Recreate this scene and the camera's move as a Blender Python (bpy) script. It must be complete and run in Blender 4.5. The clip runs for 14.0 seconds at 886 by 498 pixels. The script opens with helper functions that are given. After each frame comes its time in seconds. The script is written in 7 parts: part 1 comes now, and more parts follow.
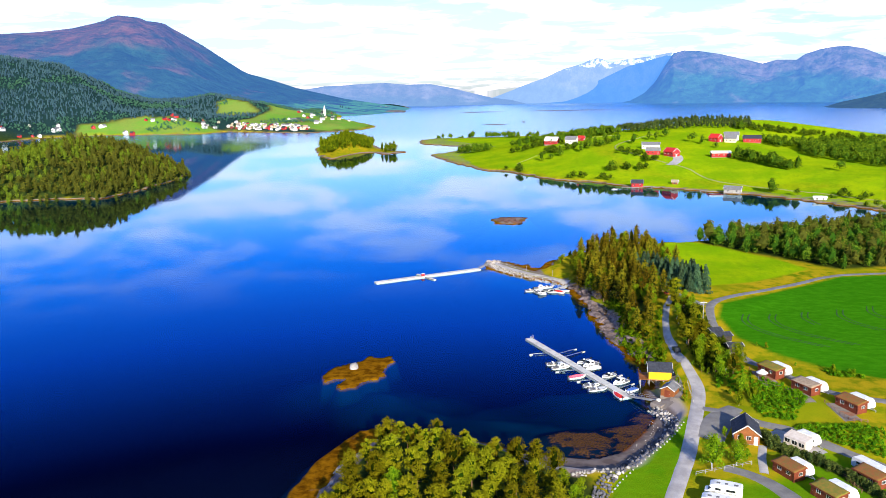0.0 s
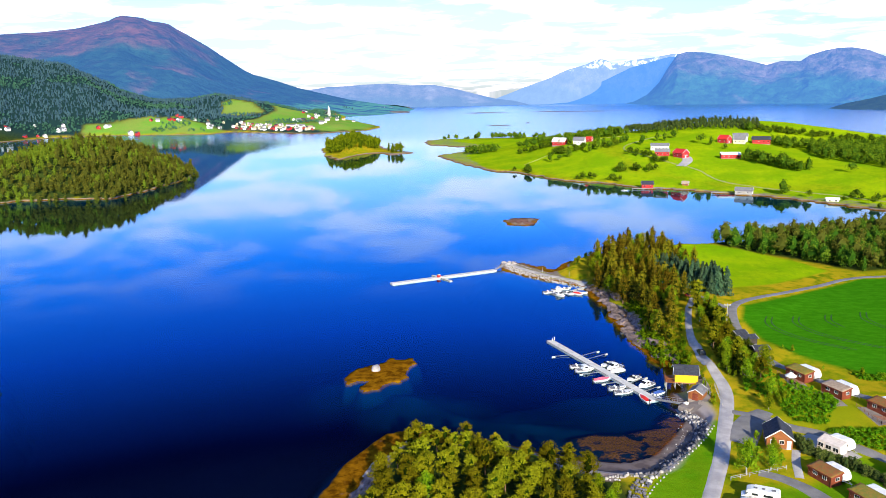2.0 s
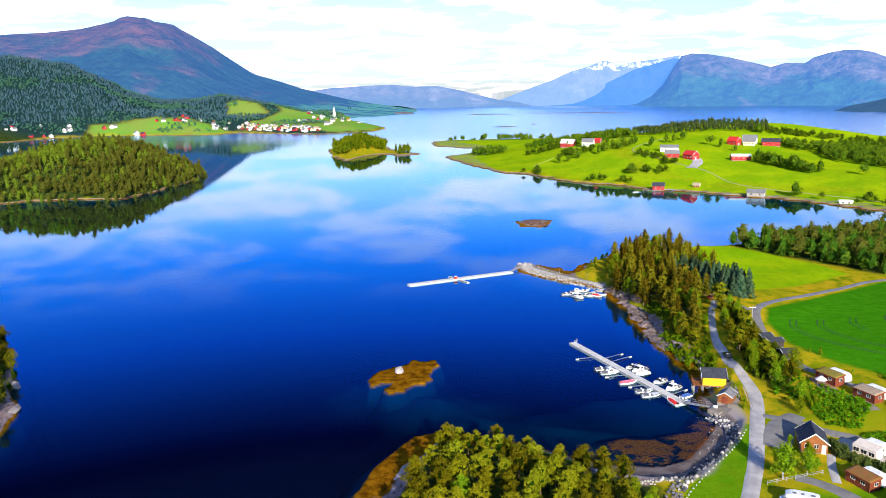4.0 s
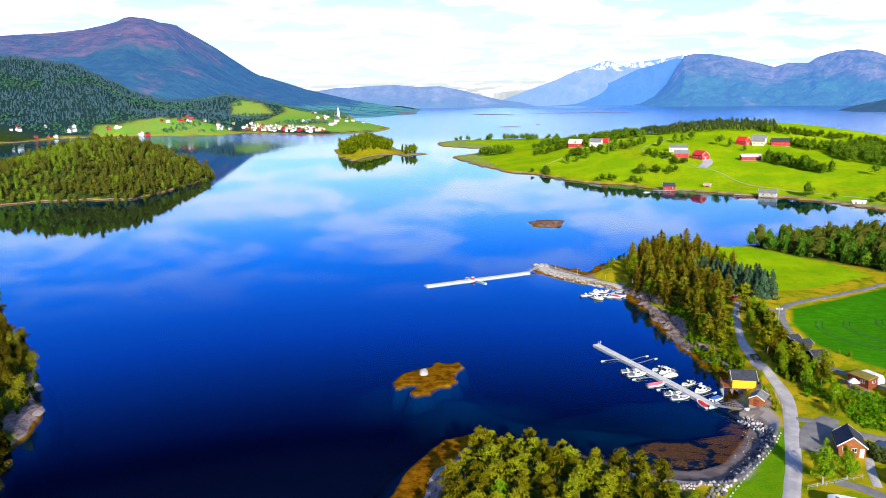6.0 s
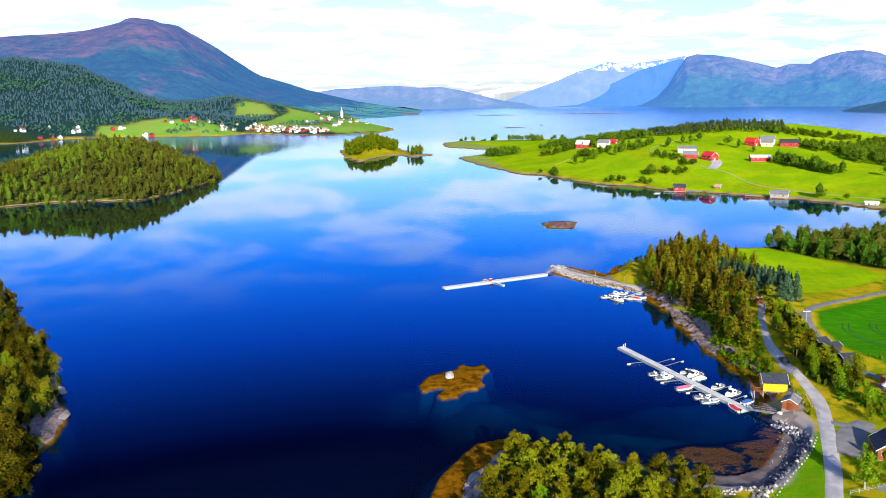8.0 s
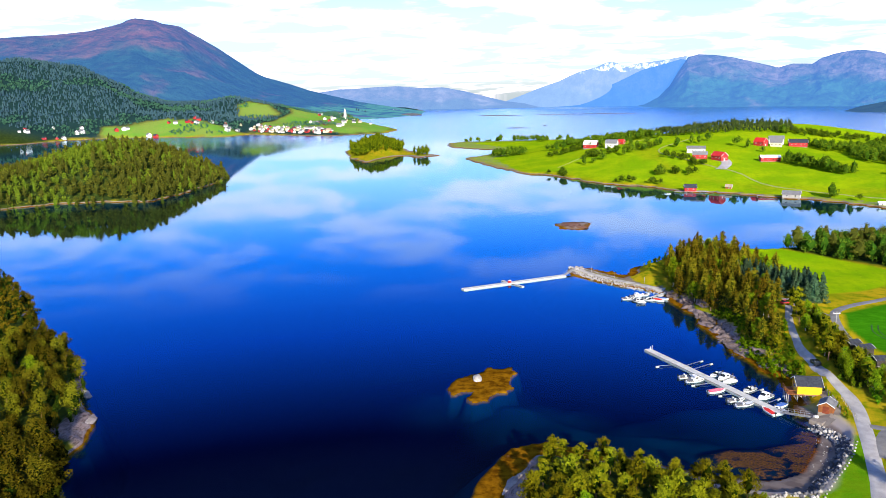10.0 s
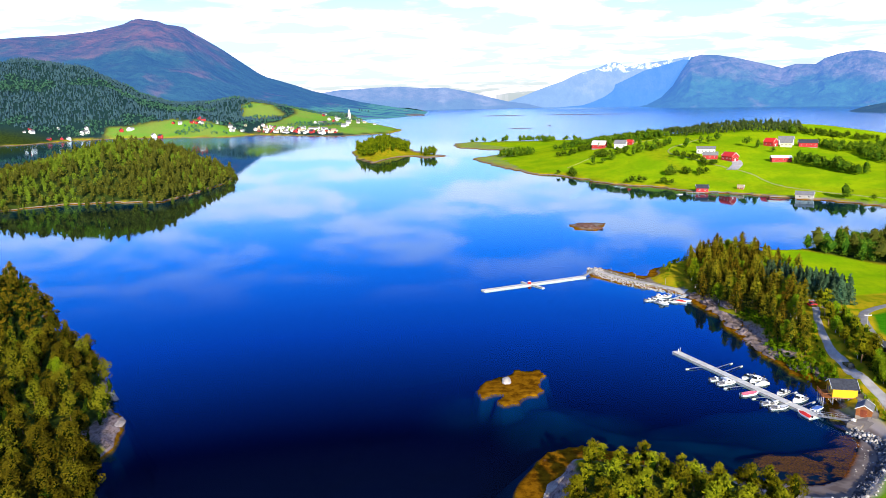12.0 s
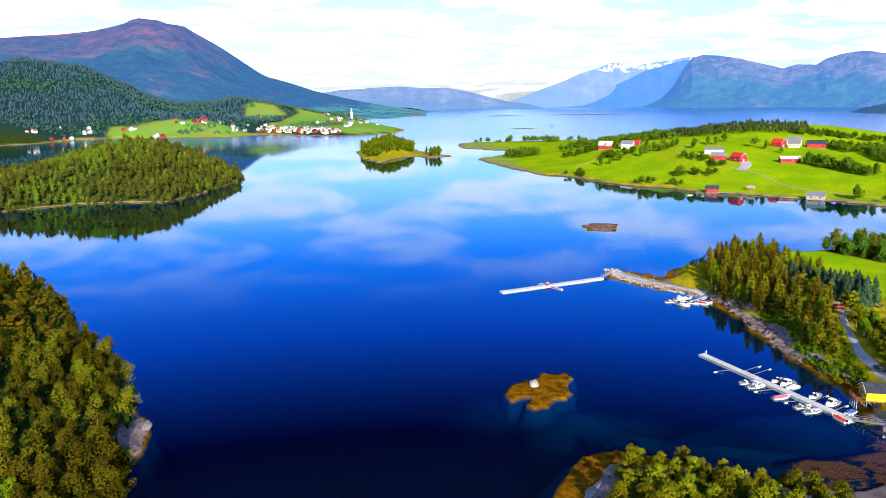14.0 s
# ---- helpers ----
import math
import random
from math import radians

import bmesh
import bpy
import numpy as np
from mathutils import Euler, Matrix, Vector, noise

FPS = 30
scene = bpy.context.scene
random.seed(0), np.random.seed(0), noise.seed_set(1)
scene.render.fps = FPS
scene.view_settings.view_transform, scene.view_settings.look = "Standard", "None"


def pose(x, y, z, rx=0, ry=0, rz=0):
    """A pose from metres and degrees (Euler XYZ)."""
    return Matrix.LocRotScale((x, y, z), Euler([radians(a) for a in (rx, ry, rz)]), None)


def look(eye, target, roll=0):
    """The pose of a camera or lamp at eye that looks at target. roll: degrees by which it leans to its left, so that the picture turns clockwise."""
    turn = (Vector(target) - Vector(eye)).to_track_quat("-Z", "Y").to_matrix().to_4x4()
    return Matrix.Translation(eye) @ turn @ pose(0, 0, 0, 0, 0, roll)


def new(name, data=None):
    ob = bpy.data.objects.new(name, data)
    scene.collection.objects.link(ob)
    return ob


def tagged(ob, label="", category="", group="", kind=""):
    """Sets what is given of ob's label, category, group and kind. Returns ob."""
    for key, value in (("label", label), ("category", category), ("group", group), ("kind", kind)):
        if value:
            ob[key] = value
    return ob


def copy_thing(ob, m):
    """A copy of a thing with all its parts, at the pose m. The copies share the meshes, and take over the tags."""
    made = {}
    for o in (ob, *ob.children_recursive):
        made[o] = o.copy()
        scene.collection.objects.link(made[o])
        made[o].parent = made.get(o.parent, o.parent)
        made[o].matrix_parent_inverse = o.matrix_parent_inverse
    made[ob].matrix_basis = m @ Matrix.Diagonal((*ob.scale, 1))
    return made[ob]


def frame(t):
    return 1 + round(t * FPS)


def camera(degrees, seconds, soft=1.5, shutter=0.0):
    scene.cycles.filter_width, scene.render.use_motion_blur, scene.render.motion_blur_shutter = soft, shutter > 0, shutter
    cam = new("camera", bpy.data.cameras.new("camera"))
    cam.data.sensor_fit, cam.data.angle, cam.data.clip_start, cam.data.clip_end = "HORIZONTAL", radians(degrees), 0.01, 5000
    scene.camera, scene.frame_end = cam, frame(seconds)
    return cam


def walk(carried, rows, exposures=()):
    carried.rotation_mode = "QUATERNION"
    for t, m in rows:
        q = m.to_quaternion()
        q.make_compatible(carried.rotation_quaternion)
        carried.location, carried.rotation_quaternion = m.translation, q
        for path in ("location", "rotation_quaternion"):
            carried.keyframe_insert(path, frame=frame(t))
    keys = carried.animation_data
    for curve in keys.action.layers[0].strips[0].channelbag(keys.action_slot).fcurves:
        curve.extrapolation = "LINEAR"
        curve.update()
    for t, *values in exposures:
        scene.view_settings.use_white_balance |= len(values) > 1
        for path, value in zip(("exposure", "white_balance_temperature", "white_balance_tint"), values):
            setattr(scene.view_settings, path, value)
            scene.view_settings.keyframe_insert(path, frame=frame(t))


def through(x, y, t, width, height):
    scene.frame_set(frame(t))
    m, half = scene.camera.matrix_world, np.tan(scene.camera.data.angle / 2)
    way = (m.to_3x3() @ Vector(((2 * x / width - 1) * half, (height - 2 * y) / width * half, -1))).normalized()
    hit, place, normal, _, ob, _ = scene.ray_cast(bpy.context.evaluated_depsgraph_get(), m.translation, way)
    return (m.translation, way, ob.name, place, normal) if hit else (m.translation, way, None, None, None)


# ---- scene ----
cam = camera(60.0, 14.0, soft=0.65)
PATH = [
    (0, (5.095, 2.592, 79.11), (4.893, 4.541, 78.708), -1.0),
    (0.5, (3.446, 2.823, 79.017), (3.243, 4.772, 78.616), -0.9),
    (1, (1.902, 2.954, 79.043), (1.697, 4.903, 78.642), -0.9),
    (1.5, (0.353, 3.315, 78.975), (0.146, 5.263, 78.575), -0.9),
    (2, (-1.139, 3.571, 79.028), (-1.346, 5.52, 78.628), -0.9),
    (2.5, (-2.662, 3.734, 78.991), (-2.871, 5.683, 78.592), -0.9),
    (3, (-4.246, 3.879, 78.9), (-4.456, 5.828, 78.502), -0.8),
    (5.5, (-12.701, 5.134, 78.797), (-12.917, 7.082, 78.401), -0.8),
    (6, (-14.423, 5.44, 78.778), (-14.64, 7.388, 78.382), -0.8),
    (6.5, (-16.257, 5.786, 78.785), (-16.475, 7.734, 78.389), -0.8),
    (7, (-18.122, 5.981, 78.86), (-18.34, 7.929, 78.464), -0.8),
    (7.5, (-19.953, 6.226, 78.872), (-20.171, 8.175, 78.476), -0.8),
    (8, (-21.705, 6.432, 78.86), (-21.924, 8.38, 78.466), -0.8),
    (10.5, (-31.521, 8.027, 79.005), (-31.742, 9.975, 78.612), -0.9),
    (11, (-33.485, 8.173, 79.059), (-33.707, 10.122, 78.665), -0.9),
    (11.5, (-35.322, 8.388, 79.08), (-35.545, 10.337, 78.688), -0.9),
    (12, (-37.341, 8.831, 78.956), (-37.565, 10.779, 78.564), -0.9),
    (12.5, (-39.217, 9.261, 78.946), (-39.441, 11.209, 78.555), -0.9),
    (13, (-41.215, 9.633, 78.952), (-41.438, 11.581, 78.561), -0.9),
    (13.5, (-43.158, 9.91, 78.999), (-43.381, 11.859, 78.607), -0.8),
    (14, (-45.235, 10.161, 79.049), (-45.457, 12.109, 78.657), -0.8),
]
walk(cam, [(t, look(eye, target, roll)) for t, eye, target, roll in PATH])

# ---- daylight ----
SUN_EL, SUN_AZ = radians(22.0), radians(164.0)     # azimuth clockwise from +y
world = bpy.data.worlds.new("daylight")
scene.world = world
world.use_nodes = True
wt = world.node_tree
wt.nodes.clear()


def wnode(kind, operation=None, data_type=None, interpolation_type=None):
    n = wt.nodes.new(kind)
    if operation:
        n.operation = operation
    if data_type:
        n.data_type = data_type
    if interpolation_type:
        n.interpolation_type = interpolation_type
    return n


sky = wnode("ShaderNodeTexSky")
sky.sky_type, sky.sun_disc, sky.sun_elevation, sky.sun_rotation = "NISHITA", False, SUN_EL, SUN_AZ
sky.altitude, sky.air_density, sky.dust_density, sky.ozone_density = 50.0, 1.0, 0.7, 2.5
# the clear evening blue deepens quickly above the bright haze along the horizon
w_deep = wnode("ShaderNodeValToRGB")
for w_x, w_c in ((0.04, (0.37, 0.42, 0.58)), (0.10, (0.48, 0.57, 0.76)), (0.135, (0.44, 0.57, 0.94)), (0.168, (0.22, 0.49, 1.0)), (0.205, (0.05, 0.40, 1.0)), (0.30, (0.020, 0.23, 0.98)), (0.42, (0.007, 0.017, 0.11)), (1.0, (0.05, 0.05, 0.08))):
    w_e = w_deep.color_ramp.elements.new(w_x)
    w_e.color = (*w_c, 1)
w_deep.color_ramp.elements.remove(w_deep.color_ramp.elements[0])
w_tint = wnode("ShaderNodeVectorMath", operation="MULTIPLY")
w_gain = wnode("ShaderNodeVectorMath", operation="SCALE")
w_gain.inputs["Scale"].default_value = 2.85
w_out = wnode("ShaderNodeOutputWorld")
w_bg = wnode("ShaderNodeBackground")
w_bg.inputs["Strength"].default_value = 0.078
w_tc = wnode("ShaderNodeTexCoord")
w_sep = wnode("ShaderNodeSeparateXYZ")
wt.links.new(w_tc.outputs["Generated"], w_sep.inputs[0])
# thin layered cloud: a flat sheet seen at an angle, so the texture is stretched towards the horizon
w_up = wnode("ShaderNodeMath", operation="MAXIMUM")
w_up.inputs[1].default_value = 0.0
wt.links.new(w_sep.outputs["Z"], w_up.inputs[0])
w_add = wnode("ShaderNodeMath", operation="ADD")
w_add.inputs[1].default_value = 0.09
wt.links.new(w_up.outputs[0], w_add.inputs[0])
w_u = wnode("ShaderNodeMath", operation="DIVIDE")
w_v = wnode("ShaderNodeMath", operation="DIVIDE")
for w_n, w_axis in ((w_u, "X"), (w_v, "Y")):
    wt.links.new(w_sep.outputs[w_axis], w_n.inputs[0])
    wt.links.new(w_add.outputs[0], w_n.inputs[1])
w_com = wnode("ShaderNodeCombineXYZ")
wt.links.new(w_u.outputs[0], w_com.inputs[0])
wt.links.new(w_v.outputs[0], w_com.inputs[1])
w_noise = wnode("ShaderNodeTexNoise")
w_noise.inputs["Scale"].default_value = 1.5
w_noise.inputs["Detail"].default_value = 7.0
w_noise.inputs["Roughness"].default_value = 0.58
w_noise.inputs["Distortion"].default_value = 0.3
wt.links.new(w_com.outputs[0], w_noise.inputs["Vector"])
w_ramp = wnode("ShaderNodeMapRange", interpolation_type="SMOOTHSTEP")
w_ramp.inputs["From Min"].default_value = 0.42
w_ramp.inputs["From Max"].default_value = 0.60
wt.links.new(w_noise.outputs[0], w_ramp.inputs["Value"])
# cloud cover thins out overhead
w_band = wnode("ShaderNodeMapRange", interpolation_type="SMOOTHSTEP")
w_band.inputs["From Min"].default_value = 0.13
w_band.inputs["From Max"].default_value = 0.27
w_band.inputs["To Min"].default_value = 0.8
w_band.inputs["To Max"].default_value = 0.0
wt.links.new(w_up.outputs[0], w_band.inputs["Value"])
w_fac = wnode("ShaderNodeMath", operation="MULTIPLY")
wt.links.new(w_ramp.outputs[0], w_fac.inputs[0])
wt.links.new(w_band.outputs[0], w_fac.inputs[1])
w_mix = wnode("ShaderNodeMix", data_type="RGBA")
wt.links.new(w_fac.outputs[0], w_mix.inputs[0])
wt.links.new(w_up.outputs[0], w_deep.inputs[0])
wt.links.new(sky.outputs[0], w_tint.inputs[0])
wt.links.new(w_deep.outputs[0], w_tint.inputs[1])
wt.links.new(w_tint.outputs[0], w_gain.inputs[0])
wt.links.new(w_gain.outputs[0], w_mix.inputs[6])
w_mix.inputs[7].default_value = (15.0, 13.0, 14.4, 1)
wt.links.new(w_mix.outputs[2], w_bg.inputs["Color"])
wt.links.new(w_bg.outputs[0], w_out.inputs["Surface"])

sun_data = bpy.data.lights.new("sun", "SUN")
sun_data.energy, sun_data.angle, sun_data.color = 5.0, radians(0.53), (1.0, 0.90, 0.70)
sun_ob = new("sun", sun_data)
sun_dir = Vector((math.sin(SUN_AZ) * math.cos(SUN_EL), math.cos(SUN_AZ) * math.cos(SUN_EL), math.sin(SUN_EL)))
sun_ob.matrix_basis = look(tuple(sun_dir * 400), (0, 0, 0))
scene.view_settings.exposure = 0.72

# ---- materials ----
class Mat:
    """A node material under construction: a Principled surface and the few nodes that feed it."""

    def __init__(self, name, rough=0.8, metal=0.0, spec=0.3):
        self.m = bpy.data.materials.new(name)
        self.m.use_nodes = True
        self.t = self.m.node_tree
        self.b = self.t.nodes["Principled BSDF"]
        self.b.inputs["Roughness"].default_value = rough
        self.b.inputs["Metallic"].default_value = metal
        self.b.inputs["Specular IOR Level"].default_value = spec

    def node(self, kind, operation=None, data_type=None, interpolation_type=None, blend_type=None, layer_name=None):
        n = self.t.nodes.new(kind)
        if operation:
            n.operation = operation
        if data_type:
            n.data_type = data_type
        if interpolation_type:
            n.interpolation_type = interpolation_type
        if blend_type:
            n.blend_type = blend_type
        if layer_name:
            n.layer_name = layer_name
        return n

    def link(self, a, b):
        self.t.links.new(a, b)

    def where(self):
        return self.node("ShaderNodeNewGeometry").outputs["Position"]

    def local(self):
        return self.node("ShaderNodeTexCoord").outputs["Object"]

    def noise(self, scale, detail=4.0, rough=0.55, vector=None, stretch=None):
        n = self.node("ShaderNodeTexNoise")
        n.inputs["Scale"].default_value, n.inputs["Detail"].default_value, n.inputs["Roughness"].default_value = scale, detail, rough
        v = vector or self.where()
        if stretch:
            mp = self.node("ShaderNodeMapping")
            mp.inputs["Scale"].default_value = stretch
            self.link(v, mp.inputs[0])
            v = mp.outputs[0]
        self.link(v, n.inputs["Vector"])
        return n.outputs[0]

    def steps(self, value, lo, hi, a=0.0, b=1.0):
        n = self.node("ShaderNodeMapRange", interpolation_type="SMOOTHSTEP")
        for k, v in (("From Min", lo), ("From Max", hi), ("To Min", a), ("To Max", b)):
            n.inputs[k].default_value = v
        self.link(value, n.inputs["Value"])
        return n.outputs[0]

    def maths(self, op, a, b):
        n = self.node("ShaderNodeMath", operation=op)
        for i, v in enumerate((a, b)):
            if isinstance(v, (int, float)):
                n.inputs[i].default_value = v
            else:
                self.link(v, n.inputs[i])
        return n.outputs[0]

    def mix(self, fac, a, b, blend="MIX"):
        n = self.node("ShaderNodeMix", data_type="RGBA", blend_type=blend)
        for i, v in ((0, fac), (6, a), (7, b)):
            if isinstance(v, (int, float)):
                n.inputs[i].default_value = v
            elif isinstance(v, tuple):
                n.inputs[i].default_value = (*v, 1) if len(v) == 3 else v
            else:
                self.link(v, n.inputs[i])
        return n.outputs[2]

    def colour(self, c):
        if isinstance(c, tuple):
            self.b.inputs["Base Color"].default_value = (*c, 1)
        else:
            self.link(c, self.b.inputs["Base Color"])
        return self

    def bump(self, value, strength=0.3, distance=0.05):
        n = self.node("ShaderNodeBump")
        n.inputs["Strength"].default_value, n.inputs["Distance"].default_value = strength, distance
        self.link(value, n.inputs["Height"])
        self.link(n.outputs[0], self.b.inputs["Normal"])
        return self


def plain(name, a, b, scale=3.0, rough=0.7, metal=0.0, spec=0.3, bump=0.15, fine=40.0):
    """A surface of two close colours at two scales, with a fine relief."""
    m = Mat(name, rough, metal, spec)
    v = m.local()
    c = m.mix(m.steps(m.noise(scale, 3, vector=v), 0.3, 0.7), a, b)
    f = m.noise(fine, 3, vector=v)
    c = m.mix(m.steps(f, 0.55, 0.85, 0.0, 0.25), c, tuple(x * 0.55 for x in a))
    m.colour(c)
    m.bump(f, bump, 0.02)
    return m.m


def leaf_material(name, dark, light, hue=0.02, through=0.35, spread=(0.6, 1.35)):
    m = Mat(name, 0.9, 0.0, 0.0)
    info = m.node("ShaderNodeObjectInfo").outputs["Random"]
    tone = m.node("ShaderNodeAttribute")
    tone.attribute_name = "tone"
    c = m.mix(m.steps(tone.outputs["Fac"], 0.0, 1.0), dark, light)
    hs = m.node("ShaderNodeHueSaturation")
    m.link(c, hs.inputs["Color"])
    m.link(m.steps(info, 0, 1, 0.5 - hue, 0.5 + hue), hs.inputs["Hue"])
    m.link(m.steps(info, 0, 1, *spread), hs.inputs["Value"])
    m.colour(hs.outputs[0])
    tr = m.node("ShaderNodeBsdfTranslucent")
    m.link(hs.outputs[0], tr.inputs[0])
    mx = m.node("ShaderNodeMixShader")
    mx.inputs[0].default_value = through
    out = m.t.nodes["Material Output"]
    m.link(m.b.outputs[0], mx.inputs[1])
    m.link(tr.outputs[0], mx.inputs[2])
    m.link(mx.outputs[0], out.inputs[0])
    return m.m


M_pine = leaf_material("pine_needles", (0.014, 0.028, 0.002), (0.265, 0.26, 0.008), through=0.07)
M_shorepine = leaf_material("shore_pine_needles", (0.024, 0.034, 0.003), (0.235, 0.180, 0.010), through=0.10)
M_nearpine = leaf_material("near_island_pine_needles", (0.011, 0.019, 0.002), (0.165, 0.145, 0.008), through=0.05)
# leaves coloured dark to put in the shade between the island pines
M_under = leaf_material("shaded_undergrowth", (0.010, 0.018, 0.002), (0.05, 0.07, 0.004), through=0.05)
M_scrub = leaf_material("scrub_leaves", (0.040, 0.105, 0.003), (0.18, 0.31, 0.006), through=0.2)
M_islepine = leaf_material("island_pine_needles", (0.070, 0.083, 0.012), (0.165, 0.172, 0.020), through=0.12)
M_isleleaf = leaf_material("island_leaves", (0.080, 0.112, 0.009), (0.175, 0.205, 0.014), through=0.12)
M_crest = leaf_material("crest_pine_needles", (0.030, 0.055, 0.014), (0.13, 0.155, 0.030), through=0.1)
M_eastwood = leaf_material("field_wood_leaves", (0.028, 0.062, 0.005), (0.13, 0.180, 0.012), through=0.1)
M_spruce = leaf_material("spruce_needles", (0.022, 0.058, 0.030), (0.085, 0.145, 0.072), through=0.12)
M_birch = leaf_material("birch_leaves", (0.052, 0.105, 0.004), (0.235, 0.315, 0.008), through=0.22, spread=(0.8, 1.25))
M_bark = plain("pine_bark", (0.16, 0.09, 0.05), (0.28, 0.17, 0.10), 4.0, 0.9)
# the next two carry distance haze as blue in their leaf colours
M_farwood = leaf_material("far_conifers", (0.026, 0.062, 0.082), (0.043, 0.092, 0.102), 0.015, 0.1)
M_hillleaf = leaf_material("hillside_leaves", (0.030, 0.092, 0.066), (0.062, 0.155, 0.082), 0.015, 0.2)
M_farleaf = leaf_material("far_broadleaf", (0.055, 0.13, 0.008), (0.20, 0.32, 0.014), 0.015, 0.25)


def ground_material():
    m = Mat("ground", 0.95, 0.0, 0.0)
    pos = m.where()
    z = m.node("ShaderNodeSeparateXYZ")
    m.link(pos, z.inputs[0])
    zz = z.outputs["Z"]
    cover = m.node("ShaderNodeVertexColor", layer_name="cover")
    sp = m.node("ShaderNodeSeparateColor")
    m.link(cover.outputs["Color"], sp.inputs[0])
    meadow, crop, wood = sp.outputs[0], sp.outputs[1], sp.outputs[2]
    big, mid, fine = m.noise(0.03, 4), m.noise(0.25, 4), m.noise(3.0, 4)
    # rough grass with dry, yellowish patches
    grass = m.mix(m.steps(mid, 0.30, 0.60), (0.13, 0.20, 0.004), (0.46, 0.33, 0.012))
    grass = m.mix(m.steps(big, 0.42, 0.66), grass, (0.24, 0.27, 0.006))
    lush = m.mix(m.steps(big, 0.35, 0.65), (0.195, 0.385, 0.003), (0.34, 0.475, 0.004))
    lush = m.mix(m.steps(m.noise(0.30, 6, 0.7, stretch=(1.0, 0.45, 1.0)), 0.44, 0.68, 0.0, 0.55), lush, (0.18, 0.33, 0.006))
    lush = m.mix(m.steps(m.noise(0.5, 4, 0.7), 0.58, 0.75, 0.0, 0.5), lush, (0.55, 0.62, 0.03))
    young = m.mix(m.steps(m.noise(0.5, 6, 0.7, stretch=(0.5, 1.0, 1.0)), 0.35, 0.7), (0.032, 0.175, 0.003), (0.050, 0.235, 0.005))
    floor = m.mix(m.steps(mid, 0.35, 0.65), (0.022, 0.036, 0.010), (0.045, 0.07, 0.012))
    # mainland across the sound: cooler grass, distance haze painted blue-green into the wood floor
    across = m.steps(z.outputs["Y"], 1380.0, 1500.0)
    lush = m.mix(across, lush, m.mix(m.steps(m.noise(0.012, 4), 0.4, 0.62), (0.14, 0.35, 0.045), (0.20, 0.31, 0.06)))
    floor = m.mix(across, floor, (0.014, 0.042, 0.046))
    c = m.mix(meadow, grass, lush)
    c = m.mix(crop, c, young)
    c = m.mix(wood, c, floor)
    c = m.mix(m.steps(fine, 0.4, 0.8, 0.0, 0.25), c, (0.06, 0.10, 0.008))
    # the shore: bare rock, then weed, then sand and stones under water
    jit = m.maths("ADD", zz, m.maths("MULTIPLY", m.maths("SUBTRACT", mid, 0.5), 0.9))
    rock = m.mix(m.steps(fine, 0.3, 0.7), (0.15, 0.115, 0.10), (0.33, 0.27, 0.24))
    weed = m.mix(m.steps(m.noise(0.4, 6, 0.65), 0.32, 0.68), (0.085, 0.032, 0.002), (0.28, 0.125, 0.005))
    c = m.mix(m.steps(jit, 0.75, 1.15, 1.0, 0.0), c, rock)
    bay = m.node("ShaderNodeVertexColor", layer_name="beach")
    bb = m.node("ShaderNodeSeparateColor")
    m.link(bay.outputs["Color"], bb.inputs[0])
    weed = m.mix(m.maths("MULTIPLY", bb.outputs[2], 0.8), weed, m.mix(m.steps(m.noise(1.2, 5, 0.7), 0.35, 0.65), (0.075, 0.030, 0.010), (0.27, 0.088, 0.016)))
    c = m.mix(m.steps(jit, 0.25, 0.6, 1.0, 0.0), c, weed)
    # bare bedrock, cracked and streaked, on the exposed points
    cracks = m.noise(1.1, 6, 0.7, stretch=(1.0, 0.35, 1.6))
    slab = m.mix(m.steps(cracks, 0.30, 0.62), (0.07, 0.050, 0.045), (0.31, 0.23, 0.22))
    slab = m.mix(m.steps(m.noise(0.35, 4), 0.5, 0.7, 0.0, 0.7), slab, (0.26, 0.24, 0.25))
    c = m.mix(m.maths("MULTIPLY", bb.outputs[1], m.steps(jit, 0.3, 0.55)), c, slab)
    sand = m.mix(m.steps(mid, 0.35, 0.6), (0.135, 0.105, 0.10), (0.21, 0.17, 0.16))
    sand = m.mix(m.steps(zz, 1.0, 1.5), sand, (0.40, 0.34, 0.32))
    c = m.mix(m.maths("MULTIPLY", bb.outputs[0], m.steps(zz, 0.03, 0.2)), c, sand)
    # the light lost in sea water, painted into the bed colour by depth
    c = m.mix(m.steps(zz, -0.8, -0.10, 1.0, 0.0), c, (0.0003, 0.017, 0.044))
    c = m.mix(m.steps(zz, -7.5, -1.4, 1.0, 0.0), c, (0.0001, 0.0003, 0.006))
    # tufts of rusty weed off the beach, the dark of the water painted between them
    tuft = m.maths("ADD", m.noise(0.36, 6, 0.72, stretch=(0.6, 1.0, 1.0)), m.maths("MULTIPLY", bay.outputs["Alpha"], 0.30))
    rust = m.mix(m.steps(m.noise(2.2, 4, 0.7), 0.35, 0.65), (0.070, 0.025, 0.008), (0.30, 0.090, 0.014))
    beds = m.mix(m.steps(tuft, 0.66, 0.78), (0.003, 0.012, 0.026), rust)
    wet = m.maths("MULTIPLY", m.steps(bay.outputs["Alpha"], 0.02, 0.2), m.steps(zz, 0.10, 0.24, 1.0, 0.0))
    c = m.mix(wet, c, beds)
    m.colour(c)
    m.bump(fine, 0.5, 0.25)
    return m.m


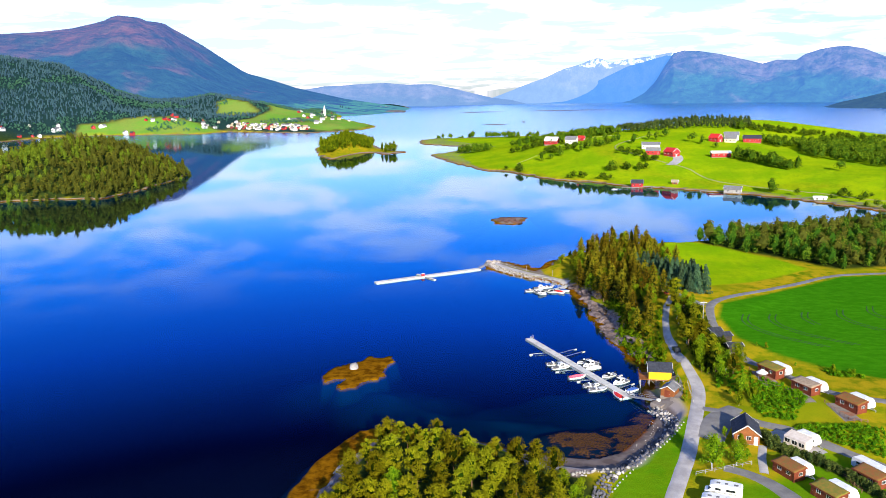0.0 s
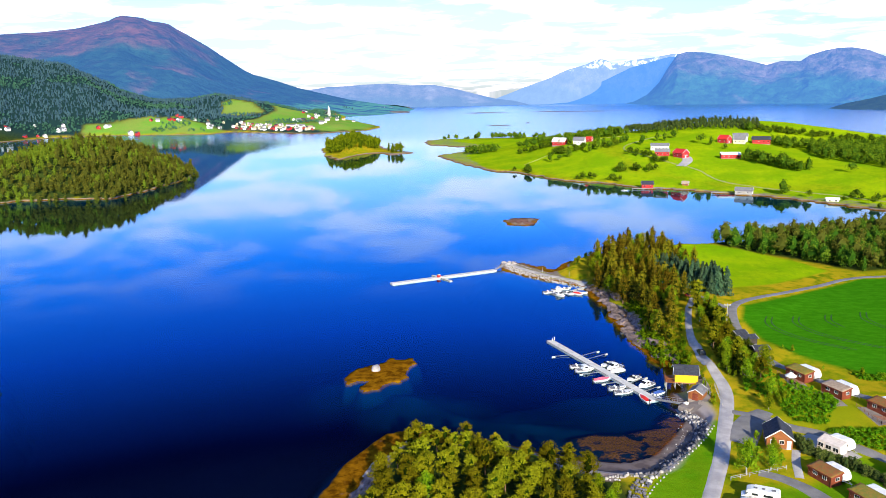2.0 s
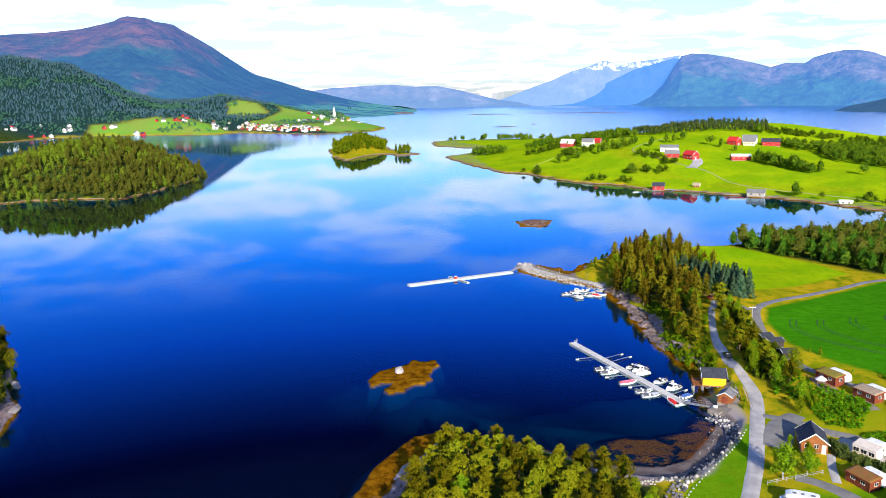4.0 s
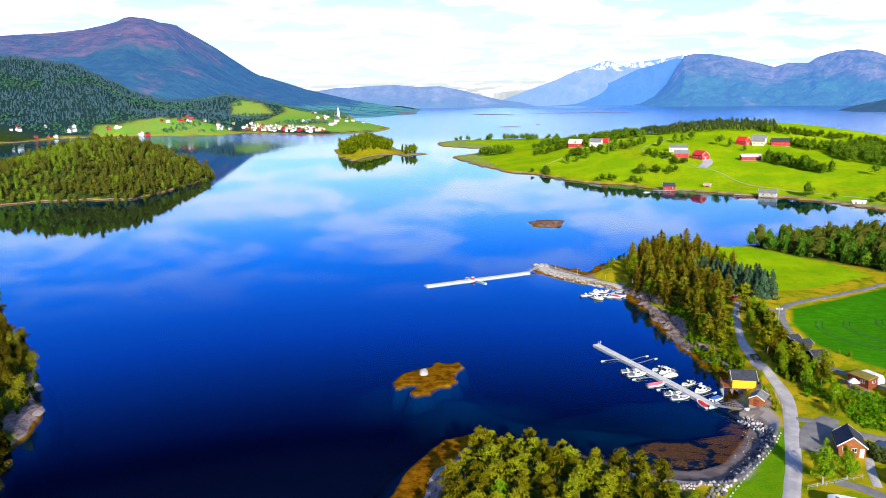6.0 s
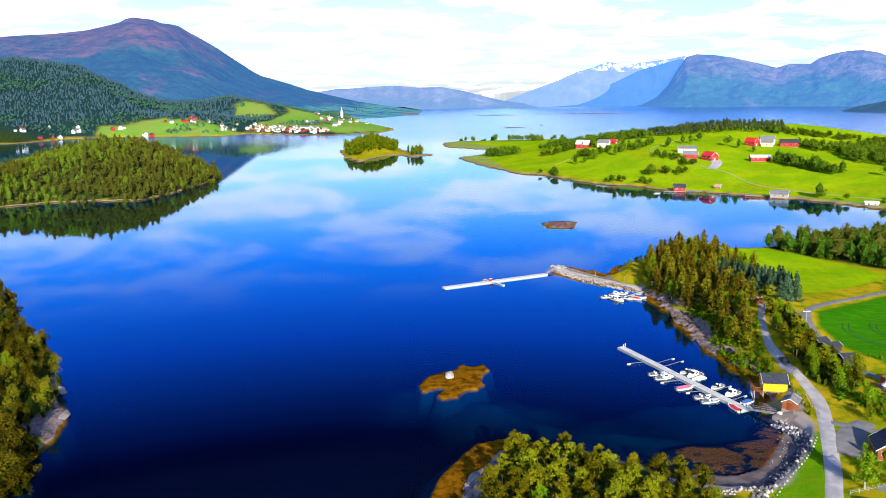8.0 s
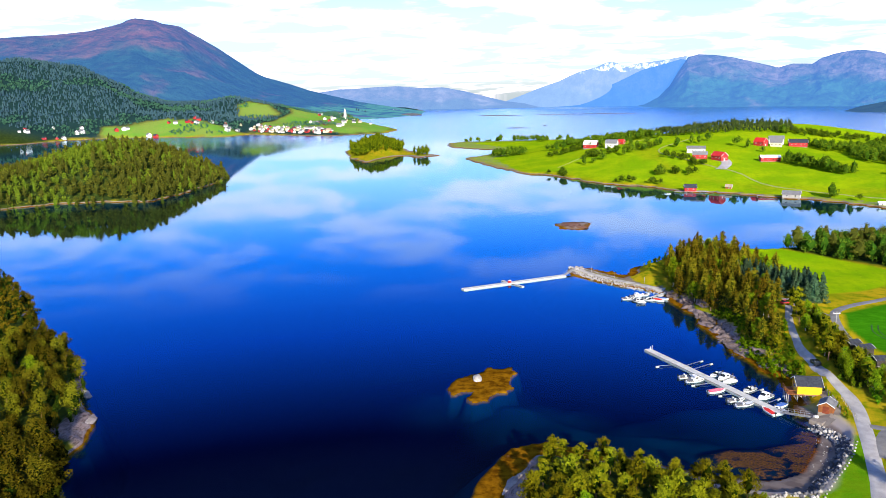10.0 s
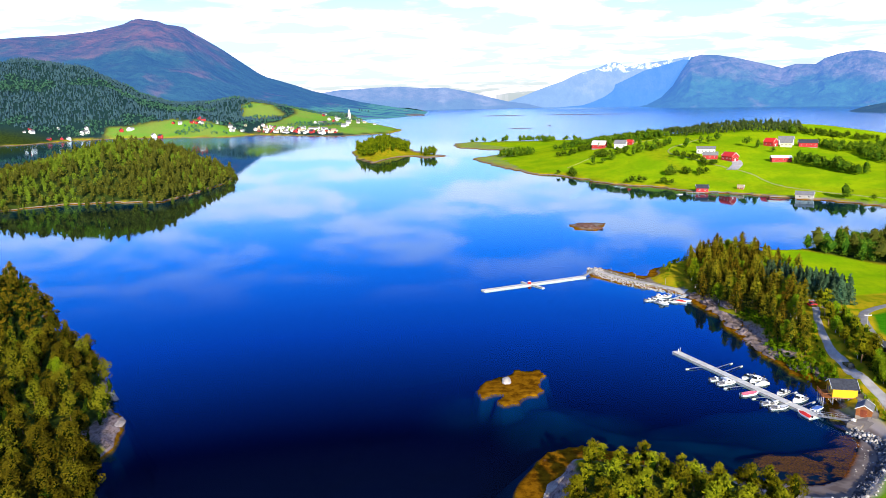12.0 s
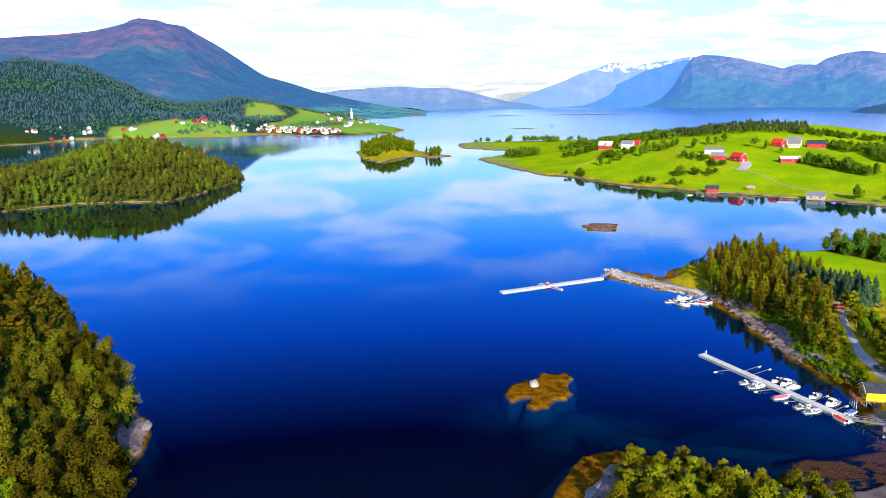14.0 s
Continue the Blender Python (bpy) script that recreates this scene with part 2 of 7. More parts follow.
def water_material():
    m = Mat("sea_water", 0.03)
    t = m.t
    t.nodes.remove(m.b)
    out = t.nodes["Material Output"]
    clear = m.node("ShaderNodeBsdfTransparent")
    clear.inputs[0].default_value = (0.70, 0.88, 0.95, 1)
    gloss = m.node("ShaderNodeBsdfGlossy")
    gloss.inputs["Roughness"].default_value = 0.025
    gloss.inputs["Color"].default_value = (0.24, 0.50, 1.0, 1)
    lf = m.node("ShaderNodeLayerWeight")
    lf.inputs["Blend"].default_value = 0.5
    m.link(m.mix(m.steps(lf.outputs["Facing"], 0.80, 0.96), (0.48, 0.76, 1.0), (0.68, 0.86, 1.0)), gloss.inputs["Color"])
    lw = m.node("ShaderNodeLayerWeight")
    lw.inputs["Blend"].default_value = 0.5
    schlick = m.maths("ADD", m.maths("MULTIPLY", m.maths("POWER", lw.outputs["Facing"], 4.3), 0.98), 0.003)
    pos = m.where()
    # the fjord beyond the sound carries a breeze
    sep = m.node("ShaderNodeSeparateXYZ")
    m.link(pos, sep.inputs[0])
    far = m.steps(sep.outputs["Y"], 900.0, 1700.0)
    near_r = m.noise(0.12, 4, 0.6)
    far_r = m.noise(0.35, 3, 0.6)
    bp = m.node("ShaderNodeBump")
    bp.inputs["Strength"].default_value = 0.014
    bp.inputs["Distance"].default_value = 1.0
    m.link(near_r, bp.inputs["Height"])
    bf = m.node("ShaderNodeBump")
    bf.inputs["Distance"].default_value = 1.0
    m.link(far_r, bf.inputs["Height"])
    m.link(m.maths("MULTIPLY", far, 0.08), bf.inputs["Strength"])
    m.link(bp.outputs[0], bf.inputs["Normal"])
    m.link(bf.outputs[0], gloss.inputs["Normal"])
    m.link(m.steps(far, 0, 1, 0.02, 0.18), gloss.inputs["Roughness"])
    mx = m.node("ShaderNodeMixShader")
    m.link(schlick, mx.inputs[0])
    m.link(clear.outputs[0], mx.inputs[1])
    m.link(gloss.outputs[0], mx.inputs[2])
    m.link(mx.outputs[0], out.inputs[0])
    return m.m


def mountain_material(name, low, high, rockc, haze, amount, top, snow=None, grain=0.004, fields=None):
    """A distant slope: wood below, heath and rock above; the bright haze before it is painted in as glow."""
    m = Mat(name, 0.95, 0.0, 0.05)
    pos = m.where()
    z = m.node("ShaderNodeSeparateXYZ")
    m.link(pos, z.inputs[0])
    n1, n2 = m.noise(grain, 6, 0.6), m.noise(grain * 6, 5, 0.6)
    jit = m.maths("ADD", z.outputs["Z"], m.maths("MULTIPLY", m.maths("SUBTRACT", n1, 0.5), top * 0.9))
    c = m.mix(m.steps(jit, top * 0.30, top * 0.55), low, high)
    c = m.mix(m.steps(n2, 0.42, 0.62, 0.0, 0.5), c, tuple(v * 0.5 for v in low))
    c = m.mix(m.steps(n1, 0.55, 0.68, 0.0, 0.7), c, rockc)
    # downslope streaks darkened like shaded gullies, in colour alone
    gully_shade = m.noise(grain * 3.5, 5, 0.65, stretch=(1.0, 1.0, 0.22))
    c = m.mix(m.steps(gully_shade, 0.46, 0.62, 0.0, 0.65), c, tuple(v * 0.35 for v in low))
    if fields:
        foot = m.steps(m.maths("ADD", z.outputs["Z"], m.maths("MULTIPLY", m.maths("SUBTRACT", n2, 0.5), fields * 1.6)), fields * 0.6, fields, 1.0, 0.0)
        c = m.mix(m.maths("MULTIPLY", foot, m.steps(m.noise(0.009, 3), 0.40, 0.50)), c, (0.10, 0.34, 0.07))
    if snow:
        c = m.mix(m.maths("MULTIPLY", m.steps(jit, snow, snow * 1.06), m.steps(n2, 0.46, 0.56)), c, (0.9, 0.9, 0.92))
    m.colour(c)
    m.bump(m.maths("ADD", m.maths("MULTIPLY", n1, 3.0), n2), 0.55, 40.0)
    # haze painted as emission: the slope itself glows with this colour
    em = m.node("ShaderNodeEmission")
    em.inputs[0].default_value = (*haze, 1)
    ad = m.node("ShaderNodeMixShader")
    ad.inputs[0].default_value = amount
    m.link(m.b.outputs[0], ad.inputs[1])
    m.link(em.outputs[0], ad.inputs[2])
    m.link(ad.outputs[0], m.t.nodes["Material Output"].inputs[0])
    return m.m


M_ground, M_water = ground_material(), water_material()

# ---- the lie of the land ----
def lattice(ix, iy, seed):
    h = (ix * 374761393 + iy * 668265263 + seed * 974634777) & 0xFFFFFFFF
    h = ((h ^ (h >> 13)) * 1274126177) & 0xFFFFFFFF
    return ((h ^ (h >> 16)) & 0xFFFF) / 65535.0


def vnoise(x, y, seed=0):
    ix, iy = np.floor(x).astype(np.int64), np.floor(y).astype(np.int64)
    fx, fy = x - ix, y - iy
    fx, fy = fx * fx * (3 - 2 * fx), fy * fy * (3 - 2 * fy)
    a, b = lattice(ix, iy, seed), lattice(ix + 1, iy, seed)
    c, d = lattice(ix, iy + 1, seed), lattice(ix + 1, iy + 1, seed)
    return (a + (b - a) * fx) * (1 - fy) + (c + (d - c) * fx) * fy


def fbm(x, y, size, octaves=4, seed=0):
    """Noise about 0, from -0.5 to 0.5, whose largest lumps are that many metres across."""
    out, amp, tot = 0.0, 1.0, 0.0
    for k in range(octaves):
        out = out + amp * (vnoise(x / size, y / size, seed + k) - 0.5)
        tot += amp
        amp, size = amp * 0.5, size * 0.5
    return out / tot * 1.3


def ease(v, lo, hi):
    s = np.clip((v - lo) / (hi - lo), 0, 1)
    return s * s * (3 - 2 * s)


def inside(poly, x, y):
    """Metres from the edge of a plan outline, positive inside."""
    p = np.array(poly, float)
    q = np.roll(p, -1, axis=0)
    best = np.full(np.shape(x), 1e18)
    odd = np.zeros(np.shape(x), bool)
    for (x0, y0), (x1, y1) in zip(p, q):
        dx, dy = x1 - x0, y1 - y0
        s = np.clip(((x - x0) * dx + (y - y0) * dy) / (dx * dx + dy * dy), 0, 1)
        best = np.minimum(best, (x - x0 - s * dx) ** 2 + (y - y0 - s * dy) ** 2)
        if dy:
            odd ^= ((y0 > y) != (y1 > y)) & (x < x0 + (y - y0) * dx / dy)
    return np.where(odd, 1, -1) * np.sqrt(best)


def along(line, x, y):
    """Metres from a plan line."""
    best = np.full(np.shape(x), 1e18)
    for (x0, y0), (x1, y1) in zip(line, line[1:]):
        dx, dy = x1 - x0, y1 - y0
        s = np.clip(((x - x0) * dx + (y - y0) * dy) / (dx * dx + dy * dy), 0, 1)
        best = np.minimum(best, (x - x0 - s * dx) ** 2 + (y - y0 - s * dy) ** 2)
    return np.sqrt(best)


CAMP = [(-60, -700), (-60, -100), (-43, 60), (-41.5, 110), (-42, 142), (-38.5, 157.5), (-32.5, 170.5), (-25, 174), (-12, 170), (2, 164), (12, 160), (22, 160), (28, 164),
        (34, 174), (38, 183), (38, 192), (37, 198), (39, 208), (40, 218), (37, 228), (33, 240), (31, 252), (30, 270), (28, 287), (24, 305), (22, 314),
        (14, 322), (0, 331), (-10, 342), (-12, 352), (-9, 360), (-4, 361), (4, 351), (14, 344), (16, 356), (28, 368), (47, 379), (72, 388), (101, 394),
        (160, 418), (222, 446), (330, 450), (600, 420), (900, 300), (900, -700)]
NEAR_ISLE = [(-128.5, 130), (-129, 147), (-133.5, 158), (-133, 164), (-136, 174), (-141, 182), (-147, 191), (-151, 196), (-157, 205), (-166, 215.5), (-174, 223), (-181, 230),
             (-194, 243), (-206, 253), (-217, 269), (-236, 292), (-250, 306), (-272, 325), (-330, 335), (-400, 260), (-400, 120), (-300, 40), (-170, 40), (-129, 90)]
WOOD_ISLE = [(-419, 531), (-394, 562), (-364, 575), (-327, 575), (-322, 614), (-321, 684), (-328, 741), (-347, 783), (-416, 808), (-496, 783), (-575, 714),
             (-614, 614), (-595, 515), (-515, 476), (-446, 496)]
ISLET = [(-300, 1125), (-283, 1060), (-262, 1000), (-240, 950), (-226, 924), (-217, 972), (-207, 1012), (-190, 1018), (-172, 985), (-142, 1030), (-180, 1085), (-205, 1130),
         (-225, 1200), (-262, 1245), (-292, 1190)]
FARM = [(-111, 974), (-88, 905), (-70, 864), (-44, 797), (-35, 779), (-6, 765), (25, 706), (50, 682), (72, 665), (92, 638), (113, 629), (130, 621), (157, 596),
        (176, 587), (195, 558), (216, 537), (234, 505), (293, 460), (391, 489), (548, 606), (685, 782), (704, 978), (587, 1174), (411, 1301), (196, 1369),
        (49, 1369), (-29, 1355), (-88, 1340), (-137, 1330), (-164, 1281), (-149, 1188), (-108, 1144), (-59, 1105), (-68, 1061), (-86, 1027)]
MAINLAND = [(-2544, 685), (-1468, 978), (-1076, 1203), (-964, 1370), (-954, 1487), (-881, 1551), (-763, 1555), (-654, 1563), (-637, 1654), (-562, 1605),
            (-470, 1566), (-416, 1555), (-389, 1605), (-338, 1654), (-335, 1820), (-381, 1957), (-548, 2202), (-607, 2642), (-676, 2936), (-665, 3229),
            (-548, 3473), (-548, 3914), (-783, 5088), (-5871, 5088), (-5871, 685)]
WEED_BANK = [(-51, 206), (-49.5, 200.5), (-47, 202.5), (-44.3, 202.5), (-46, 197.5), (-43.6, 196), (-40, 198), (-38.3, 202.5), (-35.3, 204), (-32.9, 207.5), (-34.5, 210.5), (-32.6, 219),
             (-34.5, 223), (-37, 221), (-41, 222.7), (-43.5, 218), (-48, 214), (-50.4, 209)]
SKERRY = [(-14, 477), (-7, 488), (7, 487), (8, 470), (0, 457), (-10, 460)]
MOLE_LINE = [(24, 312), (8, 330), (-7, 350)]
# heights along the shore road, on the terraces and in the fields: (x, y, metres above the sea)
LEVELS = [(33, 138, 2.0), (40, 157, 2.1), (48, 185, 2.4), (50, 203, 2.9), (46, 196, 2.2), (49, 222, 5.0), (51, 240, 7.2), (57, 257, 8.4), (60, 272, 8.4), (69, 222, 6.6),
          (68, 200, 6.2), (75, 183, 5.6), (83, 172, 5.2), (92, 182, 6.2), (94, 236, 6.2), (94, 254, 6.2), (80, 268, 7.2), (66, 158, 1.9), (61, 148, 1.7), (74, 150, 2.2),
          (88, 370, 6.6), (125, 312, 6.5), (160, 330, 7.0), (150, 200, 8.5), (72, 330, 5.4), (46, 300, 4.6), (36, 340, 3.2), (-8, 150, 3.2), (10, 142, 2.6), (58, 168, 1.9),
          (42, 262, 5.5), (120, 140, 7.0), (45, 60, 2.0), (300, 300, 12.0)]


def camp_level(x, y):
    num, den = 0.0, 1e-9
    for px, py, pz in LEVELS:
        w = 1.0 / ((x - px) ** 2 + (y - py) ** 2 + 25.0) ** 1.6
        num, den = num + w * pz, den + w
    return num / den


WEED_OUTER = [(11.5, 171.2), (15.5, 173.2), (22, 174.2), (26, 169), (24, 164.6), (18.4, 164.2), (13.5, 168)]
WEED_INNER = [(26, 175.4), (32, 178), (35, 187), (38, 182.4), (35.2, 176.4), (32.8, 168), (28.3, 162.6), (26.4, 164.5), (28.4, 170.4)]


def weed_patch(x, y):
    return np.maximum(inside(WEED_OUTER, x, y), inside(WEED_INNER, x, y))


def height(x, y):
    """The ground's height, the sea bed included."""
    x, y = np.asarray(x, float), np.asarray(y, float)
    far = np.hypot(x, y)
    jag = fbm(x, y, 9.0, 3, 5) * np.clip(far / 150, 1.0, 4.0) * 2.4
    beach = ease(np.hypot(x - 22, y - 172), 34, 14)
    d = [inside(CAMP, x, y) + jag * (1 - 0.8 * beach)]
    lumps = fbm(x, y, 30.0, 4, 11)
    slope = 0.42 - 0.33 * beach * (y > 150)
    flat = 3.0 + 3.2 * ease(np.hypot(x + 36, y - 155), 30, 18) + 2.0 * ease(np.hypot(x - 31, y - 250), 38, 24)
    bank_foot = 4.8 + 3.4 * ease(y, 160, 152)
    steep = np.where(beach > 0.02, np.where(d[0] < bank_foot, 0.12 + d[0] * slope, 0.12 + bank_foot * slope + (d[0] - bank_foot) * 0.75), 0.06 + np.minimum(d[0], flat) * 0.025 + np.maximum(d[0] - flat, 0) * 0.55)
    mole = 0.8 * ease(along(MOLE_LINE, x, y), 7.5, 3.0)
    h = [np.minimum(camp_level(x, y) + lumps * 0.5 * (1 - beach), np.maximum(steep, np.where(x < 20, mole, 0)))]
    spit = ease(x + 0.35 * (y - 330), 24, 12) * (y > 316)
    h[0] = h[0] * (1 - spit) + spit * np.maximum(np.where(x < 24, mole, 0) + 0.12, 0.14)
    d.append(inside(NEAR_ISLE, x, y) + jag)
    bare = ease(np.hypot(x + 140, y - 175), 18, 9)
    h.append(np.minimum(0.12 + np.maximum(d[-1] - 0.4, 0) * (2.6 - 2.15 * bare), 2.0 + 9.0 * ease(d[-1], 0, 70)) + lumps * np.clip(d[-1] / 8, 0, 1) * 2.5)
    d.append(inside(WOOD_ISLE, x, y) + jag)
    h.append(np.minimum(0.3 + d[-1] * 1.2, 7.0 * ease(d[-1], -5, 30) + 27.0 * np.exp(-((x + 412) / 62) ** 2 - ((y - 680) / 110) ** 2) * ease(d[-1], 0, 50)) + lumps * np.clip(d[-1] / 30, 0, 1) * 4)
    d.append(inside(ISLET, x, y) + jag)
    h.append(np.minimum(0.2 + d[-1] * 0.3, 3 + 11.0 * ease(d[-1], 8, 50)) * (0.25 + 0.75 * ease(-x, 200, 245)))
    d.append(inside(FARM, x, y) + jag)
    hill = 10.0 * ease(d[-1], 0, 110) + 17.0 * np.exp(-((x - 165) / 150) ** 2 - ((y - 880) / 150) ** 2) + 22.0 * np.exp(-((x - 290) / 150) ** 2 - ((y - 1010) / 130) ** 2)
    hill = hill * (0.12 + 0.88 * ease(x, -120, 60)) + fbm(x, y, 140.0, 3, 21) * 7 * ease(d[-1], 15, 100)
    h.append(np.minimum(0.3 + d[-1] * 0.35, np.maximum(hill, 1.0)))
    d.append(inside(MAINLAND, x, y) + jag)
    az = np.degrees(np.arctan2(x, y))
    crest = -24.0 + np.interp(az, FRONT_AZ, FRONT_UP)
    up = ease(far, 1680, 2500) * np.clip(crest, 8, 400) * ease(-az, 9, 16)
    knoll = 34.0 * np.exp(-((x + 800) / 130) ** 2 - ((y - 1720) / 70) ** 2) + 70.0 * np.exp(-((x + 720) / 190) ** 2 - ((y - 2150) / 180) ** 2)
    low = 12.0 * ease(d[-1], 0, 90) + 14 * ease(d[-1], 60, 400) * ease(far, 1500, 2100) * ease(-az, 8, 12)
    h.append(np.minimum(0.4 + d[-1] * 0.25, low + up + knoll + fbm(x, y, 220.0, 4, 31) * (6 + 0.35 * up)))
    top = np.maximum.reduce(d)
    land = np.maximum.reduce([np.where(dd > 0, hh, -99.0) for dd, hh in zip(d, h)])
    shoal = -2.0 - 0.26 * along([(-44, 206), (-16, 187), (14, 178)], x, y) + fbm(x, y, 12.0, 3, 59) * 2.6
    shelf = 1.0 + 1.6 * ease(-x, 90, 112) - 0.84 * ease(np.hypot(x - 12, y - 186), 50, 16)
    bed = -np.minimum(16.0, 0.15 + -top * shelf) + fbm(x, y, 14.0, 3, 41) * np.clip(-top / 6, 0, 1) * 1.2
    bed = np.maximum(bed, np.minimum(shoal, -1.2))
    bank = inside(WEED_BANK, x, y) + fbm(x, y, 5.0, 3, 47) * 2.4 + 0.3
    bed = np.maximum(bed, np.where(bank > 0, np.minimum(bank * 0.08, 0.08) + 0.01 + fbm(x, y, 4.0, 2, 49) * 0.12, np.maximum(-16, -0.03 + bank * 4.0)))
    bed = np.maximum(bed, np.maximum(-16, -0.04 + np.minimum(weed_patch(x, y) + 0.3, 0.0) * 0.5))
    rock = inside(SKERRY, x, y) + fbm(x, y, 9.0, 3, 48) * 7.0
    bed = np.maximum(bed, np.where(rock > 0, np.minimum(0.15 + rock * 0.07, 0.5) + fbm(x, y, 5.0, 3, 50) * 0.5, np.maximum(-16, rock * 0.9)))
    return np.where(top > 0, np.maximum(land, 0.02), np.maximum(bed, -16.0))


FRONT_AZ = [-60.0, -37.8, -34.8, -32.9, -31.6, -30.0, -28.3, -26.2, -23.7, -22.2, -21.0, -19.8, -18.3, -16.3, -14.7, -11.5, -9.0]
FRONT_UP = [200.0, 160.0, 172.0, 168.0, 160.0, 132.0, 90.0, 62.0, 54.0, 50.0, 50.0, 50.0, 42.0, 32.0, 20.0, 10.0, 5.0]

# a round sheet whose cells grow with the distance, finest in the sector that the shore lies in
HUB = (-20.0, -40.0)
az_deg = np.concatenate([np.arange(-180, -48, 4.0), np.arange(-48, -36, 0.5), np.arange(-36, 36, 0.16), np.arange(36, 48, 0.5), np.arange(48, 180, 4.0)])
rings = np.concatenate([np.arange(4, 120, 8.0), 120 * 1.0056 ** np.arange(0, 237), 450 * 1.012 ** np.arange(0, 202)])
rings = rings[rings < 4960]
AZ, RR = np.meshgrid(np.radians(az_deg), rings)
GX, GY = HUB[0] + RR * np.sin(AZ), HUB[1] + RR * np.cos(AZ)
GZ = height(GX, GY)


def ground_at(x, y):
    """The height of the sheet itself under a plan point."""
    dx, dy = x - HUB[0], y - HUB[1]
    a, r = math.degrees(math.atan2(dx, dy)), math.hypot(dx, dy)
    i = min(max(int(np.searchsorted(rings, r)) - 1, 0), len(rings) - 2)
    j = min(max(int(np.searchsorted(az_deg, a)) - 1, 0), len(az_deg) - 2)
    u, v = (a - az_deg[j]) / (az_deg[j + 1] - az_deg[j]), (r - rings[i]) / (rings[i + 1] - rings[i])
    return float((GZ[i, j] * (1 - u) + GZ[i, j + 1] * u) * (1 - v) + (GZ[i + 1, j] * (1 - u) + GZ[i + 1, j + 1] * u) * v)


def ground_many(x, y):
    return np.array([ground_at(a, b) for a, b in zip(np.ravel(x), np.ravel(y))])


# ---- ground, sea, mountains ----
def solid(name, verts, faces, material, smooth=False):
    """A mesh object from numpy arrays: verts n x 3, faces n x 3 or n x 4."""
    me = bpy.data.meshes.new(name)
    verts, faces = np.asarray(verts, np.float32), np.asarray(faces, np.int32)
    k = faces.shape[1]
    me.vertices.add(len(verts))
    me.vertices.foreach_set("co", verts.ravel())
    me.loops.add(faces.size)
    me.loops.foreach_set("vertex_index", faces.ravel())
    me.polygons.add(len(faces))
    me.polygons.foreach_set("loop_start", np.arange(0, faces.size, k, dtype=np.int32))
    me.polygons.foreach_set("use_smooth", np.full(len(faces), smooth))
    me.materials.append(material)
    me.update(calc_edges=True)
    return me


def grid_faces(rows, cols, closed=False):
    i, j = np.meshgrid(np.arange(rows - 1), np.arange(cols if closed else cols - 1), indexing="ij")
    n = (j + 1) % cols
    return np.stack([i * cols + j, i * cols + n, (i + 1) * cols + n, (i + 1) * cols + j], -1).reshape(-1, 4)


WOODS_PEN = [(-29, 136), (-28, 149), (-25.5, 157), (-22, 163), (-17, 162.5), (-8, 158), (2, 153.5), (9, 149.5), (13, 145), (18, 137), (18, 128), (10, 114), (-30, 110)]
PEN_FLOOR = [(-33, 110), (-33, 148), (-30, 160), (-22, 168), (-4, 162), (10, 155), (18, 150), (22, 140), (16, 112)]
WOODS_SHORE = [(27, 328), (26, 308), (31.5, 292), (36, 278), (39, 268), (40.5, 256), (39.5, 244), (43, 234), (46.5, 242), (48.5, 255), (53, 268), (61, 282), (67, 296), (69, 318), (68, 345), (58, 372), (44, 366), (34, 352)]
WOODS_EAST = [(88, 374), (100, 358), (118, 335), (131, 317), (150, 320), (230, 330), (300, 400), (220, 436), (150, 406), (110, 388)]
WOODS_STRIP = [(56, 262), (54, 245), (53, 228), (54, 208), (57, 198), (61, 199), (60, 208), (58.8, 222), (59, 240), (62, 256)]
CROP = [(72, 262), (67, 246), (68, 226), (74, 214), (90, 200), (112, 186), (260, 150), (330, 300), (170, 310), (128, 306), (98, 282)]
PASTURE = [(69, 372), (72, 330), (70, 300), (70, 283), (92, 292), (122, 316), (116, 335), (100, 362), (86, 376)]


MEADOWS = [[(-930, 1540), (-650, 1555), (-640, 1640), (-700, 1665), (-780, 1690), (-860, 1695), (-950, 1610)], [(-640, 1690), (-420, 1590), (-335, 1690), (-340, 1900), (-440, 2120), (-620, 2300), (-760, 2300), (-760, 2150), (-640, 1950)],
           [(-1010, 2350), (-780, 2230), (-750, 2420), (-960, 2560)], [(-700, 3000), (-560, 2600), (-720, 2400), (-850, 2900)], [(-800, 1975), (-745, 1835), (-690, 1840), (-640, 1900), (-690, 1985), (-770, 2020)]]
BARE_ROCK = [[(41, 219), (36, 224), (31, 234), (28, 248), (26.5, 262), (29, 279), (34, 277), (38.5, 268), (39.5, 258), (37.5, 247), (38, 236), (41, 225)],
             [(-133.5, 162), (-132, 168), (-138, 184), (-148, 196), (-156, 203), (-157, 198), (-149, 189), (-143, 179), (-142.5, 166)],
             [(-36, 138), (-37, 150), (-33, 162), (-29, 171), (-24.5, 173), (-26.5, 166), (-29, 155), (-31, 140)], [(12, 148), (15, 153), (20, 152), (17, 146)],
             [(30, 290), (24, 296), (20, 308), (18, 318), (24, 318), (27, 306), (31.5, 293)]]


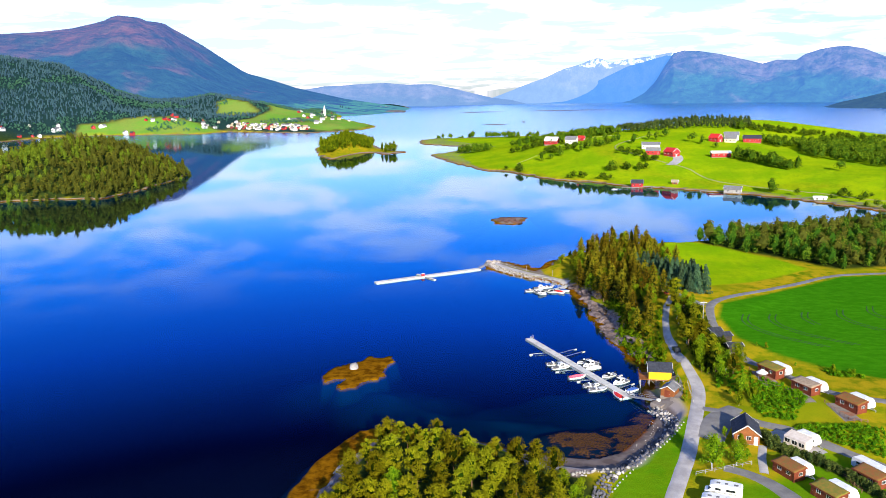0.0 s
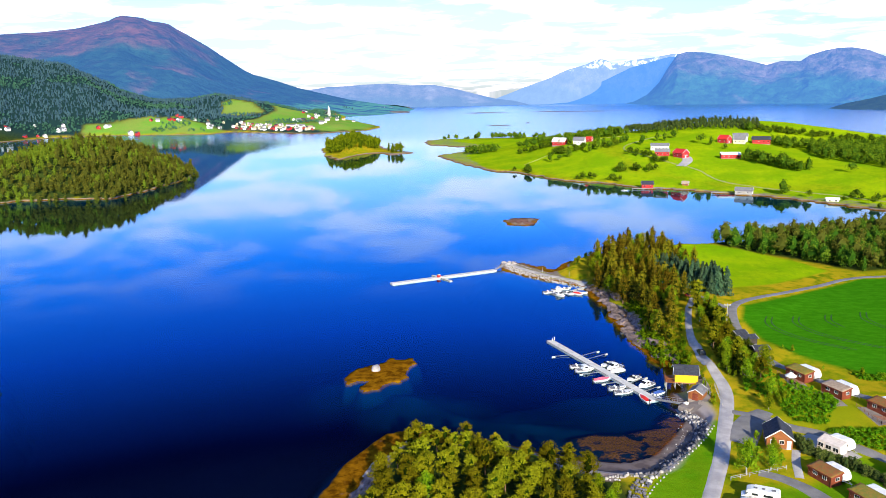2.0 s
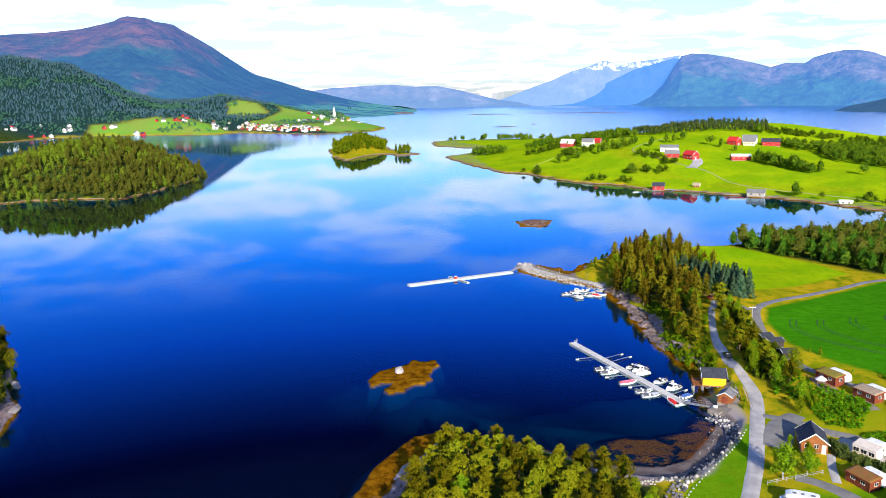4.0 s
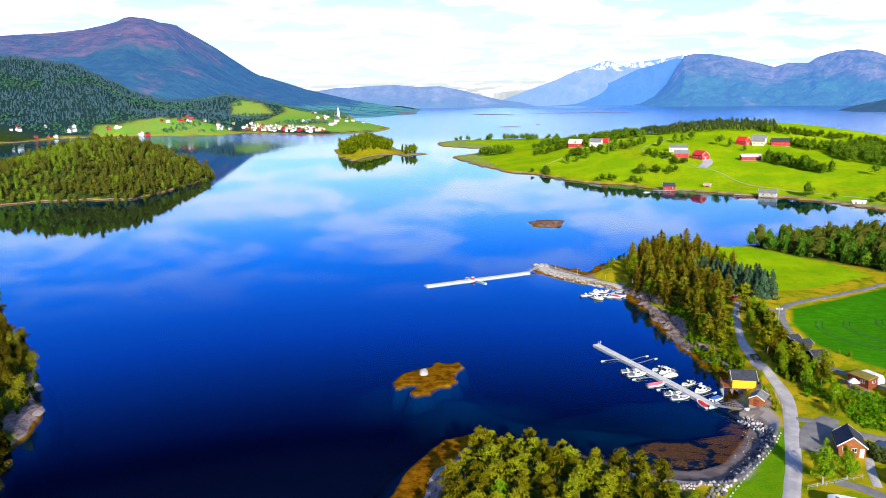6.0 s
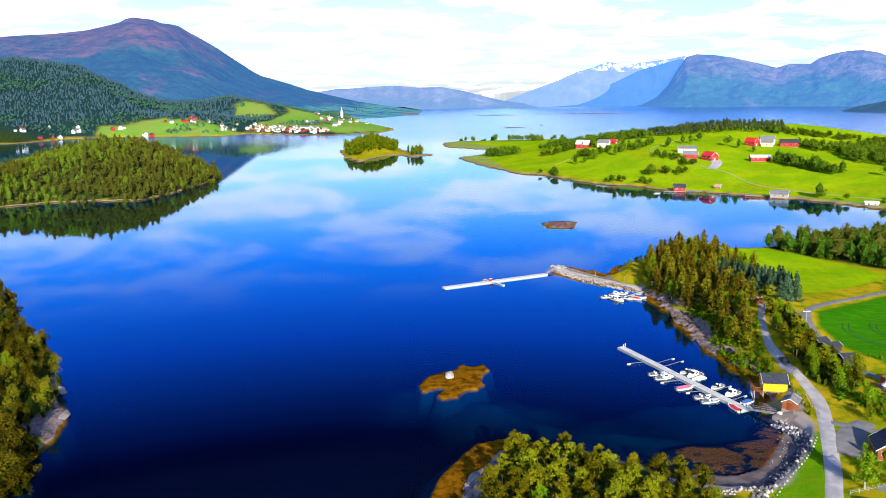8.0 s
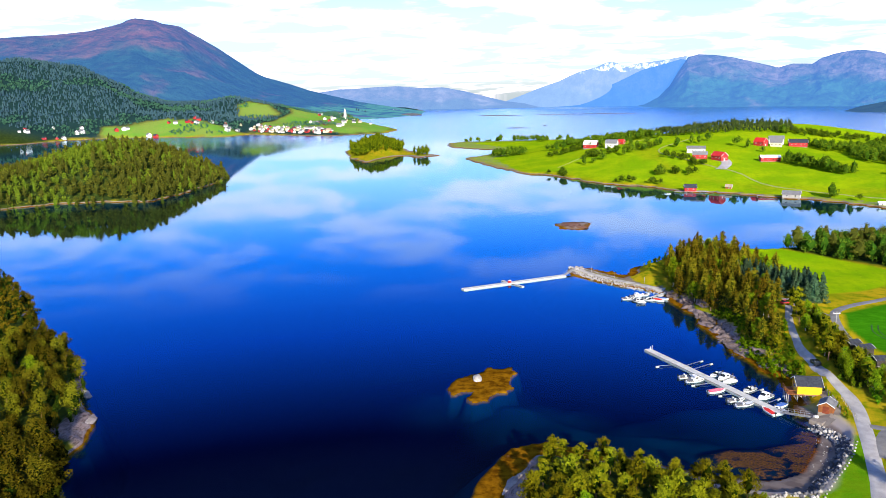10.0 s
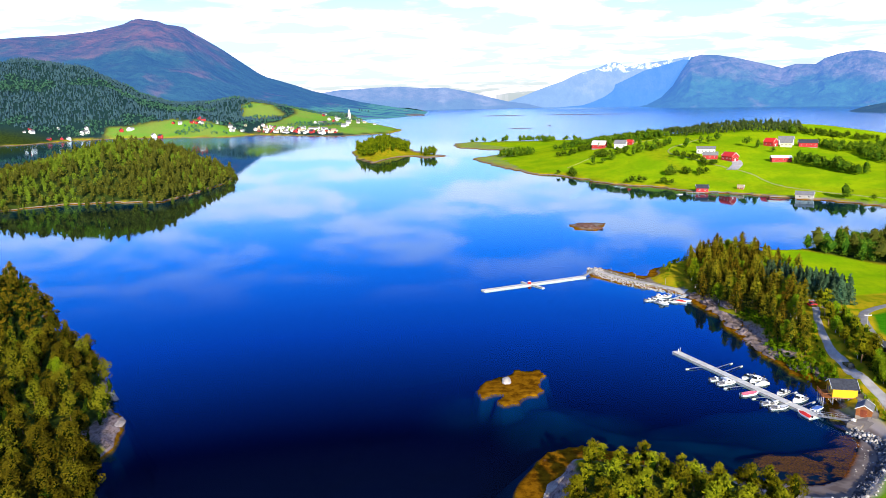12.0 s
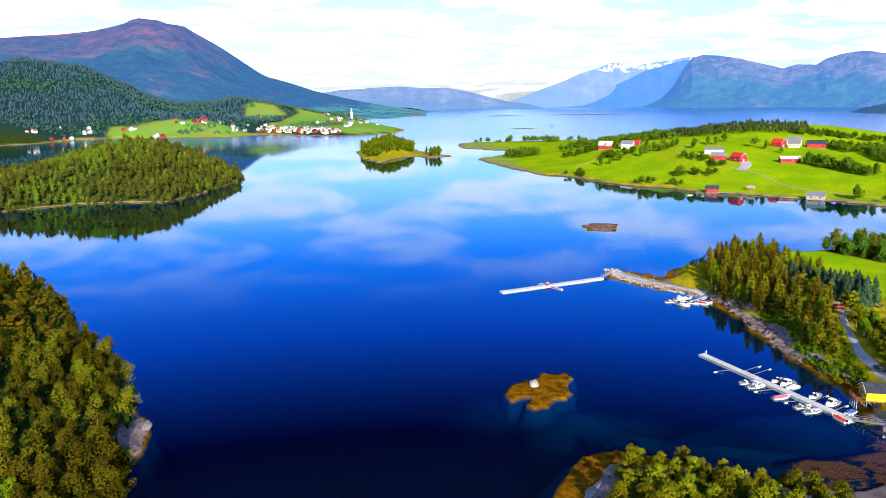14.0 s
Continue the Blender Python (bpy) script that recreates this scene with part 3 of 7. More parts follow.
def cover_of(x, y, z):
    far = np.hypot(x, y)
    farm = ease(inside(FARM, x, y) + fbm(x, y, 40, 2, 61) * 8, 3, 14)
    slim = 1 - ease(along([(85, 835), (100, 700), (160, 640), (240, 590)], x, y) + fbm(x, y, 30, 2, 66) * 14, 2, 14)
    meadow = np.maximum(farm * (0.92 - 0.3 * slim), ease(inside(PASTURE, x, y), 0, 3))
    lawn = np.maximum(ease(inside([(20, 132), (24, 146), (32, 158), (40, 170), (42, 178), (46, 178), (43, 165), (38, 152), (33, 135)], x, y), -0.6, 0.8),
                      ease(inside([(44, 150), (54, 150), (70, 165), (90, 140), (60, 120), (38, 130)], x, y), 0, 4))
    meadow = np.maximum(meadow, lawn * 0.6)
    main = ease(inside(MAINLAND, x, y), 2, 20)
    pasture = np.zeros_like(x)
    for p in MEADOWS:
        pasture = np.maximum(pasture, ease(inside(p, x, y) + fbm(x, y, 120, 3, 71) * 30, 4, 18))
    meadow = np.maximum(meadow, main * pasture * 0.9)
    crop = np.maximum(ease(inside(CROP, x, y), 0, 2), lawn * 0.68)
    wood = np.zeros_like(x)
    for p in (PEN_FLOOR, WOODS_SHORE, WOODS_EAST, WOODS_STRIP):
        wood = np.maximum(wood, ease(inside(p, x, y), -2, 3))
    wood = np.maximum(wood, ease(inside(NEAR_ISLE, x, y), -1, 1))
    wood = np.maximum(wood, ease(inside(WOOD_ISLE, x, y), -1, 2))
    wood = np.maximum(wood, main * (1 - pasture))
    beach = ease(np.hypot(x - 22, y - 172), 36, 24) * ease(inside(CAMP, x, y) - 3.0 * ease(y, 160, 152), 8.0, 6.4) * (x > 4)
    ledge = np.zeros_like(x)
    for p in BARE_ROCK:
        ledge = np.maximum(ledge, ease(inside(p, x, y) + fbm(x, y, 6.0, 3, 77) * 4.0, -0.6, 0.8))
    return meadow, crop, wood, beach, ledge


g_verts = np.stack([GX, GY, GZ], -1).reshape(-1, 3)
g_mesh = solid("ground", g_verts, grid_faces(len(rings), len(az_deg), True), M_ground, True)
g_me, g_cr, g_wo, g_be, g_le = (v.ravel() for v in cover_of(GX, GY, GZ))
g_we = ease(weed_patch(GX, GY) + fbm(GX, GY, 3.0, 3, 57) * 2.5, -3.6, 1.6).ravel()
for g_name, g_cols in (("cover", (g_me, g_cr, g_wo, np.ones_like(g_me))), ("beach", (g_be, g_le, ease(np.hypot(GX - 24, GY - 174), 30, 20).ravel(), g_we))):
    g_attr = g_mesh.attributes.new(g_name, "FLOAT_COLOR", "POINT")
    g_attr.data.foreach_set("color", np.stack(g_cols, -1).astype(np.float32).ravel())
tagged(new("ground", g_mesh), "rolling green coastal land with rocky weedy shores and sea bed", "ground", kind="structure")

s_rings = np.concatenate([[1.0], np.geomspace(60, 4940, 24)])
s_az = np.radians(np.arange(0, 360, 3.0))
SA, SR = np.meshgrid(s_az, s_rings)
s_verts = np.stack([HUB[0] + SR * np.sin(SA), HUB[1] + SR * np.cos(SA), np.zeros_like(SR)], -1).reshape(-1, 3)
tagged(new("water", solid("water", s_verts, grid_faces(len(s_rings), len(s_az), True), M_water, True)),
             "calm deep blue fjord water mirroring clouds and shores", "water", kind="structure")


def mountain_range(name, label, skyline, dist, front, back, rough, material, seed, cols=300, rows=52, foot=-3.0, spur=420.0):
    """A range whose crest runs round the hub at the given distance; skyline: (azimuth, elevation) in degrees."""
    a = np.array([s[0] for s in skyline])
    top = 79.0 + (dist + 5) * np.tan(np.radians([s[1] for s in skyline]))
    az = np.linspace(a[0], a[-1], cols)
    r = np.concatenate([np.linspace(dist - front, dist, rows), np.linspace(dist, dist + back, rows // 3)[1:]])
    A, R = np.meshgrid(np.radians(az), r)
    x, y = -20 + R * np.sin(A), 5 + R * np.cos(A)
    crest = np.interp(np.degrees(A), a, top)
    s = np.where(R < dist, (R - dist + front) / front, (dist + back - R) / back)
    s = np.clip(s, 0, 1)
    bend = fbm(x, y, 500.0, 3, seed + 3) * 0.5
    prof = np.clip(s ** 0.9 * (1 + bend * s * (1 - s) * 3), 0, 1.1)
    ridge = np.abs(fbm(x, y, spur, 5, seed)) * 2
    z = crest * prof - ridge * rough * crest * s * (1 - s) * 1.5 + fbm(x, y, 90.0, 4, seed + 9) * rough * crest * 0.16 * s * (1.04 - s)
    z = np.maximum(z - 10.0 * (1 - s), foot + 0 * z)
    me = solid(name, np.stack([x, y, z], -1).reshape(-1, 3), grid_faces(len(r), cols), material, True)
    return tagged(new(name, me), label, "mountain", kind="structure")


SKY_BACK = [(-46, 2.6), (-41, 3.3), (-37.7, 3.7), (-34.42, 4.04), (-32.5, 4.18), (-30.35, 4.46), (-28.97, 4.81), (-28.33, 5.0), (-27.9, 5.22), (-27.47, 5.33), (-26.85, 5.27), (-26.22, 5.21),
            (-25.71, 5.0), (-25.11, 4.94), (-24.57, 4.83), (-24.13, 4.54), (-23.36, 4.11), (-22.12, 3.36), (-20.68, 2.36), (-19.76, 1.74), (-19.2, 1.46), (-18.24, 1.18), (-17.28, 0.89),
            (-16.11, 0.48), (-14.53, 0.09), (-12.52, -0.39), (-10.0, -0.8), (-8.0, -1.1), (-7.0, -1.3)]
SKY_SNOW = [(-2.5, -0.75), (-0.6, -0.07), (0.6, 0.39), (2.0, 0.85), (2.8, 1.23), (3.4, 1.46), (4.6, 1.78), (5.4, 2.12), (5.87, 2.14), (6.58, 1.78), (7.55, 1.99), (8.13, 2.05), (9.3, 2.17),
            (10.7, 2.4), (12, 2.2), (15, 1.5), (19, 0.8)]
SKY_BLUE = [(0.8, -0.95), (1.8, -0.75), (3.44, -0.54), (5.04, 0.23), (6.61, 0.95), (7.76, 1.51), (8.9, 1.8), (10.4, 2.2), (13, 1.8), (17, 0.5)]
SKY_RIGHT = [(6.8, -1.1), (8.03, -0.84), (8.99, -0.35), (9.73, 0.42), (10.27, 1.38), (10.87, 2.32), (11.54, 2.49), (12.66, 2.41), (13.95, 2.19), (15.24, 1.85), (16.68, 1.47), (17.54, 1.7), (18.74, 1.66),
             (19.23, 2.01), (20.04, 2.27), (20.86, 2.41), (21.67, 2.42), (22.65, 2.24), (23.9, 1.67), (26.3, 1.4), (29.2, 1.12), (36, 1.0), (44, 0.6)]
SKY_CENTRE = [(-18, 0.1), (-15.19, 0.34), (-13.97, 0.52), (-12.96, 0.54), (-11.33, 0.64), (-9.69, 0.69), (-8.05, 0.54), (-6.4, 0.56), (-4.75, 0.25), (-3.1, -0.19), (-1.87, -0.49), (-0.43, -0.68), (0.6, -0.95)]
SKY_HEAD = [(20.2, -1.75), (20.63, -1.44), (21.77, -1.08), (23.05, -0.81), (24.2, -0.5), (26.2, -0.2), (29.3, -0.04), (40, 0.2)]
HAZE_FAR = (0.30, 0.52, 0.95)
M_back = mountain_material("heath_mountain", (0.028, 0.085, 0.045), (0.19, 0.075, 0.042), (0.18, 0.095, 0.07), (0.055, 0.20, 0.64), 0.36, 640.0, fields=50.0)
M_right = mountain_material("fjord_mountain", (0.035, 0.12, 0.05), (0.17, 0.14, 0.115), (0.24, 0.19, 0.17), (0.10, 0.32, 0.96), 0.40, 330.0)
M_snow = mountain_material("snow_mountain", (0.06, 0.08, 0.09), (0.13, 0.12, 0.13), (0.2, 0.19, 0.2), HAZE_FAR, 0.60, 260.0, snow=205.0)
# a face in shade: shade and haze are both put into its colours
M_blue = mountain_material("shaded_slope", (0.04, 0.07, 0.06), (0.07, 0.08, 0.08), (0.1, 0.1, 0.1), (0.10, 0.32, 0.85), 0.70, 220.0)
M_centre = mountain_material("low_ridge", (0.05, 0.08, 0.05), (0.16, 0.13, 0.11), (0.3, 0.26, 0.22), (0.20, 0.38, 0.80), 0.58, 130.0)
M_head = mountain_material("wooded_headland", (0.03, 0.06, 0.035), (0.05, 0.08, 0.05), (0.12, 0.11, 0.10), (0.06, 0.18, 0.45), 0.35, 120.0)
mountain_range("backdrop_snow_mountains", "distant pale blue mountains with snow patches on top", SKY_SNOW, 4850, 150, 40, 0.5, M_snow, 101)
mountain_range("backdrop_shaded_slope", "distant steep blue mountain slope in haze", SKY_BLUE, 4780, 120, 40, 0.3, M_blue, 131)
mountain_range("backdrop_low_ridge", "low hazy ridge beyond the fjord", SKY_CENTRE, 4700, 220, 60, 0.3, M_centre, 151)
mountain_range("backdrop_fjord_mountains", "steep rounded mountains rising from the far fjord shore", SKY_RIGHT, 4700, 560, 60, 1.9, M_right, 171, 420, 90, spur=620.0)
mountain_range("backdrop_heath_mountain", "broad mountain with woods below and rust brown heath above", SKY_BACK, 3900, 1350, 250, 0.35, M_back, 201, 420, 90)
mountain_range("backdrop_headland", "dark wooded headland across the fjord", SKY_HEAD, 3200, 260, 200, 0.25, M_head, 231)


# ---- small kit for things ----
def part(name, bm, material, parent, label="", smooth=False):
    """Links a bmesh as one mesh object under a thing or a part."""
    me = bpy.data.meshes.new(name)
    bm.normal_update()
    bm.to_mesh(me)
    bm.free()
    me.materials.append(material)
    if smooth:
        me.polygons.foreach_set("use_smooth", np.full(len(me.polygons), True))
    ob = new(name, me)
    ob.parent = parent
    return tagged(ob, label)


def thing(name, m, label, category, group=""):
    """An empty at the base of a thing, to hold its parts."""
    return_ob = new(name)
    return_ob.empty_display_size = 0.3
    return_ob.matrix_basis = m
    return tagged(return_ob, label, category, group)


def box(bm, x, y, z, sx, sy, sz, rz=0.0, bevel=0.0, rx=0.0, ry=0.0):
    """A box with its middle at x, y and its underside at z."""
    g = bmesh.ops.create_cube(bm, size=1.0, matrix=pose(x, y, z + sz / 2, rx, ry, rz) @ Matrix.Diagonal((sx, sy, sz, 1)))
    if bevel:
        edges = list({e for v in g["verts"] for e in v.link_edges})
        bmesh.ops.bevel(bm, geom=edges, offset=bevel, segments=2, affect="EDGES", profile=0.5)
    return bm


def rod(bm, a, b, r0, r1=None, sides=8):
    """A tapered rod between two points."""
    a, b = Vector(a), Vector(b)
    m = Matrix.Translation((a + b) / 2) @ (b - a).to_track_quat("Z", "Y").to_matrix().to_4x4()
    bmesh.ops.create_cone(bm, cap_ends=True, segments=sides, radius1=r0, radius2=r0 if r1 is None else r1, depth=(b - a).length, matrix=m)
    return bm


def loft(bm, sections, cap=True):
    """A skin over closed rings of equal count."""
    rings_ = [[bm.verts.new(p) for p in s] for s in sections]
    n = len(rings_[0])
    for r, s in zip(rings_, rings_[1:]):
        for i in range(n):
            bm.faces.new((r[i], r[(i + 1) % n], s[(i + 1) % n], s[i]))
    if cap:
        bm.faces.new(rings_[0][::-1])
        bm.faces.new(rings_[-1])
    bmesh.ops.recalc_face_normals(bm, faces=bm.faces)
    return bm


def prism(bm, outline, y0, y1):
    """An outline in x, z carried from y0 to y1."""
    return loft(bm, [[(x, y0, z) for x, z in outline], [(x, y1, z) for x, z in outline]])


def fresh():
    return bmesh.new()


def spot(x, y, rz=0.0, scale=1.0, sink=0.0):
    """A pose on the ground at a plan point."""
    return pose(x, y, ground_at(x, y) - sink, 0, 0, rz) @ Matrix.Scale(scale, 4)


def ribbon(name, line, width, material, lift=0.10, step=1.5, parent=None, wob=0.15, seed=3):
    """A strip laid over the ground along a plan line, with slightly uneven edges."""
    pts = [Vector((*p, 0)) for p in line]
    dense = []
    for i in range(len(pts) - 1):
        p0, p1, p2, p3 = pts[max(i - 1, 0)], pts[i], pts[i + 1], pts[min(i + 2, len(pts) - 1)]
        n = max(2, int((p2 - p1).length / step))
        for k in range(n):
            t = k / n
            dense.append(0.5 * ((2 * p1) + (p2 - p0) * t + (2 * p0 - 5 * p1 + 4 * p2 - p3) * t * t + (3 * p1 - p0 - 3 * p2 + p3) * t ** 3))
    dense.append(pts[-1])
    verts, across = [], 6
    w_of = width if callable(width) else (lambda s: width)
    for i, p in enumerate(dense):
        d = (dense[min(i + 1, len(dense) - 1)] - dense[max(i - 1, 0)]).normalized()
        side = Vector((d.y, -d.x, 0))
        half = w_of(i / (len(dense) - 1)) / 2
        for k in range(across + 1):
            u = k / across * 2 - 1
            e = wob * (float(vnoise(np.array([i * 0.31 + 7 * (u > 0)]), np.array([seed * 3.7]), seed)[0]) - 0.5) if abs(u) == 1 else 0
            q = p + side * (u * half + e)
            z = ground_at(q.x, q.y) + lift * (1.0 - 0.9 * (abs(u) == 1)) - 0.02 * (abs(u) == 1)
            verts.append((q.x, q.y, z))
    me = solid(name, verts, grid_faces(len(dense), across + 1), material, True)
    ob = new(name, me)
    ob.parent = parent
    return ob


def leafy(name, v, tone, material, lean=None):
    """A mesh of leaf tufts, four corners each, with a tone for every tuft and the side that its leaves turn to."""
    me = solid(name, v, np.arange(len(v)).reshape(-1, 4), material)
    at = me.attributes.new("tone", "FLOAT", "POINT")
    at.data.foreach_set("value", np.repeat(np.clip(tone, 0, 1), 4).astype(np.float32))
    if lean is not None:
        at = me.attributes.new("custom_normal", "FLOAT_VECTOR", "POINT")
        at.data.foreach_set("vector", np.repeat(lean, 4, axis=0).astype(np.float32).ravel())
    return me


def card_cloud(centres, radii, per, size, rng, up=0.3, spiky=0.0):
    """Many small leaf tufts about the given centres. Returns the corners, a tone and a leaf direction for each tuft."""
    out, tones, leans = [], [], []
    heart = np.mean(np.array(centres), axis=0)
    heart[2] -= 0.1 * (max(c_[2] for c_ in centres) - heart[2])
    for (cx, cy, cz), (rx, ry, rz_) in zip(centres, radii):
        d = rng.normal(size=(per, 3))
        d /= np.linalg.norm(d, axis=1, keepdims=True)
        rad = rng.uniform(0.45, 1.0, (per, 1)) ** (0.6 if spiky < 0.5 else 1.1)
        p = d * rad * np.array([rx, ry, rz_]) + np.array([cx, cy, cz])
        away = p - heart
        away /= np.linalg.norm(away, axis=1, keepdims=True) + 1e-9
        nrm = d * 0.8 + away * 0.8 + rng.normal(size=(per, 3)) * 0.35 + np.array([0, 0, up])
        ln = d * 0.75 + away * 0.9 + rng.normal(size=(per, 3)) * 0.18 + np.array([0, 0, 0.25])
        leans.append(ln / np.linalg.norm(ln, axis=1, keepdims=True))
        tones.append(0.25 + 0.40 * rng.uniform() + 0.35 * rng.uniform(0, 1, per))
        nrm /= np.linalg.norm(nrm, axis=1, keepdims=True)
        t = np.cross(nrm, rng.normal(size=(per, 3)))
        t /= np.linalg.norm(t, axis=1, keepdims=True) + 1e-9
        w_ = rng.uniform(0.45, 0.8, (per, 1))
        if spiky:
            out_ = d + np.array([0, 0, 0.7]) + rng.normal(size=(per, 3)) * 0.25
            out_ /= np.linalg.norm(out_, axis=1, keepdims=True)
            pick = rng.uniform(0, 1, (per, 1)) < spiky
            t = np.where(pick, out_, t)
            nrm = nrm - t * (nrm * t).sum(1, keepdims=True)
            nrm /= np.linalg.norm(nrm, axis=1, keepdims=True) + 1e-9
            w_ = np.where(pick, w_ * 0.34, w_)
        b = np.cross(nrm, t)
        s = size * rng.uniform(0.6, 1.35, (per, 1)) * (np.where(pick, 1.35, 1.0) if spiky else 1.0)
        w = s * w_
        tip = nrm * s * 0.25
        out.append(np.stack([p - t * s / 2, p - b * w / 2 + tip, p + t * s / 2, p + b * w / 2 + tip], 1))
    return np.concatenate(out).reshape(-1, 3), np.concatenate(tones), np.concatenate(leans)


def shade_core(centres, radii, fill=0.62, sides=7, levels=5):
    """An uneven dark spindle added inside a crown, behind the outer leaves: it blocks light and paints in the inner
    shade.
    """
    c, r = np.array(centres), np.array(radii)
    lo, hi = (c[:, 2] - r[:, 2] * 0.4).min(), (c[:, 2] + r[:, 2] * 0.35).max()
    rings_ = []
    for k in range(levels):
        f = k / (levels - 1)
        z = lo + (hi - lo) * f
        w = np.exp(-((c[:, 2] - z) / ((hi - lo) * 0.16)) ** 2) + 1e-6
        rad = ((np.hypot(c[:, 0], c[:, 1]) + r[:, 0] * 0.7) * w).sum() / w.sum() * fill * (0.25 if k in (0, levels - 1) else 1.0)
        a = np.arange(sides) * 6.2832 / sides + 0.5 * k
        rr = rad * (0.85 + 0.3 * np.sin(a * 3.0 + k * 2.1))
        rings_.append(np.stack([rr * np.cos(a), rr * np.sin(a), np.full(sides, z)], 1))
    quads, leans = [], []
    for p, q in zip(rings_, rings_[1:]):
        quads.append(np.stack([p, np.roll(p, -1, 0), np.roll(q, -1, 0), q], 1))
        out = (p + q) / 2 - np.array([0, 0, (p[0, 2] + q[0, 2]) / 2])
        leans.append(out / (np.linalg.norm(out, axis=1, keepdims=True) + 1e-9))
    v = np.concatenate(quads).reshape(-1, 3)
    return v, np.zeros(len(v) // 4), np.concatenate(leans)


def with_core(cloud, centres, radii, fill=0.62, sides=7, levels=5):
    return tuple(np.concatenate(pair) for pair in zip(cloud, shade_core(centres, radii, fill, sides, levels)))


def pine_shape(rng, tall, clumps):
    """Where the needle clumps of a pine sit: an open, irregular crown, fuller near the top."""
    c, r = [], []
    for k in range(clumps):
        f = (k + rng.uniform(0, 1)) / clumps
        z = tall * (0.30 + 0.63 * f)
        reach = tall * 0.27 * (1.1 - 0.72 * f ** 1.6) * rng.uniform(0.35, 1.1)
        a = rng.uniform(0, 2 * math.pi)
        c.append((reach * math.cos(a), reach * math.sin(a), z))
        s = tall * rng.uniform(0.06, 0.11)
        r.append((s * 1.4, s * 1.4, s * 0.5))
    c.append((0, 0, tall * 0.96))
    r.append((tall * 0.07, tall * 0.07, tall * 0.07))
    return c, r


def fir_shape(rng, tall, clumps):
    """A tall shore pine: a narrow crown of level boughs, wide below and pointed above."""
    c, r = [], []
    for k in range(clumps):
        f = (k + rng.uniform(0, 1)) / clumps
        reach = tall * 0.19 * (1.08 - 0.95 * f) * rng.uniform(0.5, 1.15)
        a = k * 2.4 + rng.uniform(-0.5, 0.5)
        c.append((reach * math.cos(a), reach * math.sin(a), tall * (0.12 + 0.80 * f)))
        w = tall * rng.uniform(0.07, 0.11) * (1.15 - 0.55 * f)
        r.append((w * 1.25, w * 1.25, w * 0.55))
    c.append((0, 0, tall * 0.95))
    r.append((tall * 0.03, tall * 0.03, tall * 0.06))
    return c, r


def birch_shape(rng, tall, clumps):
    c, r = [], []
    for k in range(clumps):
        f = (k + rng.uniform(0, 1)) / clumps
        z = tall * (0.22 + 0.72 * f)
        reach = tall * 0.24 * math.sin(math.pi * (0.25 + 0.72 * f)) ** 0.8 * rng.uniform(0.3, 1.05)
        a = rng.uniform(0, 2 * math.pi)
        c.append((reach * math.cos(a), reach * math.sin(a), z))
        s = tall * rng.uniform(0.085, 0.14)
        r.append((s, s, s))
    return c, r


def full_shape(rng, tall, clumps):
    """A broadleaf tree at the edge of a wood, leafy down to the ground."""
    c, r = [], []
    for k in range(clumps + 4):
        f = (k + rng.uniform(0, 1)) / (clumps + 4)
        reach = tall * 0.17 * math.sin(math.pi * (0.35 + 0.62 * f)) ** 0.7 * rng.uniform(0.4, 1.1)
        a = rng.uniform(0, 2 * math.pi)
        c.append((reach * math.cos(a), reach * math.sin(a), tall * (0.04 + 0.9 * f)))
        s = tall * rng.uniform(0.09, 0.14)
        r.append((s, s, s * 1.1))
    return c, r


def round_shape(rng, tall, clumps):
    """A broadleaf tree standing free: a compact, lumpy crown on a short stem."""
    c, r = [], []
    for k in range(6):
        a = k * 2.4 + rng.uniform(-0.5, 0.5)
        reach = tall * rng.uniform(0.06, 0.20) * (1 if k else 0)
        c.append((reach * math.cos(a), reach * math.sin(a), tall * rng.uniform(0.30, 0.66) if k else tall * 0.72))
        s = tall * rng.uniform(0.17, 0.25)
        r.append((s, s, s * 0.95))
    return c, r


def spruce_shape(rng, tall, clumps):
    c, r = [], []
    tiers = max(6, clumps // 5)
    for k in range(tiers):
        f = k / tiers
        reach = tall * 0.19 * (1 - f) ** 0.85
        for j in range(5):
            a = rng.uniform(0, 2 * math.pi)
            c.append((reach * 0.6 * math.cos(a), reach * 0.6 * math.sin(a), tall * (0.10 + 0.86 * f) - reach * 0.12))
            r.append((reach * 0.5 + 0.12, reach * 0.5 + 0.12, tall * 0.045))
    c.append((0, 0, tall * 0.97))
    r.append((0.12, 0.12, tall * 0.05))
    return c, r


SHAPES = {"pine": (pine_shape, M_pine), "fir": (fir_shape, M_shorepine), "birch": (birch_shape, M_birch), "spruce": (spruce_shape, M_spruce), "full": (full_shape, M_birch), "round": (round_shape, M_birch)}


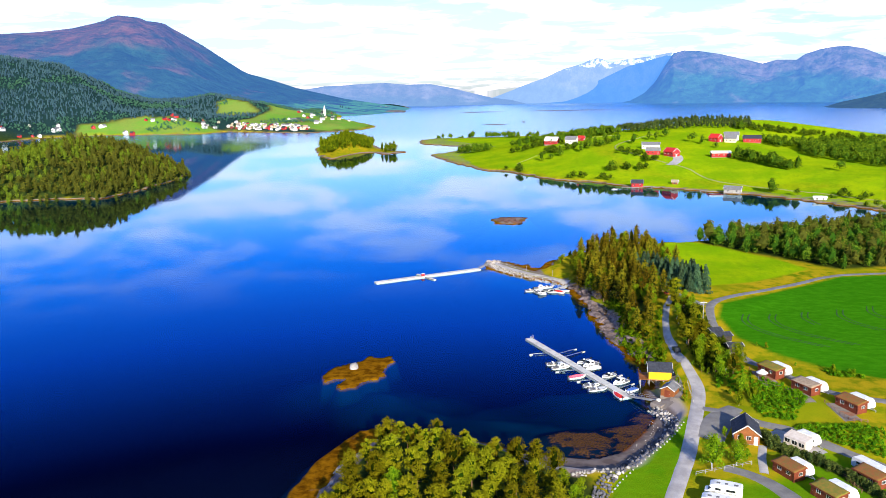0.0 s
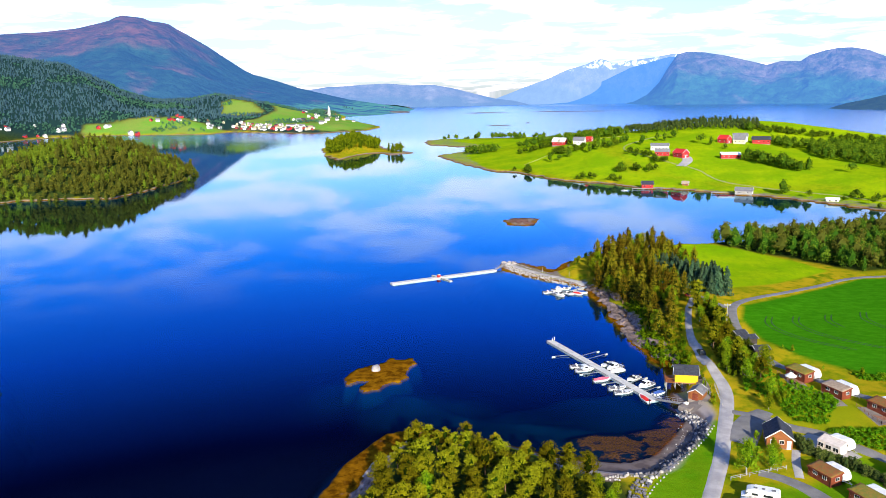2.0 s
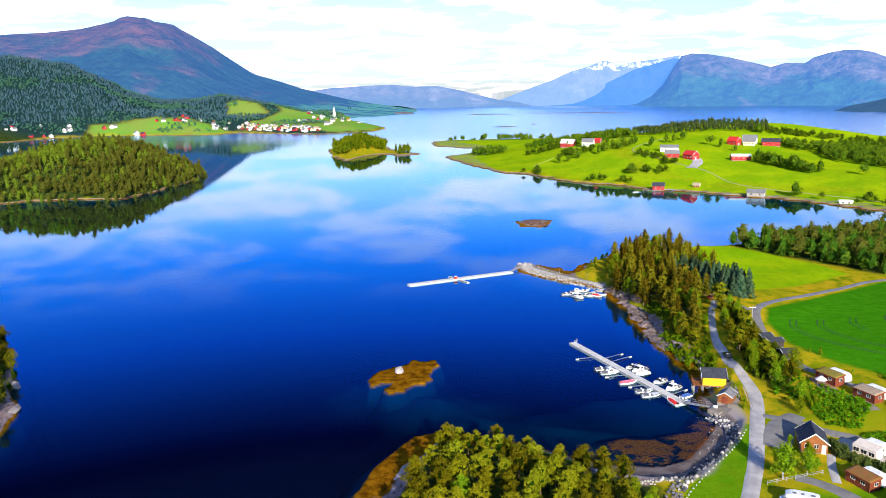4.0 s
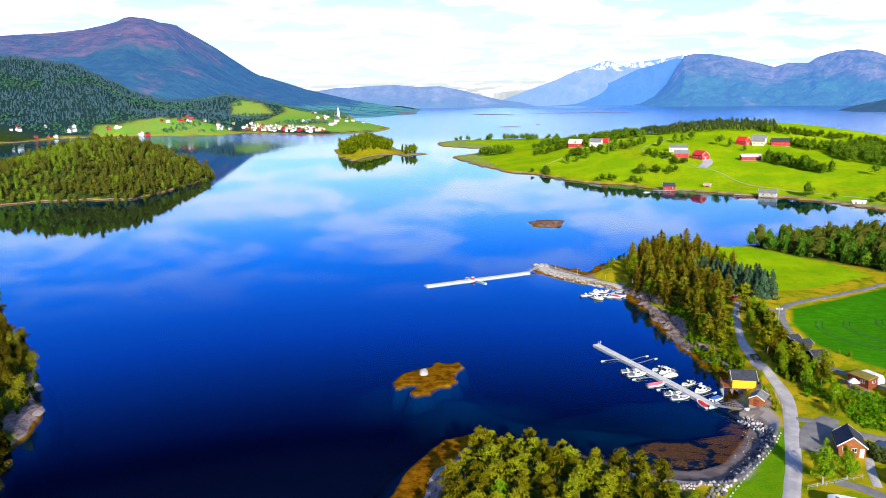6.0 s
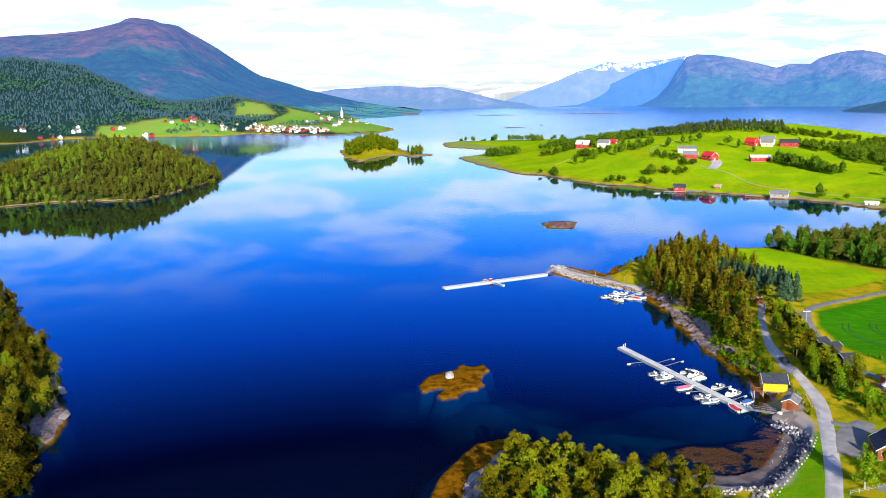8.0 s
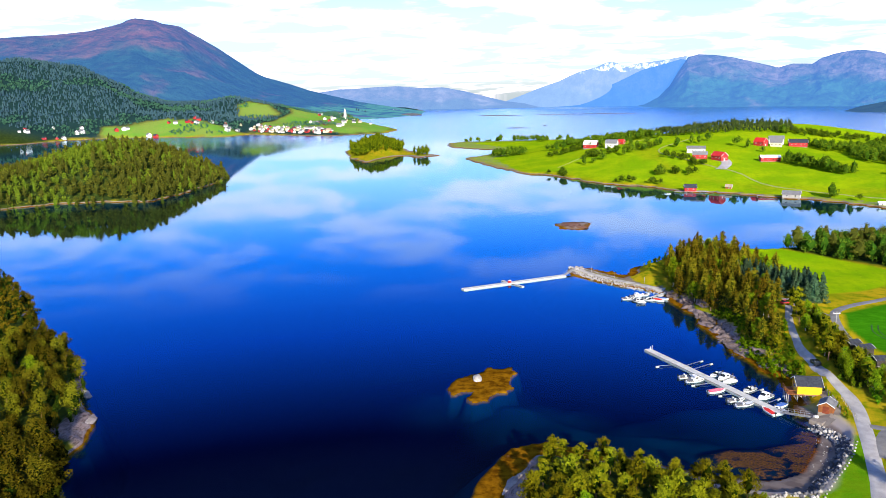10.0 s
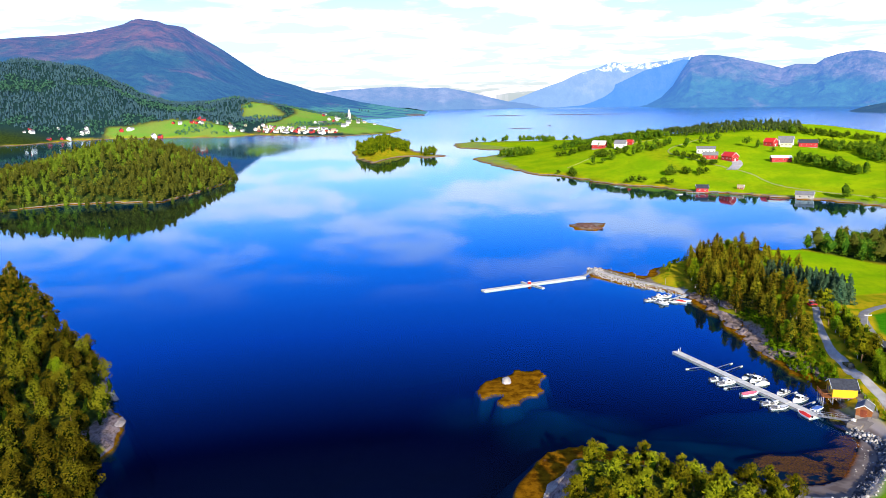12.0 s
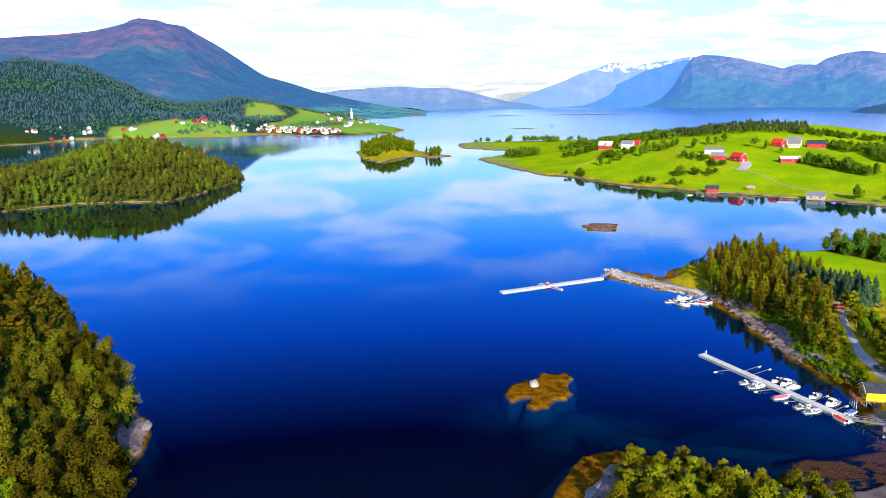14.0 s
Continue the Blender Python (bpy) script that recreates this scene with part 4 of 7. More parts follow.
def tree_proto(kind, seed, tall=11.0, clumps=20, per=38, size=0.62, name=None, label="", category="tree", bark=None, leaf=None):
    """One tree with its trunk and limbs and its crown, built at the origin."""
    rng = np.random.default_rng(seed)
    shape, usual = SHAPES[kind]
    c, r = shape(rng, tall, clumps)
    root = thing(name or kind + "_tree", Matrix(), label, category)
    bm = fresh()
    lean = rng.uniform(-0.25, 0.25, 2)
    rod(bm, (0, 0, -0.6), (lean[0], lean[1], tall * 0.5), tall * 0.017, tall * 0.012, 7)
    rod(bm, (lean[0], lean[1], tall * 0.5), (0, 0, tall * 0.95), tall * 0.012, tall * 0.003, 6)
    for k in range(0, len(c), 2):
        cx, cy, cz = c[k]
        rod(bm, (lean[0] * 0.5, lean[1] * 0.5, max(cz - tall * 0.07, tall * 0.2)), (cx * 0.9, cy * 0.9, cz), tall * 0.005, tall * 0.002, 4)
    part("trunk", bm, bark or M_bark, root, "bare reddish trunk with thin limbs" if kind == "pine" else "")
    v, tone, lean_ = with_core(card_cloud(c, r, per, size, rng, spiky=0.8 if kind in ("pine", "fir") else 0.2), c, r, 0.45)
    crown = new("crown", leafy("crown", v, tone, leaf or usual, lean_))
    crown.parent = root
    return root


def scatter(poly, count, apart, rng, margin=0.0, tries=40):
    """Plan points spread over an outline, no two closer than apart."""
    p = np.array(poly, float)
    lo, hi = p.min(0), p.max(0)
    cand = rng.uniform(lo, hi, (count * tries, 2))
    cand = cand[inside(poly, cand[:, 0], cand[:, 1]) > margin]
    cells, kept = {}, []
    for x, y in cand:
        key = (int(x // apart), int(y // apart))
        near = [q for i in (-1, 0, 1) for j in (-1, 0, 1) for q in cells.get((key[0] + i, key[1] + j), ())]
        if all((x - a) ** 2 + (y - b) ** 2 > apart * apart for a, b in near):
            cells.setdefault(key, []).append((x, y))
            kept.append((x, y))
            if len(kept) == count:
                break
    return kept


def far_wood(name, label, places, kinds, tall, cards, size, rng, material, lift=0.0, slim=1.0, core=0.75):
    """A wood too far off to count its trees: many crowns of few, large tufts, in one mesh."""
    shapes = []
    for k in range(10):
        shape = SHAPES[kinds[k % len(kinds)]][0]
        c, r = shape(rng, 1.0, 9 if kinds[k % len(kinds)] != "spruce" else 30)
        n = max(1, cards // len(c))
        v, tone, lean = card_cloud(c, r, n, size, rng)
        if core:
            v, tone, lean = with_core((v, tone, lean), c, r, core, 6, 4)
        shapes.append((v * np.array([slim, slim, 1.0]), tone, lean))
    blocks, tones, leans = [], [], []
    for k, (x, y) in enumerate(places):
        v, tone, lean = shapes[int(rng.integers(len(shapes)))]
        # the core keeps tone 0, the painted inner shade
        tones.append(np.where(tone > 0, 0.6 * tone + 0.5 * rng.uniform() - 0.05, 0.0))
        a, s = rng.uniform(0, 6.28), rng.uniform(*tall)
        rot = np.array([[math.cos(a), -math.sin(a), 0], [math.sin(a), math.cos(a), 0], [0, 0, 1]])
        blocks.append((v @ rot.T) * s + np.array([x, y, ground_at(x, y) + lift]))
        leans.append(lean @ rot.T)
    return tagged(new(name, leafy(name, np.concatenate(blocks), np.concatenate(tones), material, np.concatenate(leans))), label, "trees", kind="stuff")


def spire_wood(name, label, places, tall, rng, material, lift=0.0):
    """A far conifer forest: every tree three ragged tiers of drooping boughs round a pointed top."""
    blocks, tones = [], []
    for x, y in places:
        s, w = rng.uniform(*tall), rng.uniform(0.24, 0.40)
        base = np.array([x, y, ground_at(x, y) + lift])
        for z0, z1, ww in ((0.05, 0.65, 1.0), (0.38, 1.0, 0.66)):
            a = rng.uniform(0, 6.28) + np.arange(4) * 1.5708 + rng.normal(size=4) * 0.2
            rad = w * ww * rng.uniform(0.7, 1.25, 4)
            rim = np.stack([rad * np.cos(a), rad * np.sin(a), z0 + rng.uniform(-0.05, 0.07, 4)], 1)
            tip = np.array([[0.0, 0.0, z1]])
            nxt = np.roll(rim, -1, axis=0)
            mid_ = (rim + nxt) * 0.42 + np.array([0, 0, (z0 + 0.1) * 0.16])
            blocks.append((np.stack([np.repeat(tip, 4, 0), rim, mid_, nxt], 1).reshape(-1, 3)) * s + base)
        tones.append(np.repeat(rng.uniform(), 8) + rng.normal(size=8) * 0.06)
    return tagged(new(name, leafy(name, np.concatenate(blocks), np.concatenate(tones), material)), label, "trees", kind="stuff")


# ---- trees ----
t_rng = np.random.default_rng(12)
PINE_LABEL = "olive green coastal pine with an open irregular crown"
BIRCH_LABEL = "bright green broadleaf tree in fresh leaf"
SPRUCE_LABEL = "blue green conical spruce with drooping tiers"
M_birchbark = plain("birch_bark", (0.45, 0.42, 0.38), (0.62, 0.6, 0.55), 3.0, 0.8)
protos = {
    "pine": [tree_proto("pine", 20 + k, 11.0, 23 + k % 3, 44, 0.72, label=PINE_LABEL) for k in range(6)],
    "shore": [tree_proto("fir", 30 + k, 11.5, 26, 34, 0.56, name="pine_tree", label="tall olive brown shore pine with a pointed crown", leaf=M_shorepine) for k in range(5)],
    "isle": [tree_proto("birch", 36 + k, 10.0, 24, 46, 0.50, name="pine_tree", label="golden olive pine with a broad rounded crown", bark=M_bark, leaf=M_nearpine) for k in range(4)],
    "birch": [tree_proto("birch", 40 + k, 9.0, 28, 50, 0.44, name="broadleaf_tree", label=BIRCH_LABEL, bark=M_birchbark) for k in range(3)],
    "spruce": [tree_proto("spruce", 60 + k, 11.0, 60, 13, 0.70, label=SPRUCE_LABEL) for k in range(2)],
    "bush": [tree_proto("birch", 80 + k, 3.2, 12, 34, 0.34, name="bush", label="dense green bush at the edge of rough grass", category="bush") for k in range(3)],
}
used = set()


def plant(kind, x, y, scale, group, label="", category="", wide=1.0):
    """Stands one more tree on the ground: the prototype itself first, then copies."""
    ob = protos[kind][int(t_rng.integers(len(protos[kind])))]
    m = spot(x, y, t_rng.uniform(0, 360), 1.0, 0.1) @ Matrix.Diagonal((scale * wide * t_rng.uniform(0.85, 1.15), scale * wide * t_rng.uniform(0.85, 1.15), scale, 1))
    if ob.name not in used:
        used.add(ob.name)
        ob.matrix_basis = m
        made = ob
    else:
        made = copy_thing(ob, m)
        made.scale = m.to_scale()
    return tagged(made, label, category, group)


for tx, ty in scatter(WOODS_PEN, 105, 3.7, t_rng):
    plant("birch" if t_rng.uniform() < 0.06 or tx > 12 else "pine", tx, ty, t_rng.uniform(0.46, 0.72) * (0.8 if ty > 150 else 1.0), "trees on the wooded point", wide=1.1)
for tx, ty in scatter(WOODS_SHORE, 175, 3.3, t_rng):
    blue = inside([(50, 312), (62, 312), (70, 290), (67, 268), (58, 268), (54, 290)], tx, ty) > 0
    if blue:
        continue
    edge = tx < 42 and ty < 275 or ty < 250
    kind = "shore" if t_rng.uniform() < (0.9 if edge else 0.75) else "birch"
    plant(kind, tx, ty, t_rng.uniform(0.62, 0.98) * (0.8 if edge else 1.0), "trees above the rocky shore", wide=1.15)
for k in range(54):
    plant("spruce", 51 + k * 0.25 + (k % 4) * 1.9 + t_rng.uniform(-0.6, 0.6), 309 - k * 0.72 + t_rng.uniform(-1, 1), t_rng.uniform(0.72, 1.0), "row of spruces", wide=1.25)
ISLE_WOOD = [(-126.5, 95), (-127.5, 130), (-129, 147), (-135, 157), (-139, 167), (-141, 177), (-148, 189), (-154, 200), (-164, 214), (-179, 229), (-204, 252.5), (-215, 269), (-234, 291), (-248, 305), (-270, 324), (-297, 312), (-223, 200), (-171, 130), (-155, 95)]
isle_rest = []
for tx, ty in scatter(ISLE_WOOD, 260, 5.0, t_rng, 0.3):
    kind = "isle" if t_rng.uniform() < 0.94 else "birch"
    if ty > 226:
        isle_rest.append((tx, ty))
        continue
    plant(kind, tx, ty, t_rng.uniform(0.6, 1.0) * (1.0 if kind == "isle" else 0.85), "trees on the near island", wide=1.2)
far_wood("near_island_wood", "golden olive pine wood covering the near island", isle_rest, ("birch", "pine"), (5, 8), 420, 0.07, t_rng, M_shorepine, -0.2, 1.25, 0.5)
for tx, ty in scatter(WOODS_STRIP, 34, 2.9, t_rng):
    plant("birch" if t_rng.uniform() < 0.55 else "pine", tx, ty, t_rng.uniform(0.45, 0.8), "trees between the two roads")
for tx, ty, ts, tk in ((44.3, 152.5, 0.88, "birch"), (49.8, 155.0, 0.62, "birch"), (52.3, 160.5, 0.4, "birch"), (67, 380, 0.8, "birch"), (65, 379, 0.6, "pine"),
                       (42, 243, 0.55, "pine"), (44, 236, 0.5, "pine"), (41, 232, 0.4, "pine"), (60, 190, 0.6, "birch"), (58, 184, 0.4, "birch"), (63, 205, 0.75, "birch")):
    plant(tk, tx, ty, ts, "trees by the road", wide=1.4 if tk == "birch" else 1.1)

# woods that only show their edge and their tops
E_places = scatter(WOODS_EAST, 620, 3.0, t_rng)
far_wood("east_pines", "dense mixed wood along the edge of the fields", E_places[::4], ("pine", "full", "pine"), (8.0, 12.0), 300, 0.06, t_rng, M_islepine, -0.8, 1.15, core=0.7)
far_wood("east_broadleaf", "green broadleaf trees along the edge of the fields", [p for k, p in enumerate(E_places) if k % 4], ("birch", "round", "full"), (7, 11), 300, 0.06, t_rng, M_eastwood, -1.2, 1.25, core=0.72)
isle_places = scatter(WOOD_ISLE, 2900, 4.6, t_rng, -2.5)
iv = fbm(np.array([p[0] for p in isle_places]), np.array([p[1] for p in isle_places]), 34.0, 4, 81) + t_rng.normal(size=len(isle_places)) * 0.16
isle_pines = [p for p, q in zip(isle_places, iv) if q < 0.06]
far_wood("island_pines", "dense olive brown pine wood covering the island", isle_pines, ("pine", "birch", "round"), (8, 15), 82, 0.09, t_rng, M_islepine, 0.0, 0.95, 0.6)
far_wood("island_broadleaf", "fresh green broadleaf trees among the pines", [p for p, q in zip(isle_places, iv) if q >= 0.06], ("round", "birch"), (7, 12), 82, 0.09, t_rng, M_isleleaf, core=0.6)
far_wood("islet_trees", "clump of broadleaf trees on a small islet", scatter([(-292, 1130), (-270, 1040), (-252, 992), (-238, 985), (-226, 1025), (-206, 1072), (-222, 1185), (-262, 1232), (-288, 1180)], 300, 5.0, t_rng, 0.5) + scatter([(-186, 1036), (-172, 1012), (-160, 1030), (-172, 1050)], 14, 5.0, t_rng),
         ("round", "full"), (8, 15), 90, 0.13, t_rng, M_birch)
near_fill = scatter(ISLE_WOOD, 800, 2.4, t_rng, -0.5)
far_wood("near_island_thicket", "close undergrowth beneath the near island pines, its shade painted dark", near_fill, ("full", "round"), (2.2, 4.4), 80, 0.12, t_rng, M_under)
fringe = []
for k in range(75):   # boughs hanging over the water along the steep shore
    fy = t_rng.uniform(96, 157)
    fringe.append((float(np.interp(fy, (96, 130, 147, 157), (-127.8, -127.4, -128.2, -132.6))) - t_rng.uniform(0, 2.5), fy))
far_wood("near_island_fringe", "low olive trees leaning over the island shore", fringe, ("birch", "full"), (3.5, 6.5), 300, 0.085, t_rng, M_nearpine, -1.2, 1.35, 0.6)
# the wooded crest and hedges of the farmland
CREST = [(116, 938), (139, 911), (163, 906), (188, 903), (210, 905), (232, 895), (262, 905), (276, 967), (246, 957), (224, 967), (202, 965), (177, 968), (153, 973), (130, 1000)]
FARM_WOOD = [(252, 836), (254, 787), (272, 792), (266, 752), (268, 721), (280, 714), (289, 700), (296, 678), (301, 663), (400, 790), (430, 860), (330, 850), (290, 820)]
far_wood("crest_pines", "dark pine wood along the crest of the farm hill", scatter(CREST, 420, 4.6, t_rng), ("pine", "round", "birch"), (6, 10), 90, 0.10, t_rng, M_crest, -0.3, 1.0, 0.65)
farm_trees = scatter(FARM_WOOD, 330, 6.0, t_rng)
small_trees = []
# belts of trees: plan line, count, scatter across in metres, whether tall
for line, n, wide, tall in (([(69, 1155), (76, 922), (95, 916), (111, 914)], 70, 9.0, True), ([(245, 908), (265, 902), (285, 897), (308, 894), (337, 891), (368, 893), (403, 899)], 110, 6.0, False), ([(200, 724), (205, 708), (210, 688), (219, 674), (228, 658)], 40, 3.0, True), ([(75, 832), (86, 826), (97, 824), (64, 826), (52, 838), (44, 833)], 26, 5.0, False), ([(102, 776), (110, 762), (116, 747), (124, 731), (129, 723)], 24, 2.5, False),
                            ([(83, 709), (87, 702)], 6, 2.0, False), ([(97, 703), (100, 706)], 4, 2.0, False), ([(111, 698), (114, 700)], 5, 2.0, False), ([(-6, 906), (7, 893), (20, 897), (29, 897), (39, 890)], 26, 4.0, False), ([(-149, 1338), (-122, 1318), (-101, 1362), (-79, 1325), (-46, 1334), (-25, 1300), (-7, 1277), (16, 1218)], 46, 7.0, True),
                            ([(-78, 1012), (-55, 972), (-36, 984), (-50, 1000)], 34, 5.0, True), ([(14, 992), (31, 974), (48, 955), (62, 903), (83, 887)], 46, 7.0, True), ([(28, 828), (42, 824), (58, 819)], 16, 3.5, False), ([(-5, 771), (9, 750)], 8, 3.0, False),
                            ([(7, 712), (0, 708), (-3, 703)], 4, 3.0, False), ([(45, 690), (70, 685), (85, 668)], 8, 3.0, False), ([(210, 508), (214, 490), (222, 500)], 7, 4.0, False), ([(230, 520), (260, 492), (300, 478)], 16, 4.0, False)):
    pts = np.array(line, float)
    for k in range(n):
        f = (k + t_rng.uniform()) / n * (len(line) - 1.001)
        i = int(f)
        q = pts[i] + (pts[i + 1] - pts[i]) * (f - i) + t_rng.normal(size=2) * wide
        (farm_trees if tall else small_trees).append((float(q[0]), float(q[1])))
small_trees += [(219, 555), (226, 559), (231, 564), (232, 558), (239, 550), (244, 552), (203, 575), (231, 538)]
farm_trees += [(257, 640), (74.4, 808), (87, 812), (83, 833), (95, 851), (66, 800), (12, 934), (2.7, 934), (-6, 985), (-1, 950), (8, 960), (50, 880), (33, 905), (52, 905), (80, 860), (108, 842), (25.7, 794), (35.3, 793), (45, 800), (86.8, 707), (104, 842), (194, 778), (178, 812), (147, 841), (140, 844), (159, 854), (185, 798), (121, 820), (221, 835), (248, 896), (190, 591), (193, 596)]
far_wood("farm_woodland", "broadleaf wood and tall hedges among the farm fields", farm_trees, ("round", "birch"), (8, 13), 130, 0.11, t_rng, M_farleaf, -0.8, 1.3)
far_wood("farm_broadleaf", "small broadleaf trees and bushes on the farm meadows", small_trees, ("round",), (5.0, 9.0), 110, 0.12, t_rng, M_farleaf, -0.5, 1.25)

# the mainland slopes
mx = t_rng.uniform(-2600, -330, 66000)
my = t_rng.uniform(1480, 3000, 66000)
maz = np.degrees(np.arctan2(mx, my))
keep = (inside(MAINLAND, mx, my) > 25) & (maz > -42)
mx, my = mx[keep], my[keep]
mz = ground_many(mx, my)
g3 = cover_of(mx, my, mz)[2]
open_ = (g3 <= 0.5) & (mz > 1.0) & (fbm(mx, my, 70.0, 3, 95) > 0.17) & (inside([(-680, 1690), (-585, 1630), (-440, 1570), (-400, 1630), (-560, 1700), (-660, 1740)], mx, my) < 0)
meadow_trees = list(zip(mx[open_], my[open_]))[:900]
keep = (g3 > 0.5) & (mz > 1.0) & (inside([(-680, 1690), (-585, 1630), (-440, 1570), (-400, 1630), (-560, 1700), (-660, 1740)], mx, my) < 0)
mainland_trees = list(zip(mx[keep], my[keep]))[:22000]
mt = mz[keep][:22000]
mv = fbm(np.array([p[0] for p in mainland_trees]), np.array([p[1] for p in mainland_trees]), 130.0, 3, 91)
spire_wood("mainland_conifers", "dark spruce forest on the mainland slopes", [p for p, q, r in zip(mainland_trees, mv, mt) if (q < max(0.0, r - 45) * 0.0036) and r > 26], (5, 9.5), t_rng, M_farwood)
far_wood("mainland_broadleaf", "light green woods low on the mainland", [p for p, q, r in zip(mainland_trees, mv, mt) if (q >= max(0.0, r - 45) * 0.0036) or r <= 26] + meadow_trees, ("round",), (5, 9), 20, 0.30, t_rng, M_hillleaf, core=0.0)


# ---- roads, yards, shore works ----
def gravel(name, a, b, rough=0.9):
    m = Mat(name, rough, 0.0, 0.2)
    big, fine = m.noise(0.35, 4), m.noise(9.0, 4)
    c = m.mix(m.steps(big, 0.3, 0.7), a, b)
    c = m.mix(m.steps(fine, 0.45, 0.8, 0.0, 0.5), c, tuple(v * 0.6 for v in a))
    m.colour(c)
    m.bump(fine, 0.4, 0.03)
    return m.m


M_road = gravel("pale_gravel", (0.36, 0.34, 0.35), (0.50, 0.475, 0.48))
M_asphalt = gravel("worn_asphalt", (0.17, 0.165, 0.17), (0.25, 0.24, 0.24))
M_yard = gravel("earth_yard", (0.20, 0.17, 0.15), (0.30, 0.26, 0.23))
M_stone = gravel("shore_stone", (0.30, 0.28, 0.27), (0.52, 0.49, 0.47))
# bluish dark stone; on the beach bank it stands in for shade
M_stone_dark = gravel("dark_stone", (0.065, 0.068, 0.085), (0.17, 0.165, 0.19))
M_rock = gravel("bare_bedrock", (0.24, 0.20, 0.19), (0.46, 0.40, 0.38))
M_track = gravel("pressed_crop", (0.02, 0.075, 0.008), (0.035, 0.11, 0.01))

M_lane = gravel("worn_farm_lane", (0.26, 0.31, 0.06), (0.34, 0.36, 0.11))
ROAD = [(28, 118), (33.5, 138), (40.5, 158), (46.5, 178), (50.6, 194), (51.0, 206), (50.0, 219), (50.0, 236), (53.0, 253), (57.0, 266), (59, 276)]
UPPER = [(190, 312), (140, 309), (123, 304), (106, 291), (91, 280), (76, 269), (68.5, 258), (65, 242), (64.5, 226), (66.5, 210), (70.5, 201.5), (76.5, 193), (82, 186), (90, 181), (104, 173), (125, 160)]
LOWER = [(48, 184), (54, 181), (60, 175.5), (66, 171), (72, 163.5), (79, 155.5), (92, 145), (110, 135)]
tagged(ribbon("road", ROAD, lambda s: 3.3 - 1.15 * min(max((s - 0.5) / 0.2, 0.0), 1.0), M_road, 0.14), "pale gravel road curving along the shore", "road", kind="structure")
tagged(ribbon("road_upper", UPPER, 2.7, M_asphalt, 0.12, seed=5), "narrow grey lane between the fields and cabins", "road", kind="structure")
tagged(ribbon("road_lower", LOWER, 2.6, M_asphalt, 0.11, seed=7), "grey campsite lane below the slope", "road", kind="structure")
tagged(ribbon("road_link", [(58, 272), (61, 266), (66, 256)], 3.0, M_asphalt, 0.10, seed=8), "short grey link between two lanes", "road", kind="structure")
tagged(ribbon("yard_quay", [(37.5, 188), (42, 189), (45.0, 194), (46.0, 199), (46.3, 205)], lambda s: 5.0 - 2.5 * s, M_yard, 0.10, seed=9), "earth and gravel yard by the boat shed", "yard", kind="structure")
tagged(ribbon("yard_junction", [(46, 167), (50, 174), (53, 179.5), (57, 183)], lambda s: 9.0 - 4.5 * s, M_asphalt, 0.09, seed=10), "widened gravel junction", "yard", kind="structure")
tagged(ribbon("path_house", [(58, 164.5), (56, 158.5), (54.5, 152)], 1.8, M_road, 0.09, seed=11), "gravel path from the house", "path", kind="structure")
# gravel given the darker asphalt colour, to paint in the tree shadow over it
tagged(ribbon("yard_camper", [(47, 153.5), (51, 151.5), (55, 147), (58, 138), (58, 126)], lambda s: 3.0 + 2.5 * s, M_asphalt, 0.08, seed=12), "gravel pitch beside the motorhomes", "yard", kind="structure")
tagged(ribbon("pitch_awning", [(62, 171.5), (65.5, 165.5), (68.5, 160.5)], 5.0, M_road, 0.09, seed=13), "pale gravel pitch under a caravan", "yard", kind="structure")
for k, (qx, qy) in enumerate(((72.5, 185.5), (79, 176.3), (67.5, 195.5))):
    tagged(ribbon("pitch_cabin", [(qx - 0.4, qy + 4.5), (qx + 0.6, qy - 4.5)], 4.0, M_yard, 0.09, seed=14 + k), "trodden gravel terrace beside a cabin", "yard", kind="structure")
# farmland lanes
tagged(ribbon("lane_farm", [(255, 530), (215, 585), (165, 640), (150, 690), (138, 712), (118, 750), (100, 790), (110, 830), (150, 880)], 1.7, M_lane, 0.35, 6.0, seed=20), "thin farm lane crossing the meadows", "road", kind="structure")
tagged(ribbon("yard_farm", [(138, 706), (148, 725), (150, 742)], 9.0, M_road, 0.35, 4.0, seed=21), "pale farmyard between red barns", "yard", kind="structure")
tagged(ribbon("path_meadow", [(0, 800), (40, 850), (75, 890), (110, 900)], 1.0, M_lane, 0.3, 6.0, seed=22), "faint pale track through the meadow", "path", kind="structure")
# pairs of wheel tracks bending through the young crop
for k, (cx_, cy_) in enumerate(((77, 244), (86, 246), (97, 249), (109, 252), (120, 256), (133, 262))):
    for off in (0.0, 1.9):
        line = [(cx_ + off, cy_ + 6.5), (cx_ - 2.2 + off, cy_), (cx_ - 1.0 + off, cy_ - 7), (cx_ + 4 + off * 1.2, cy_ - 15), (cx_ + 14 + off, cy_ - 23)]
        tagged(ribbon("wheel_track", line if k < 2 else line[:3 + (k % 2)], 0.45, M_track, 0.06, 1.5, wob=0.1, seed=30 + k), "dark wheel track pressed into the young crop", "track", kind="structure")


def boulder_mesh(seed, material):
    rng = np.random.default_rng(seed)
    bm = fresh()
    bmesh.ops.create_icosphere(bm, subdivisions=1, radius=0.5)
    for v in bm.verts:
        v.co *= rng.uniform(0.72, 1.2)
        v.co.z *= 0.75
    bm.normal_update()
    me = bpy.data.meshes.new("boulder")
    bm.to_mesh(me)
    bm.free()
    me.materials.append(material)
    return me


B_light = [boulder_mesh(300 + k, M_stone) for k in range(5)]
B_dark = [boulder_mesh(320 + k, M_stone_dark) for k in range(4)]
b_rng = np.random.default_rng(33)


